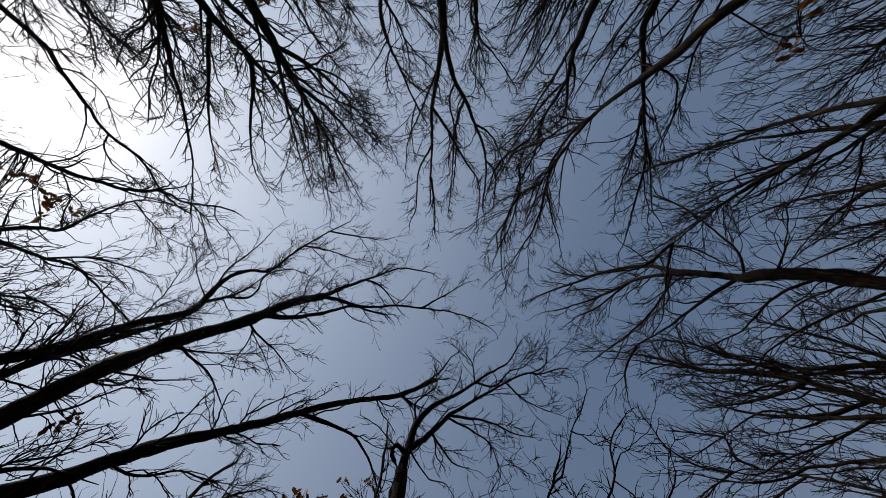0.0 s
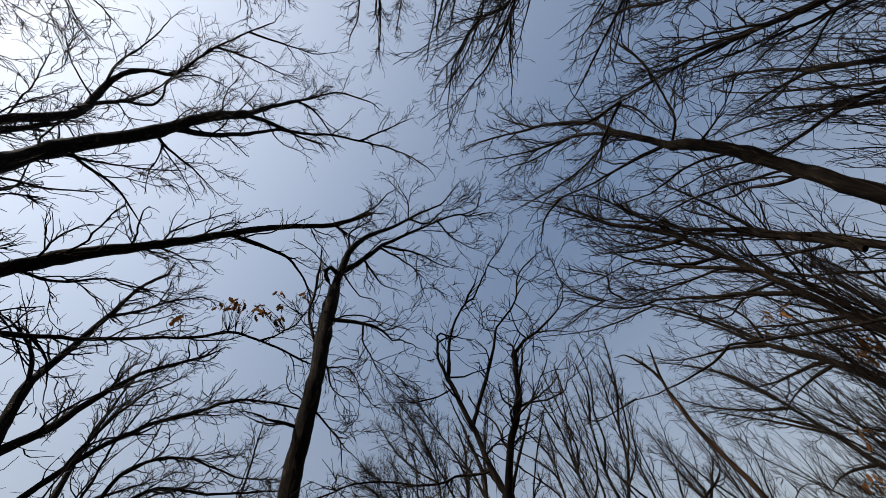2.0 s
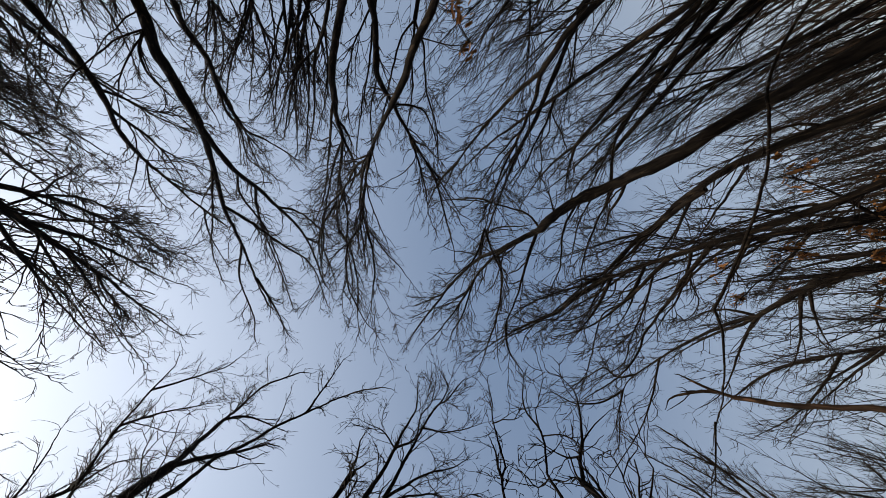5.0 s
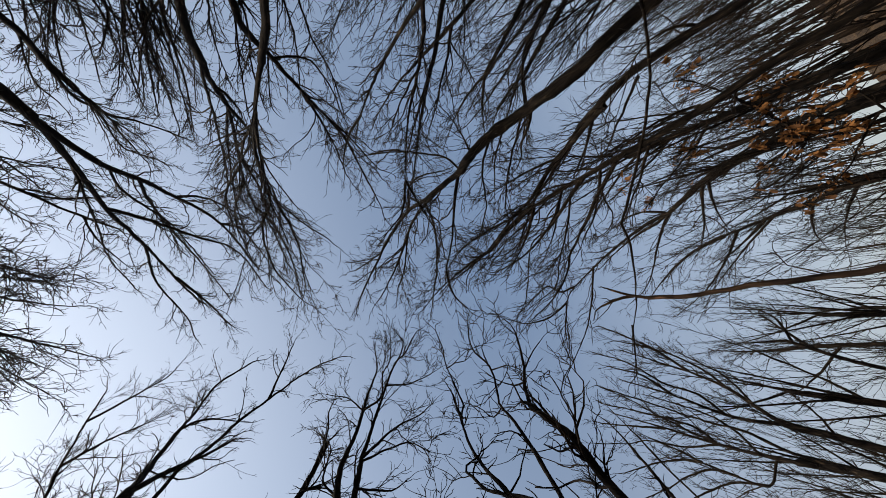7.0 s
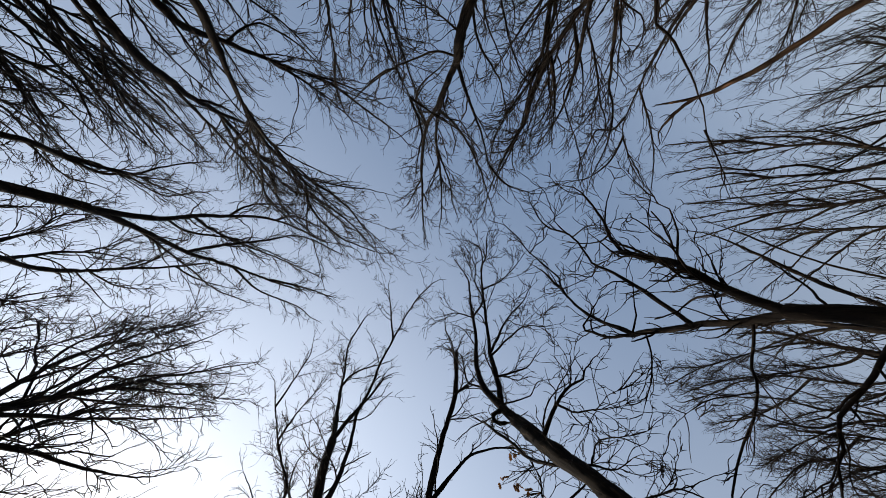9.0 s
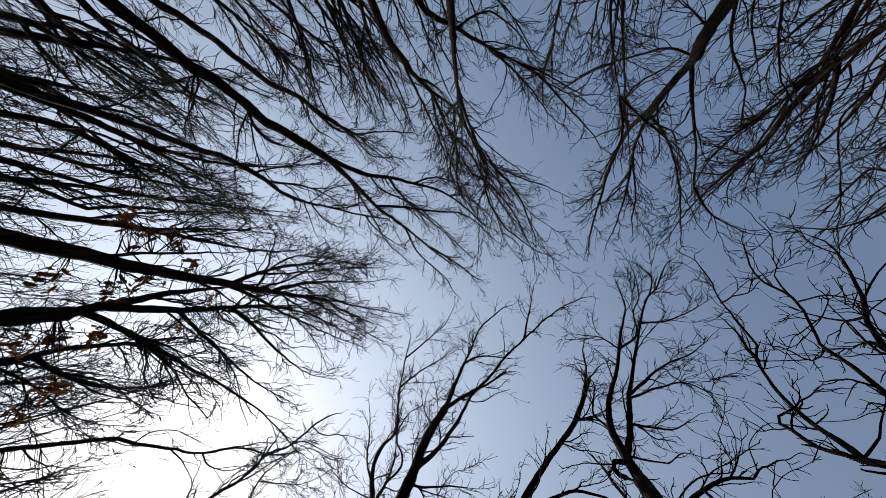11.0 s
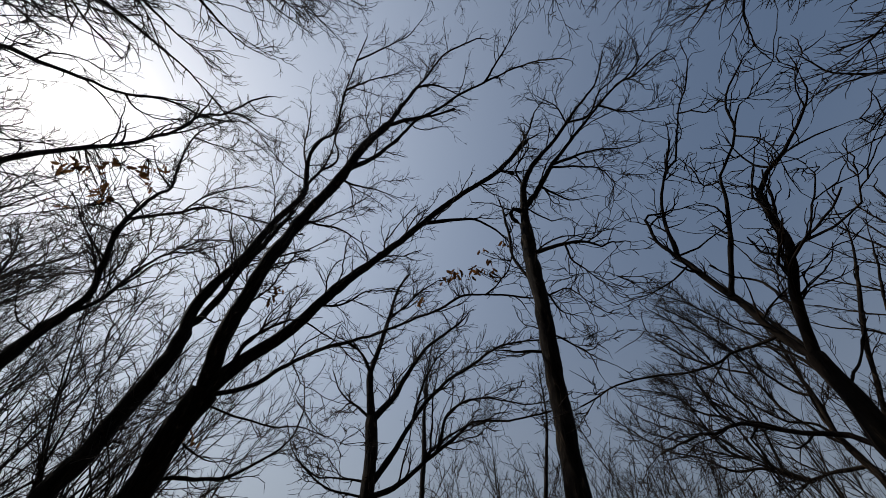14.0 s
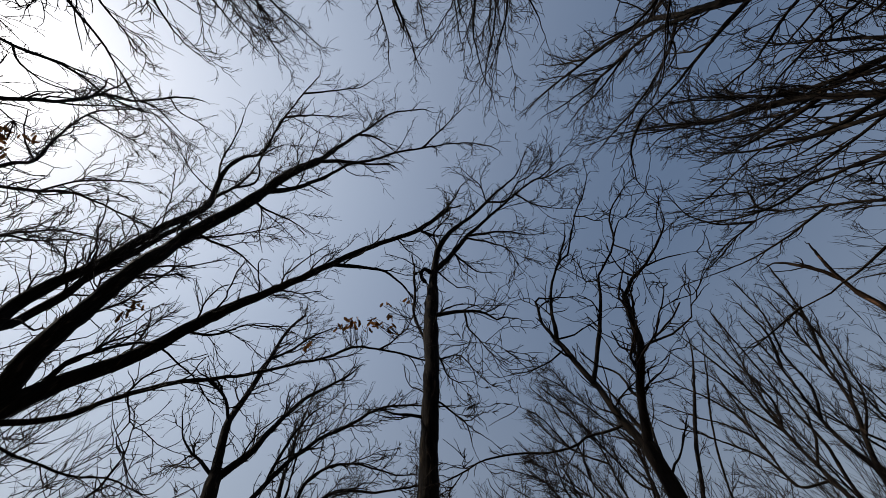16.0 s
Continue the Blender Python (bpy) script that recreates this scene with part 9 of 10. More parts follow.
t.limb(0.048, 0.011, (-12.54, 3.77, 7.49), (-12.72, 3.61, 8.70), (-12.77, 3.88, 9.88), (-12.81, 4.17, 11.05))
t.limb(0.043, 0.010, (-12.52, 3.77, 7.36), (-12.52, 4.15, 8.39), (-12.44, 4.64, 9.29), (-12.55, 4.69, 10.43))
t.done()
t = Tree("bare_tree", "tall slender bare tree with fine upswept twigs", 60, 1.05, 1.0, 0.3)
t.trunk(0.052, 0.046, (-11.99, 0.81, -0.15), (-12.22, 1.23, 2.67), (-12.44, 1.70, 5.50), (-12.68, 2.06, 8.32))
t.limb(0.046, 0.011, (-12.68, 2.06, 8.32), (-12.77, 2.19, 9.35), (-12.78, 2.58, 10.17), (-12.77, 3.06, 11.06))
t.limb(0.041, 0.010, (-12.68, 2.06, 8.32), (-12.77, 1.96, 9.10), (-12.86, 1.92, 9.80), (-12.92, 2.05, 10.56))
t.done()
t = Tree("bare_tree", "tall slender bare tree with fine upswept twigs", 61, 0.9, 0.8, 0.3)
t.trunk(0.105, 0.110, (14.92, 7.03, -0.15), (15.00, 7.11, 1.59), (15.09, 7.22, 4.02), (15.17, 7.26, 5.07), (15.20, 7.27, 5.53), (15.30, 7.25, 5.74), (15.35, 7.23, 6.12), (15.39, 7.21, 6.51), (15.40, 7.16, 6.96), (15.43, 7.12, 7.38))
t.limb(0.076, 0.026, (15.43, 7.12, 7.38), (15.52, 7.01, 7.64), (15.60, 6.91, 7.88), (15.70, 6.78, 8.15), (15.80, 6.66, 8.43), (15.95, 6.51, 8.65), (16.03, 6.37, 9.02), (16.12, 6.22, 9.40), (16.18, 6.05, 9.90), (16.21, 5.90, 10.39), (16.24, 5.76, 10.88), (16.20, 5.62, 11.49), (16.21, 5.49, 11.98), (16.22, 5.37, 12.47), (16.24, 5.28, 12.89), (16.26, 5.18, 13.34))
t.limb(0.076, 0.026, (15.43, 7.12, 7.38), (15.46, 7.16, 7.67), (15.48, 7.20, 7.95), (15.52, 7.22, 8.26), (15.57, 7.24, 8.57), (15.68, 7.28, 8.82), (15.71, 7.22, 9.25), (15.75, 7.15, 9.72), (15.77, 6.93, 10.45), (15.76, 6.80, 11.08), (15.74, 6.67, 11.71), (15.67, 6.56, 12.38), (15.63, 6.44, 13.04))
t.limb(0.038, 0.017, (15.35, 7.23, 6.12), (15.46, 7.06, 6.27), (15.60, 6.88, 6.41), (15.70, 6.72, 6.58), (15.80, 6.56, 6.75), (15.88, 6.41, 6.96), (15.96, 6.25, 7.15))
t.limb(0.050, 0.028, (15.71, 7.22, 9.25), (15.82, 7.06, 9.57), (15.97, 6.88, 9.84), (16.03, 6.75, 10.23), (16.08, 6.62, 10.61), (16.03, 6.62, 11.10), (16.04, 6.45, 11.55), (16.06, 6.27, 12.00), (16.15, 5.91, 12.45), (16.12, 5.72, 12.92), (16.09, 5.52, 13.40), (15.94, 5.43, 13.93), (15.85, 5.28, 14.43))
t.limb(0.049, 0.027, (16.03, 6.37, 9.02), (16.17, 6.16, 9.41), (16.35, 5.93, 9.73), (16.44, 5.74, 10.18), (16.53, 5.54, 10.64), (16.59, 5.34, 11.18), (16.60, 5.18, 11.74), (16.60, 5.02, 12.31), (16.52, 4.92, 12.97), (16.47, 4.79, 13.58))
t.limb(0.055, 0.028, (16.21, 5.90, 10.39), (16.34, 5.63, 10.92), (16.57, 5.40, 11.35), (16.62, 5.10, 11.99), (16.66, 4.80, 12.63), (16.53, 4.43, 13.47), (16.48, 4.10, 14.21))
t.limb(0.057, 0.027, (15.76, 6.80, 11.08), (15.81, 6.57, 11.53), (15.90, 6.28, 11.98), (15.90, 6.12, 12.43), (15.91, 5.97, 12.87), (15.81, 5.95, 13.32), (15.77, 5.87, 13.76))
t.limb(0.046, 0.022, (15.70, 6.78, 8.15), (15.87, 6.52, 8.48), (16.09, 6.22, 8.75), (16.21, 5.98, 9.13), (16.33, 5.74, 9.52), (16.35, 5.55, 10.02), (16.41, 5.34, 10.46))
t.done()
t = Tree("bare_tree", "tall slender bare tree with fine upswept twigs", 62, 0.85, 0.80, 0.3)
t.trunk(0.102, 0.102, (14.28, 6.49, -0.15), (14.23, 6.84, 1.57), (14.12, 7.35, 4.01), (14.12, 7.54, 5.01), (14.12, 7.60, 5.36), (14.25, 7.59, 5.49), (14.27, 7.63, 5.81), (14.30, 7.66, 6.12), (14.29, 7.71, 6.52), (14.30, 7.74, 6.88))
t.limb(0.071, 0.025, (14.30, 7.74, 6.88), (14.32, 7.77, 7.19), (14.34, 7.80, 7.45), (14.36, 7.82, 7.81), (14.39, 7.84, 8.18), (14.44, 7.86, 8.55), (14.45, 7.84, 9.07), (14.47, 7.82, 9.59), (14.47, 7.75, 10.28), (14.46, 7.69, 10.92), (14.45, 7.63, 11.56), (14.41, 7.55, 12.25), (14.38, 7.49, 12.91))
t.limb(0.056, 0.026, (14.27, 7.63, 5.81), (14.33, 7.59, 6.24), (14.37, 7.56, 6.71), (14.43, 7.51, 7.12), (14.50, 7.46, 7.52), (14.62, 7.36, 7.82), (14.69, 7.31, 8.22), (14.75, 7.27, 8.63), (14.79, 7.30, 9.04), (14.81, 7.24, 9.55), (14.84, 7.19, 10.05), (14.89, 7.13, 10.59), (14.84, 6.99, 11.25), (14.78, 6.85, 11.92), (14.59, 6.59, 12.78), (14.47, 6.39, 13.54))
t.limb(0.048, 0.026, (14.45, 7.84, 9.07), (14.58, 7.73, 9.41), (14.80, 7.61, 9.63), (14.84, 7.52, 10.09), (14.87, 7.43, 10.55), (14.74, 7.36, 11.26), (14.65, 7.29, 11.83), (14.57, 7.22, 12.40), (14.44, 7.16, 12.96), (14.33, 7.10, 13.53))
t.limb(0.043, 0.023, (14.36, 7.82, 7.81), (14.50, 7.66, 8.08), (14.66, 7.48, 8.29), (14.77, 7.35, 8.62), (14.89, 7.22, 8.94), (15.00, 7.12, 9.27), (15.04, 7.01, 9.75), (15.08, 6.91, 10.22), (15.02, 6.80, 10.88), (15.01, 6.70, 11.45))
t.limb(0.055, 0.026, (14.46, 7.69, 10.92), (14.41, 7.72, 11.33), (14.38, 7.75, 11.73), (14.30, 7.77, 12.16), (14.22, 7.80, 12.59), (14.08, 7.82, 13.03), (13.96, 7.84, 13.47))
t.limb(0.048, 0.023, (14.45, 7.84, 9.07), (14.38, 7.94, 9.50), (14.29, 8.10, 9.94), (14.25, 8.15, 10.35), (14.21, 8.20, 10.76), (14.23, 8.13, 11.12), (14.23, 8.12, 11.51))
t.limb(0.041, 0.020, (14.33, 7.79, 7.39), (14.27, 8.07, 7.49), (14.15, 8.49, 7.50), (14.13, 8.64, 7.70), (14.10, 8.78, 7.90), (14.16, 8.68, 8.25), (14.17, 8.65, 8.57), (14.17, 8.63, 8.90), (14.16, 8.55, 9.33), (14.17, 8.50, 9.65), (14.18, 8.44, 9.97), (14.24, 8.38, 10.20), (14.23, 8.32, 10.50), (14.22, 8.27, 10.80), (14.20, 8.16, 11.16), (14.13, 8.17, 11.46), (14.06, 8.17, 11.76), (13.96, 8.31, 11.96), (13.82, 8.36, 12.28), (13.68, 8.40, 12.60), (13.45, 8.40, 13.01), (13.27, 8.42, 13.37))
t.limb(0.054, 0.020, (14.17, 8.50, 9.65), (14.15, 8.53, 9.89), (14.17, 8.55, 10.10), (14.11, 8.61, 10.37), (14.05, 8.67, 10.64), (13.94, 8.76, 10.97), (13.80, 8.87, 11.29), (13.66, 8.99, 11.61), (13.44, 9.16, 11.97), (13.25, 9.30, 12.30))
t.limb(0.045, 0.020, (14.13, 8.64, 7.70), (14.13, 8.70, 8.00), (14.15, 8.72, 8.32), (14.13, 8.82, 8.58), (14.10, 8.91, 8.85), (14.09, 9.06, 9.04), (13.99, 9.22, 9.31), (13.88, 9.38, 9.58), (13.67, 9.60, 9.94), (13.51, 9.78, 10.20), (13.35, 9.96, 10.46), (13.14, 10.17, 10.67), (13.02, 10.30, 10.86), (12.91, 10.42, 11.04), (12.87, 10.45, 11.17), (12.79, 10.53, 11.32))
t.limb(0.049, 0.019, (14.17, 8.65, 8.57), (14.17, 8.66, 8.82), (14.22, 8.61, 9.08), (14.18, 8.67, 9.33), (14.14, 8.73, 9.58), (14.04, 8.87, 9.85), (13.94, 9.02, 10.08), (13.83, 9.16, 10.32), (13.71, 9.36, 10.52), (13.57, 9.52, 10.76), (13.43, 9.67, 11.01), (13.25, 9.81, 11.29), (13.09, 9.95, 11.55))
t.limb(0.046, 0.018, (14.42, 7.85, 8.47), (14.46, 7.80, 8.88), (14.52, 7.81, 9.25), (14.55, 7.71, 9.68), (14.57, 7.61, 10.11), (14.59, 7.42, 10.63), (14.58, 7.26, 11.06), (14.58, 7.10, 11.50), (14.57, 6.89, 11.92), (14.53, 6.74, 12.31), (14.48, 6.59, 12.70), (14.40, 6.48, 13.04), (14.33, 6.35, 13.40))
t.done()
t = Tree("sapling", "thin winding sapling standing close by without leaves", 63, 0.4, 0.35, 1)
t.trunk(0.018, 0.017, (3.49, -3.60, -0.15), (3.86, -3.16, 1.00), (3.86, -3.20, 2.72), (4.60, -2.26, 3.30), (5.06, -1.43, 3.52), (5.27, -0.82, 4.15), (5.39, -0.06, 4.70))
t.limb(0.019, 0.006, (5.39, -0.06, 4.70), (5.40, 0.52, 4.59), (5.33, 0.98, 4.74), (5.26, 1.53, 4.89))
t.limb(0.016, 0.006, (5.27, 1.39, 4.86), (5.21, 1.61, 4.86), (5.15, 1.82, 4.85), (5.09, 2.04, 4.86))
t.done()
t = Tree("bare_tree", "tall slender bare tree with fine upswept twigs", 64, 0.3, 0.4, 0)
t.trunk(0.031, 0.021, (7.58, 7.86, -0.15), (8.08, 7.16, 2.45), (8.24, 6.82, 5.41), (9.08, 5.75, 7.66))
t.limb(0.029, 0.009, (9.08, 5.75, 7.66), (9.29, 5.46, 8.21), (9.49, 5.17, 8.78), (9.67, 4.89, 9.35))
t.done()
t = Tree("bare_tree", "tall slender bare tree with fine upswept twigs", 65, 1.05, 1.0, 0.3)
t.trunk(0.090, 0.072, (8.90, 9.13, -0.15), (9.20, 9.01, 2.82), (9.56, 8.84, 5.85), (9.82, 8.76, 8.75))
t.limb(0.073, 0.014, (9.82, 8.76, 8.75), (9.72, 8.97, 10.13), (9.63, 9.17, 11.49), (9.55, 9.37, 12.86))
t.limb(0.056, 0.012, (9.73, 8.78, 7.68), (9.63, 8.97, 8.76), (9.42, 9.25, 9.55), (9.00, 9.74, 10.44))
t.limb(0.057, 0.013, (9.77, 8.77, 8.12), (10.00, 8.60, 9.33), (10.28, 8.34, 10.51), (10.57, 8.07, 11.70))
t.done()
t = Tree("bare_tree", "tall slender bare tree with fine upswept twigs", 66, 1.05, 1.0, 0.3)
t.trunk(0.086, 0.064, (18.03, 7.46, -0.15), (18.47, 6.78, 2.57), (18.74, 6.29, 5.53), (19.35, 5.40, 8.02))
t.limb(0.063, 0.015, (19.35, 5.40, 8.02), (19.44, 5.50, 8.70), (19.53, 5.58, 9.37), (19.63, 5.65, 10.06))
t.limb(0.062, 0.014, (19.27, 5.51, 7.79), (19.57, 4.56, 8.10), (19.64, 4.35, 8.21), (19.87, 4.06, 9.23))
t.done()
t = Tree("bare_tree", "tall slender bare tree with fine upswept twigs", 67, 0.81, 1.00, 0.3)
t.trunk(0.076, 0.065, (6.51, -7.70, -0.15), (7.31, -7.28, 3.36), (8.06, -6.88, 6.77), (8.91, -6.44, 10.37))
t.limb(0.058, 0.010, (8.91, -6.44, 10.37), (9.28, -6.07, 11.23), (9.62, -5.65, 11.83), (10.09, -4.90, 12.36))
t.limb(0.058, 0.012, (8.91, -6.44, 10.37), (9.04, -6.57, 11.99), (9.43, -6.33, 13.53), (9.86, -5.94, 15.04))
t.done()
t = Tree("bare_tree", "tall slender bare tree with fine upswept twigs", 68, 0.81, 1.00, 0.3)
t.trunk(0.100, 0.079, (8.68, -8.61, -0.15), (9.53, -8.04, 3.48), (10.18, -7.73, 7.14), (11.22, -6.91, 10.74))
t.limb(0.066, 0.012, (11.22, -6.91, 10.74), (11.78, -6.16, 11.41), (12.26, -5.34, 12.08), (12.62, -4.64, 12.93))
t.limb(0.065, 0.013, (11.16, -6.97, 10.56), (11.44, -6.90, 12.25), (11.80, -6.74, 13.77), (12.53, -5.54, 14.91))
t.done()
t = Tree("young_oak", "young oak holding tufts of orange-brown withered leaves", 69, 0.8, 0.3, 0.6)
t.trunk(0.034, 0.026, (9.18, -0.99, -0.15), (9.19, -0.96, 0.74), (9.21, -0.94, 1.68), (9.23, -0.91, 2.53), (9.24, -0.88, 2.89), (9.25, -0.77, 3.16), (9.23, -1.01, 3.47))
t.limb(0.029, 0.009, (9.23, -1.01, 3.47), (9.18, -1.35, 3.72), (9.12, -1.70, 3.93), (9.03, -2.06, 4.15))
t.limb(0.024, 0.009, (9.24, -0.90, 3.28), (9.24, -0.97, 3.77), (9.29, -0.56, 4.00), (9.31, -0.34, 4.39))
t.limb(0.025, 0.010, (9.18, -1.33, 3.70), (9.18, -1.40, 4.34), (9.20, -1.38, 5.00), (9.18, -1.52, 5.64))
t.limb(0.026, 0.010, (9.10, -1.73, 3.95), (9.02, -2.16, 4.30), (8.81, -2.82, 4.57), (8.78, -2.91, 5.19))
t.limb(0.022, 0.008, (9.23, -0.91, 2.58), (9.28, -0.58, 2.96), (9.32, 0.03, 3.05), (9.32, 0.08, 3.60))
t.limb(0.021, 0.007, (9.23, -0.91, 2.53), (9.19, -1.16, 2.64), (9.15, -1.40, 2.74), (9.11, -1.62, 2.89))
t.limb(0.024, 0.011, (9.19, -1.44, 5.14), (9.23, -1.17, 5.55), (9.29, -0.91, 5.97), (9.32, -0.61, 6.36))
t.leaves((9.18, -1.31, 3.66), 45, 0.8, 1.4)
t.leaves((9.14, -1.59, 3.90), 30, 0.7, 1.4)
t.leaves((9.26, -0.80, 3.38), 50, 0.8, 1.4)
t.leaves((9.22, -1.10, 3.45), 40, 0.8, 1.4)
t.leaves((9.23, -0.98, 3.12), 20, 0.6, 1.4)
t.leaves((8.82, -2.79, 4.83), 26, 0.5, 1.4)
t.leaves((9.19, -1.45, 5.22), 26, 0.5, 1.4)
t.leaves((9.31, -0.42, 4.23), 16, 0.3, 1.4)
t.leaves((9.31, -0.01, 3.24), 20, 0.4, 1.4)
t.leaves((9.32, -0.62, 6.47), 12, 0.28, 1.4)
t.leaves((8.98, -2.22, 3.78), 10, 0.4, 1.4)
t.leaves((9.14, -1.46, 2.77), 30, 0.8, 1.4)
t.leaves((9.32, 0.12, 3.82), 7, 0.25, 1.4)
t.done()
t = Tree("bare_tree", "tall slender bare tree with fine upswept twigs", 70, 1.1, 0.85, 0.3)
t.trunk(0.081, 0.076, (-7.47, -6.02, -0.15), (-7.05, -6.49, 2.33), (-6.69, -6.86, 4.86), (-6.19, -7.41, 7.29), (-6.01, -7.60, 7.87), (-5.79, -7.81, 8.44), (-5.56, -8.02, 9.01))
t.limb(0.059, 0.017, (-5.56, -8.02, 9.01), (-4.90, -8.58, 10.63), (-4.70, -8.75, 12.49), (-4.32, -9.08, 14.25))
t.limb(0.041, 0.015, (-5.93, -7.68, 8.06), (-5.87, -7.82, 9.39), (-6.13, -7.71, 10.68), (-6.38, -7.60, 11.98))
t.limb(0.043, 0.016, (-5.76, -7.84, 8.51), (-5.99, -7.78, 10.05), (-5.90, -7.94, 11.55), (-6.20, -7.82, 13.11))
t.done()
t = Tree("bare_tree", "tall slender bare tree with fine upswept twigs", 71, 1.1, 0.85, 0.3)
t.trunk(0.075, 0.062, (-5.33, -5.48, -0.15), (-5.22, -5.33, 2.32), (-5.17, -5.11, 4.82), (-4.98, -5.04, 7.27))
t.limb(0.059, 0.016, (-4.98, -5.04, 7.27), (-4.99, -4.77, 9.58), (-4.34, -5.27, 11.86), (-3.19, -5.78, 13.77))
t.limb(0.046, 0.013, (-4.99, -5.02, 7.44), (-4.96, -4.90, 8.83), (-4.98, -4.73, 10.20), (-4.96, -4.59, 11.57))
t.limb(0.032, 0.011, (-5.03, -5.04, 6.78), (-4.57, -5.41, 7.58), (-4.65, -5.22, 8.61), (-4.59, -5.19, 9.54))
t.done()
t = Tree("bare_tree", "tall slender bare tree with fine upswept twigs", 72, 1.1, 0.85, 0.3)
t.trunk(0.068, 0.060, (-6.78, -4.41, -0.15), (-6.50, -4.71, 2.15), (-6.22, -5.01, 4.45), (-5.94, -5.31, 6.74), (-5.85, -5.41, 7.17), (-5.81, -5.46, 7.55), (-5.84, -5.41, 8.00))
t.limb(0.055, 0.013, (-5.84, -5.41, 8.00), (-5.94, -5.31, 9.18), (-6.34, -4.81, 10.17), (-6.40, -4.69, 11.37))
t.limb(0.048, 0.016, (-5.83, -5.43, 7.79), (-5.97, -5.26, 9.60), (-6.10, -5.10, 11.42), (-6.18, -4.98, 13.25))
t.limb(0.036, 0.014, (-5.83, -5.43, 7.48), (-5.53, -5.74, 8.85), (-6.02, -5.21, 10.40), (-6.08, -5.11, 11.81))
t.done()
t = Tree("bare_tree", "tall slender bare tree with fine upswept twigs", 73, 1.1, 0.85, 0.3)
t.trunk(0.069, 0.054, (-6.99, -4.84, -0.15), (-6.61, -4.68, 2.21), (-6.20, -4.56, 4.59), (-5.86, -4.35, 6.94))
t.limb(0.037, 0.015, (-5.86, -4.35, 6.94), (-5.64, -4.10, 8.90), (-5.16, -4.19, 10.84), (-4.67, -4.26, 12.74))
t.limb(0.027, 0.009, (-5.89, -4.37, 6.71), (-5.97, -4.14, 7.20), (-5.97, -3.96, 7.70), (-5.96, -3.81, 8.23))
t.done()
t = Tree("bare_tree", "tall slender bare tree with fine upswept twigs", 74, 1.1, 0.85, 0.3)
t.trunk(0.076, 0.064, (-7.09, -3.70, -0.15), (-6.94, -4.03, 2.55), (-6.81, -4.33, 5.27), (-6.63, -4.69, 7.96))
t.limb(0.044, 0.015, (-6.63, -4.69, 7.96), (-6.54, -4.89, 9.56), (-6.58, -4.87, 11.14), (-6.35, -5.21, 12.74))
t.limb(0.032, 0.013, (-6.63, -4.68, 7.89), (-6.74, -4.55, 8.84), (-6.74, -4.60, 9.74), (-6.70, -4.68, 10.71))
t.done()
t = Tree("bare_tree", "tall slender bare tree with fine upswept twigs", 75, 1.1, 0.85, 0.3)
t.trunk(0.085, 0.075, (-4.06, -9.11, -0.15), (-4.75, -8.83, 2.83), (-5.45, -8.53, 5.82), (-6.12, -8.27, 8.79))
t.limb(0.051, 0.017, (-6.12, -8.27, 8.79), (-6.32, -8.25, 10.62), (-6.43, -8.29, 12.44), (-6.73, -8.20, 14.25))
t.limb(0.042, 0.017, (-6.01, -8.31, 8.27), (-5.86, -8.54, 10.13), (-5.99, -8.59, 12.00), (-6.05, -8.68, 13.87))
t.limb(0.040, 0.013, (-5.92, -8.34, 7.90), (-6.47, -8.00, 8.74), (-6.64, -7.92, 9.73), (-6.60, -8.04, 10.77))
t.done()
t = Tree("bare_tree", "tall slender bare tree with fine upswept twigs", 76, 1.1, 0.85, 0.3)
t.trunk(0.077, 0.066, (-3.04, -7.85, -0.15), (-3.59, -7.66, 2.57), (-4.23, -7.42, 5.29), (-4.68, -7.29, 8.01))
t.limb(0.045, 0.017, (-4.68, -7.29, 8.01), (-4.74, -7.29, 8.79), (-4.81, -7.29, 9.56), (-4.88, -7.29, 10.33), (-4.65, -7.52, 11.68), (-4.73, -7.54, 12.91), (-4.86, -7.53, 14.27))
t.limb(0.038, 0.015, (-4.63, -7.30, 7.66), (-4.20, -7.64, 9.10), (-4.70, -7.43, 10.72), (-4.61, -7.57, 12.25))
t.done()
t = Tree("bare_tree", "tall slender bare tree with fine upswept twigs", 77, 1.1, 0.85, 0.3)
t.trunk(0.101, 0.073, (-7.15, -6.07, -0.15), (-6.70, -6.58, 2.42), (-6.37, -6.95, 5.08), (-5.79, -7.60, 7.55))
t.limb(0.059, 0.014, (-5.79, -7.60, 7.55), (-5.86, -7.66, 8.79), (-6.23, -7.48, 9.96), (-6.25, -7.57, 11.20))
t.limb(0.054, 0.013, (-5.79, -7.60, 7.55), (-5.28, -8.07, 8.55), (-5.61, -7.92, 9.76), (-5.44, -8.14, 10.91))
t.limb(0.053, 0.012, (-5.84, -7.54, 7.37), (-6.36, -7.20, 8.21), (-6.49, -7.18, 9.24), (-6.68, -7.10, 10.23))
t.done()
t = Tree("bare_tree", "tall slender bare tree with fine upswept twigs", 78, 1.1, 0.85, 0.3)
t.trunk(0.089, 0.067, (-6.94, -5.52, -0.15), (-6.65, -5.83, 2.44), (-6.30, -6.20, 5.03), (-6.07, -6.45, 7.61))
t.limb(0.059, 0.013, (-6.07, -6.45, 7.61), (-6.26, -6.28, 8.81), (-5.99, -6.56, 10.00), (-6.04, -6.52, 11.20))
t.limb(0.052, 0.013, (-6.08, -6.44, 7.42), (-5.78, -6.73, 8.49), (-5.78, -6.74, 9.57), (-5.91, -6.64, 10.69))
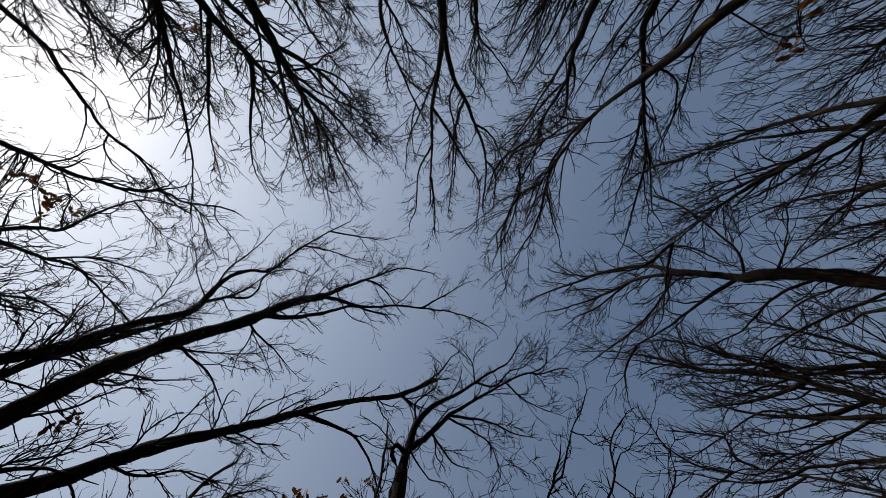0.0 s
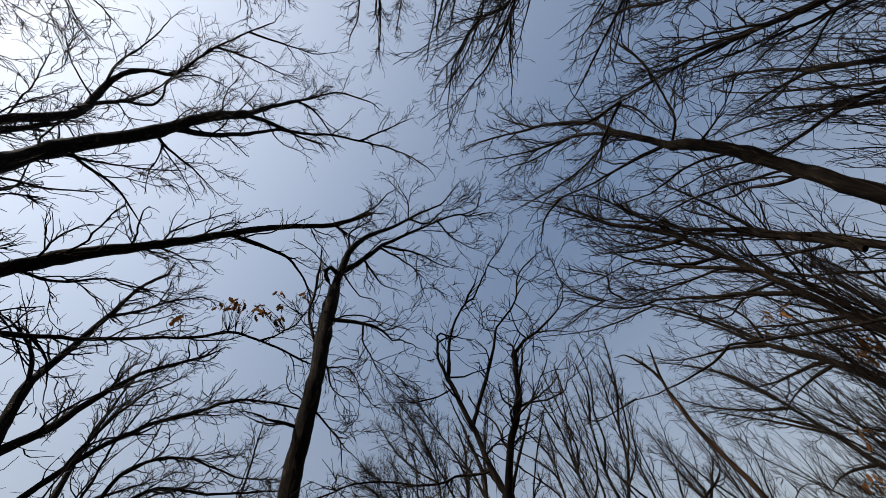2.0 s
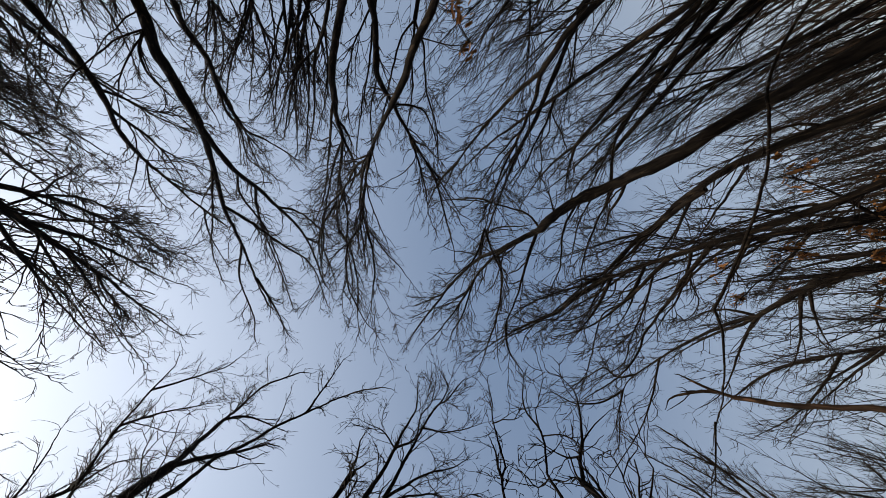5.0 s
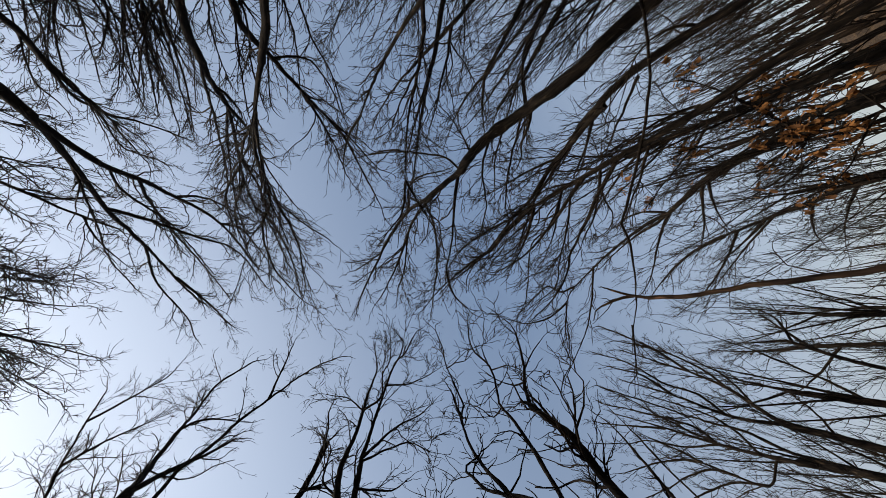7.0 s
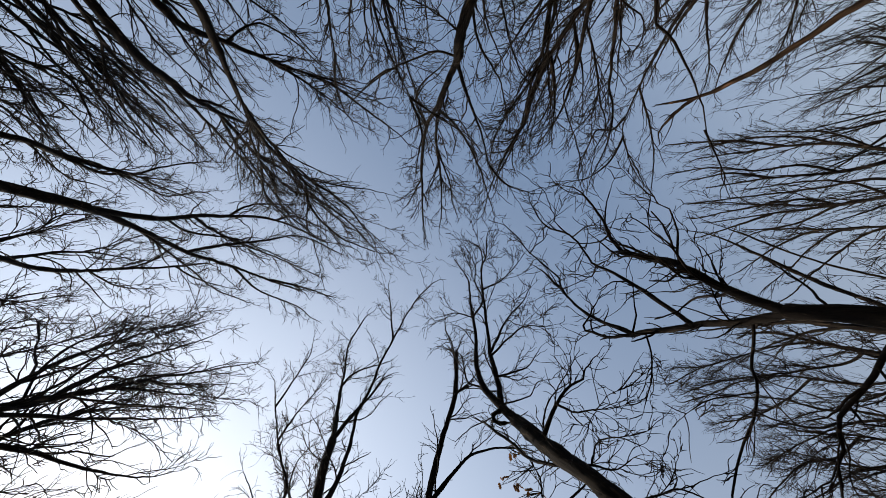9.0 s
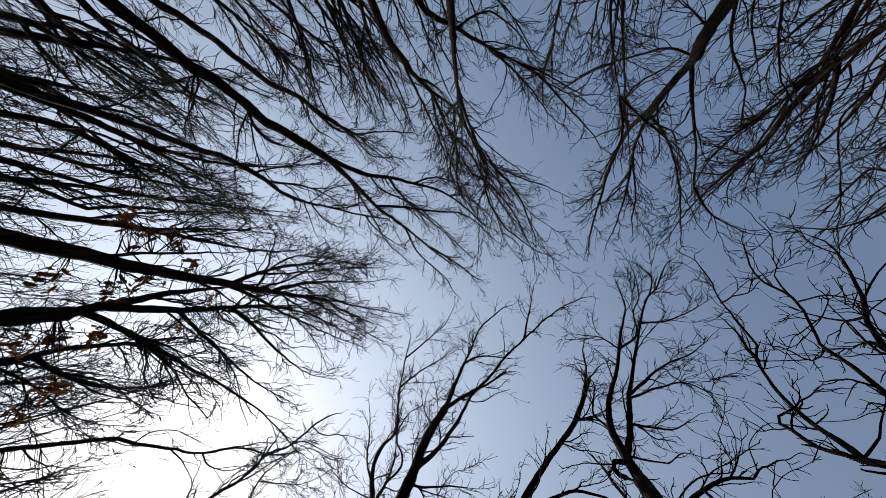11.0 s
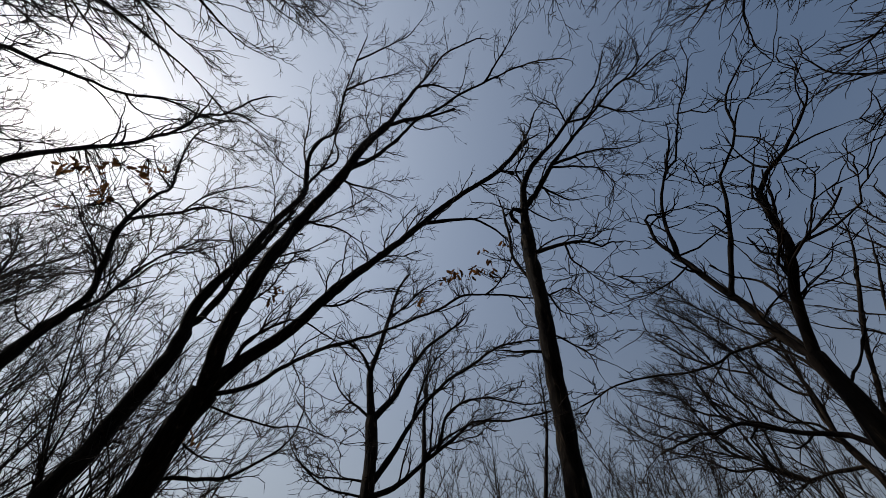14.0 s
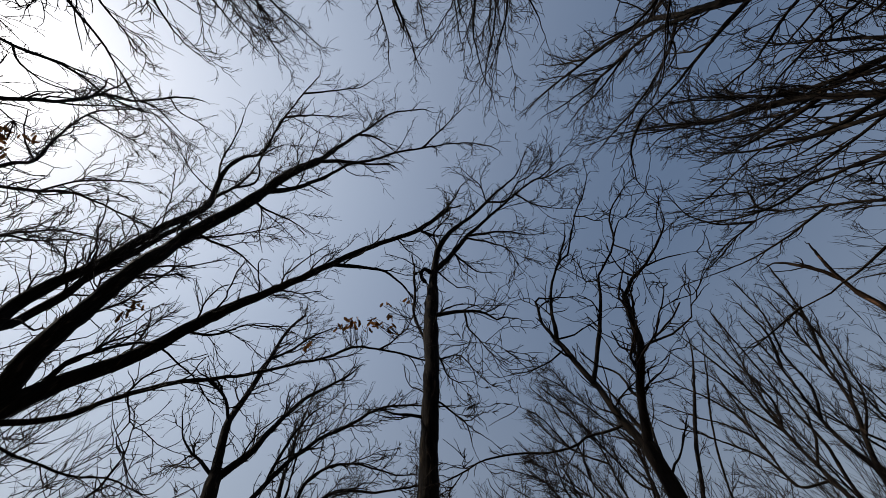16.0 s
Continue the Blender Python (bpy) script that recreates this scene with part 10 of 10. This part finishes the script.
t.limb(0.046, 0.012, (-6.09, -6.43, 7.29), (-6.37, -6.17, 8.29), (-6.56, -5.97, 9.31), (-6.70, -5.82, 10.36))
t.done()
t = Tree("bare_tree", "tall slender bare tree with fine upswept twigs", 79, 1.1, 0.85, 0.3)
t.trunk(0.089, 0.069, (-3.78, -9.02, -0.15), (-4.46, -8.71, 2.62), (-5.03, -8.44, 5.46), (-5.83, -8.08, 8.17))
t.limb(0.059, 0.015, (-5.83, -8.08, 8.17), (-6.12, -7.96, 9.42), (-6.10, -8.09, 10.71), (-6.20, -8.12, 11.98))
t.limb(0.051, 0.015, (-5.74, -8.12, 7.91), (-5.34, -8.51, 9.30), (-5.70, -8.39, 10.80), (-5.94, -8.34, 12.22))
t.done()
t = Tree("bare_tree", "tall slender bare tree with fine upswept twigs", 80, 1.1, 0.85, 0.3)
t.trunk(0.070, 0.056, (-7.70, -4.80, -0.15), (-7.24, -4.88, 2.43), (-6.70, -5.07, 5.02), (-6.31, -5.06, 7.60))
t.limb(0.052, 0.014, (-6.31, -5.06, 7.60), (-6.18, -4.94, 8.99), (-5.95, -4.97, 10.35), (-5.64, -5.09, 11.72))
t.limb(0.045, 0.013, (-6.34, -5.07, 7.34), (-6.00, -5.28, 8.46), (-5.80, -5.27, 9.64), (-5.56, -5.33, 10.80))
t.done()













t = Tree("bare_tree", "slender bare tree with thin drooping branch tips", 81, 0.9, 0.8, 0.3)
t.trunk(0.053, 0.051, (1.60, -9.60, -0.15), (1.47, -9.04, 2.78), (1.26, -8.25, 7.06), (1.21, -7.93, 8.64), (1.20, -7.87, 8.94), (1.26, -7.75, 9.08), (1.29, -7.66, 9.30))
t.limb(0.032, 0.018, (1.29, -7.66, 9.30), (1.33, -7.57, 9.56), (1.37, -7.49, 9.81), (1.41, -7.38, 10.09), (1.44, -7.28, 10.36), (1.47, -7.15, 10.65), (1.50, -7.01, 10.95), (1.53, -6.86, 11.25), (1.55, -6.68, 11.58), (1.57, -6.52, 11.88), (1.60, -6.36, 12.18), (1.63, -6.20, 12.46), (1.66, -6.04, 12.75))
t.limb(0.032, 0.018, (1.29, -7.66, 9.30), (1.37, -7.59, 9.51), (1.45, -7.56, 9.69), (1.53, -7.46, 9.93), (1.60, -7.36, 10.17), (1.69, -7.22, 10.44), (1.74, -7.08, 10.72), (1.79, -6.93, 11.00), (1.77, -6.75, 11.32), (1.83, -6.59, 11.60), (1.88, -6.42, 11.88), (1.98, -6.27, 12.13), (2.06, -6.11, 12.39))
t.limb(0.030, 0.017, (1.22, -7.87, 8.86), (1.17, -7.79, 9.08), (1.13, -7.71, 9.29), (1.08, -7.63, 9.52), (1.04, -7.55, 9.75), (0.96, -7.48, 9.98), (0.95, -7.38, 10.24), (0.93, -7.27, 10.51), (0.94, -7.14, 10.81), (0.99, -7.00, 11.11), (1.03, -6.85, 11.41), (1.14, -6.68, 11.71), (1.22, -6.53, 12.02))
t.done()
t = Tree("bare_tree", "slender bare tree with thin drooping branch tips", 82, 0.9, 0.8, 0.3)
t.trunk(0.055, 0.052, (3.00, -9.20, -0.15), (2.75, -8.81, 2.68), (2.38, -8.27, 6.82), (2.26, -8.03, 8.34), (2.24, -7.99, 8.63), (2.29, -7.86, 8.76), (2.31, -7.78, 8.97))
t.limb(0.032, 0.018, (2.31, -7.78, 8.97), (2.24, -7.73, 9.15), (2.14, -7.70, 9.31), (2.11, -7.62, 9.52), (2.08, -7.55, 9.72), (2.12, -7.45, 9.94), (2.14, -7.33, 10.20), (2.15, -7.21, 10.47), (2.18, -7.11, 10.76), (2.20, -6.91, 11.11), (2.22, -6.70, 11.45), (2.24, -6.37, 11.90), (2.26, -6.10, 12.30))
t.limb(0.032, 0.017, (2.31, -7.78, 8.97), (2.38, -7.66, 9.23), (2.43, -7.58, 9.48), (2.52, -7.44, 9.76), (2.61, -7.29, 10.04), (2.77, -7.12, 10.32), (2.85, -6.92, 10.63), (2.93, -6.72, 10.94), (2.95, -6.47, 11.29), (3.00, -6.24, 11.62))
t.limb(0.032, 0.018, (2.31, -7.78, 8.97), (2.48, -7.66, 9.18), (2.69, -7.57, 9.38), (2.84, -7.41, 9.62), (3.00, -7.26, 9.86), (3.08, -7.02, 10.18), (3.23, -6.85, 10.41), (3.38, -6.68, 10.63), (3.60, -6.58, 10.76), (3.75, -6.38, 10.97), (3.90, -6.19, 11.17), (4.02, -5.90, 11.43), (4.15, -5.66, 11.66))
t.done()
t = Tree("bare_tree", "slender bare tree with thin drooping branch tips", 83, 0.9, 0.8, 0.3)
t.trunk(0.050, 0.048, (-0.40, -9.60, -0.15), (-0.42, -8.98, 2.92), (-0.46, -8.09, 7.43), (-0.47, -7.73, 9.07), (-0.47, -7.67, 9.37), (-0.46, -7.56, 9.51), (-0.46, -7.47, 9.73))
t.limb(0.030, 0.016, (-0.46, -7.47, 9.73), (-0.45, -7.39, 10.00), (-0.44, -7.32, 10.26), (-0.43, -7.23, 10.55), (-0.41, -7.14, 10.84), (-0.39, -7.07, 11.13), (-0.36, -6.93, 11.47), (-0.32, -6.79, 11.80), (-0.26, -6.57, 12.20), (-0.21, -6.39, 12.56))
t.limb(0.030, 0.016, (-0.46, -7.47, 9.73), (-0.53, -7.39, 10.02), (-0.63, -7.33, 10.30), (-0.65, -7.22, 10.61), (-0.68, -7.10, 10.92), (-0.59, -6.96, 11.26), (-0.60, -6.79, 11.60), (-0.61, -6.61, 11.94), (-0.67, -6.37, 12.31), (-0.71, -6.17, 12.66))
t.limb(0.028, 0.017, (-0.47, -7.67, 9.30), (-0.32, -7.59, 9.49), (-0.14, -7.51, 9.68), (-0.02, -7.45, 9.89), (0.10, -7.38, 10.10), (0.15, -7.35, 10.30), (0.24, -7.27, 10.57), (0.32, -7.19, 10.84), (0.47, -7.12, 11.15), (0.50, -6.98, 11.51), (0.54, -6.84, 11.87), (0.45, -6.61, 12.33), (0.43, -6.43, 12.75))
t.done()




# ---------------------------------------------------------------- the woods behind
def wild_tree(seed, height, crown, thick, close=False, bushy=False):
    """A slim forest tree grown by rule: a swaying trunk and limbs that rise steeply."""
    r = random.Random(seed)
    label = "low bushy bare tree with crooked spreading twigs" if bushy else "slim bare tree in the woods behind"
    t = Tree("woodland_tree", label, seed, (0.75 if bushy else 0.7) if close else 0.55, 1.0, 0.8 if bushy else 0.15, fine=close, split=False)
    lean = Vector((r.uniform(-0.08, 0.08), r.uniform(-0.08, 0.08), 1))
    fork = height * (r.uniform(0.3, 0.4) if bushy else r.uniform(0.42, 0.55))
    top = lean * fork
    t.trunk(thick, thick * 0.6, (0, 0, -0.15), lean * fork * 0.33 + Vector((r.uniform(-.2, .2), r.uniform(-.2, .2), 0)),
            lean * fork * 0.66 + Vector((r.uniform(-.2, .2), r.uniform(-.2, .2), 0)), top)
    turn = r.uniform(0, 6.28)
    for i in range(8):
        a = turn + i * 2.4 + r.uniform(-0.3, 0.3)
        low = r.uniform(0.55, 1.0) if i > 1 else 1.0
        start = lean * fork * low
        out = Vector((math.cos(a), math.sin(a), 0))
        span = crown * r.uniform(0.45, 1.0) * (1.0 if i else 0.3) * (1.3 if bushy else 1.0)
        tip = Vector((start.x, start.y, 0)) + out * span + Vector((0, 0, height * r.uniform(0.8, 1.0) * (0.75 + 0.25 * low)))
        h1 = start.lerp(tip, 0.35) + out * span * 0.18
        h2 = start.lerp(tip, 0.7) + out * span * 0.10
        t.limb(thick * (0.3 if bushy else 0.34), 0.008, start, h1, h2, tip)
    t.done()
    return t.root


def wood_belt():
    r = random.Random(41)
    far = [wild_tree(900 + i, h, c, k) for i, (h, c, k) in enumerate(((13, 2.2, 0.12), (15, 2.8, 0.15), (11, 1.8, 0.08), (9, 1.5, 0.06)))]
    near = [wild_tree(950 + i, h, c, k, True) for i, (h, c, k) in enumerate(((13.2, 2.9, 0.10), (12.0, 2.7, 0.09)))]
    low = [wild_tree(970 + i, h, c, k, True, True) for i, (h, c, k) in enumerate(((8.5, 2.6, 0.07), (9.5, 2.4, 0.08)))]
    spots = []

    def scatter(models, count, azimuths, distances, gap):
        made = 0
        while made < count:
            az, d = r.uniform(*azimuths), r.uniform(*distances)
            x, y = d * math.sin(radians(az)), d * math.cos(radians(az))
            if all((x - a) ** 2 + (y - b) ** 2 > gap * gap for a, b in spots):
                spots.append((x, y))
                m = pose(x, y, 0, 0, 0, r.uniform(0, 360))
                if models[made % len(models)] in unused:
                    ob = models[made % len(models)]
                    unused.remove(ob)
                    ob.matrix_world = m
                else:
                    ob = copy_thing(models[made % len(models)], m)
                tagged(ob, group="trees of the woods behind")
                made += 1

    unused = far + near + low
    scatter(near, 2, (85, 125), (10, 13), 1.3)
    scatter(near, 3, (128, 158), (9, 11.5), 1.3)        # east and south-east
    scatter(near, 2, (168, 180), (10, 13), 1.3)       # south
    scatter(near, 3, (205, 268), (9.5, 12.5), 1.2)    # west
    scatter(low, 11, (-80, -36), (9, 13.5), 1.1)         # the thicket under the sun
    scatter(low, 3, (26, 50), (14, 19), 1.4)           # the low wood to the north-east
    scatter(low, 5, (-36, 28), (13, 18), 1.4)
    scatter(low, 6, (250, 285), (9, 12), 1.1)
    scatter(low, 6, (232, 252), (8.5, 12), 0.9)
    scatter(low, 4, (198, 236), (9, 11.5), 1.0)
    scatter(near, 4, (188, 218), (10.5, 13), 1.1)
    scatter(near, 1, (141, 152), (11, 13), 1.2)       # the low wood to the south-west
    scatter(low, 5, (86, 126), (12, 17), 1.3)
    scatter(far, 4, (75, 95), (18, 26), 1.4)
    scatter(far, 4, (58, 75), (18, 25), 1.3)
    scatter(far, 9, (268, 302), (12, 18), 1.1)
    scatter(far, 8, (80, 305), (12, 24), 1.4)
    scatter(far, 8, (-55, 52), (15, 30), 1.6)
    scatter(far, 3, (52, 82), (20, 30), 1.6)
    scatter(low, 4, (4, 34), (13, 17), 1.2)
    scatter(near, 1, (112, 132), (10.5, 12.5), 1.1)
    scatter(low, 2, (47, 58), (12, 15), 1.1)
    scatter(low, 6, (224, 246), (9.5, 13), 0.8)


wood_belt()


def far_woods():
    """The depth of the forest: thousands of stems and boughs that stand too far off to be told apart."""
    rng = np.random.default_rng(77)
    n = 960
    az = np.radians(np.concatenate([rng.uniform(0, 360, n // 2), rng.uniform(98, 138, n // 5), rng.uniform(50, 95, n // 9), rng.uniform(262, 300, n - n // 2 - n // 5 - n // 9)]))
    d = rng.uniform(19, 62, n)
    open_side = (az > radians(45)) & (az < radians(92))
    d[open_side] = np.maximum(d[open_side], rng.uniform(32, 60, open_side.sum()))
    x, y = d * np.sin(az), d * np.cos(az)
    lean = rng.normal(size=(n, 2)) * 0.05
    h = rng.uniform(8, 15, n)
    k = 6
    u = np.linspace(0, 1, k)[None, :]
    east = np.maximum(0, np.cos(math.pi / 2 - az + radians(22))) ** 12
    foot = 11.0 * east * np.clip((d - 14) / 48, 0, 1) - 0.9
    C = np.stack([x[:, None] + lean[:, :1] * u * h[:, None], y[:, None] + lean[:, 1:] * u * h[:, None], foot[:, None] + u * h[:, None]], 2)
    C[:, 1:-1, :2] += rng.normal(size=(n, k - 2, 2)) * 0.12
    R = rng.uniform(0.05, 0.13, n)[:, None] * np.linspace(1, 0.12, k)[None, :]
    sets = [(C, R)]
    C1, R1 = sprout(rng, C, R, 0.75, 0.3, (1.2, 3.6), (0.4, 0.9), (0.012, 0.03), 4, 1.0, 0.12)
    C2, R2 = sprout(rng, C1, R1, 0.95, 0.1, (0.6, 1.6), (0.4, 0.9), (0.009, 0.015), 3, 0.8, 0.12)
    sets += [(C1, R1), (C2, R2)]
    V, Q, at = [], [], 0
    for c, r in sets:
        v, q = tubes(c, r, 3)
        V.append(v)
        Q.append(q + at)
        at += len(v)
    ob = new("far_woods", mesh_from("far_woods", np.concatenate(V), np.concatenate(Q), TWIG))
    tagged(ob, "dense bare brown woods in the distance", "forest", kind="stuff")


far_woods()
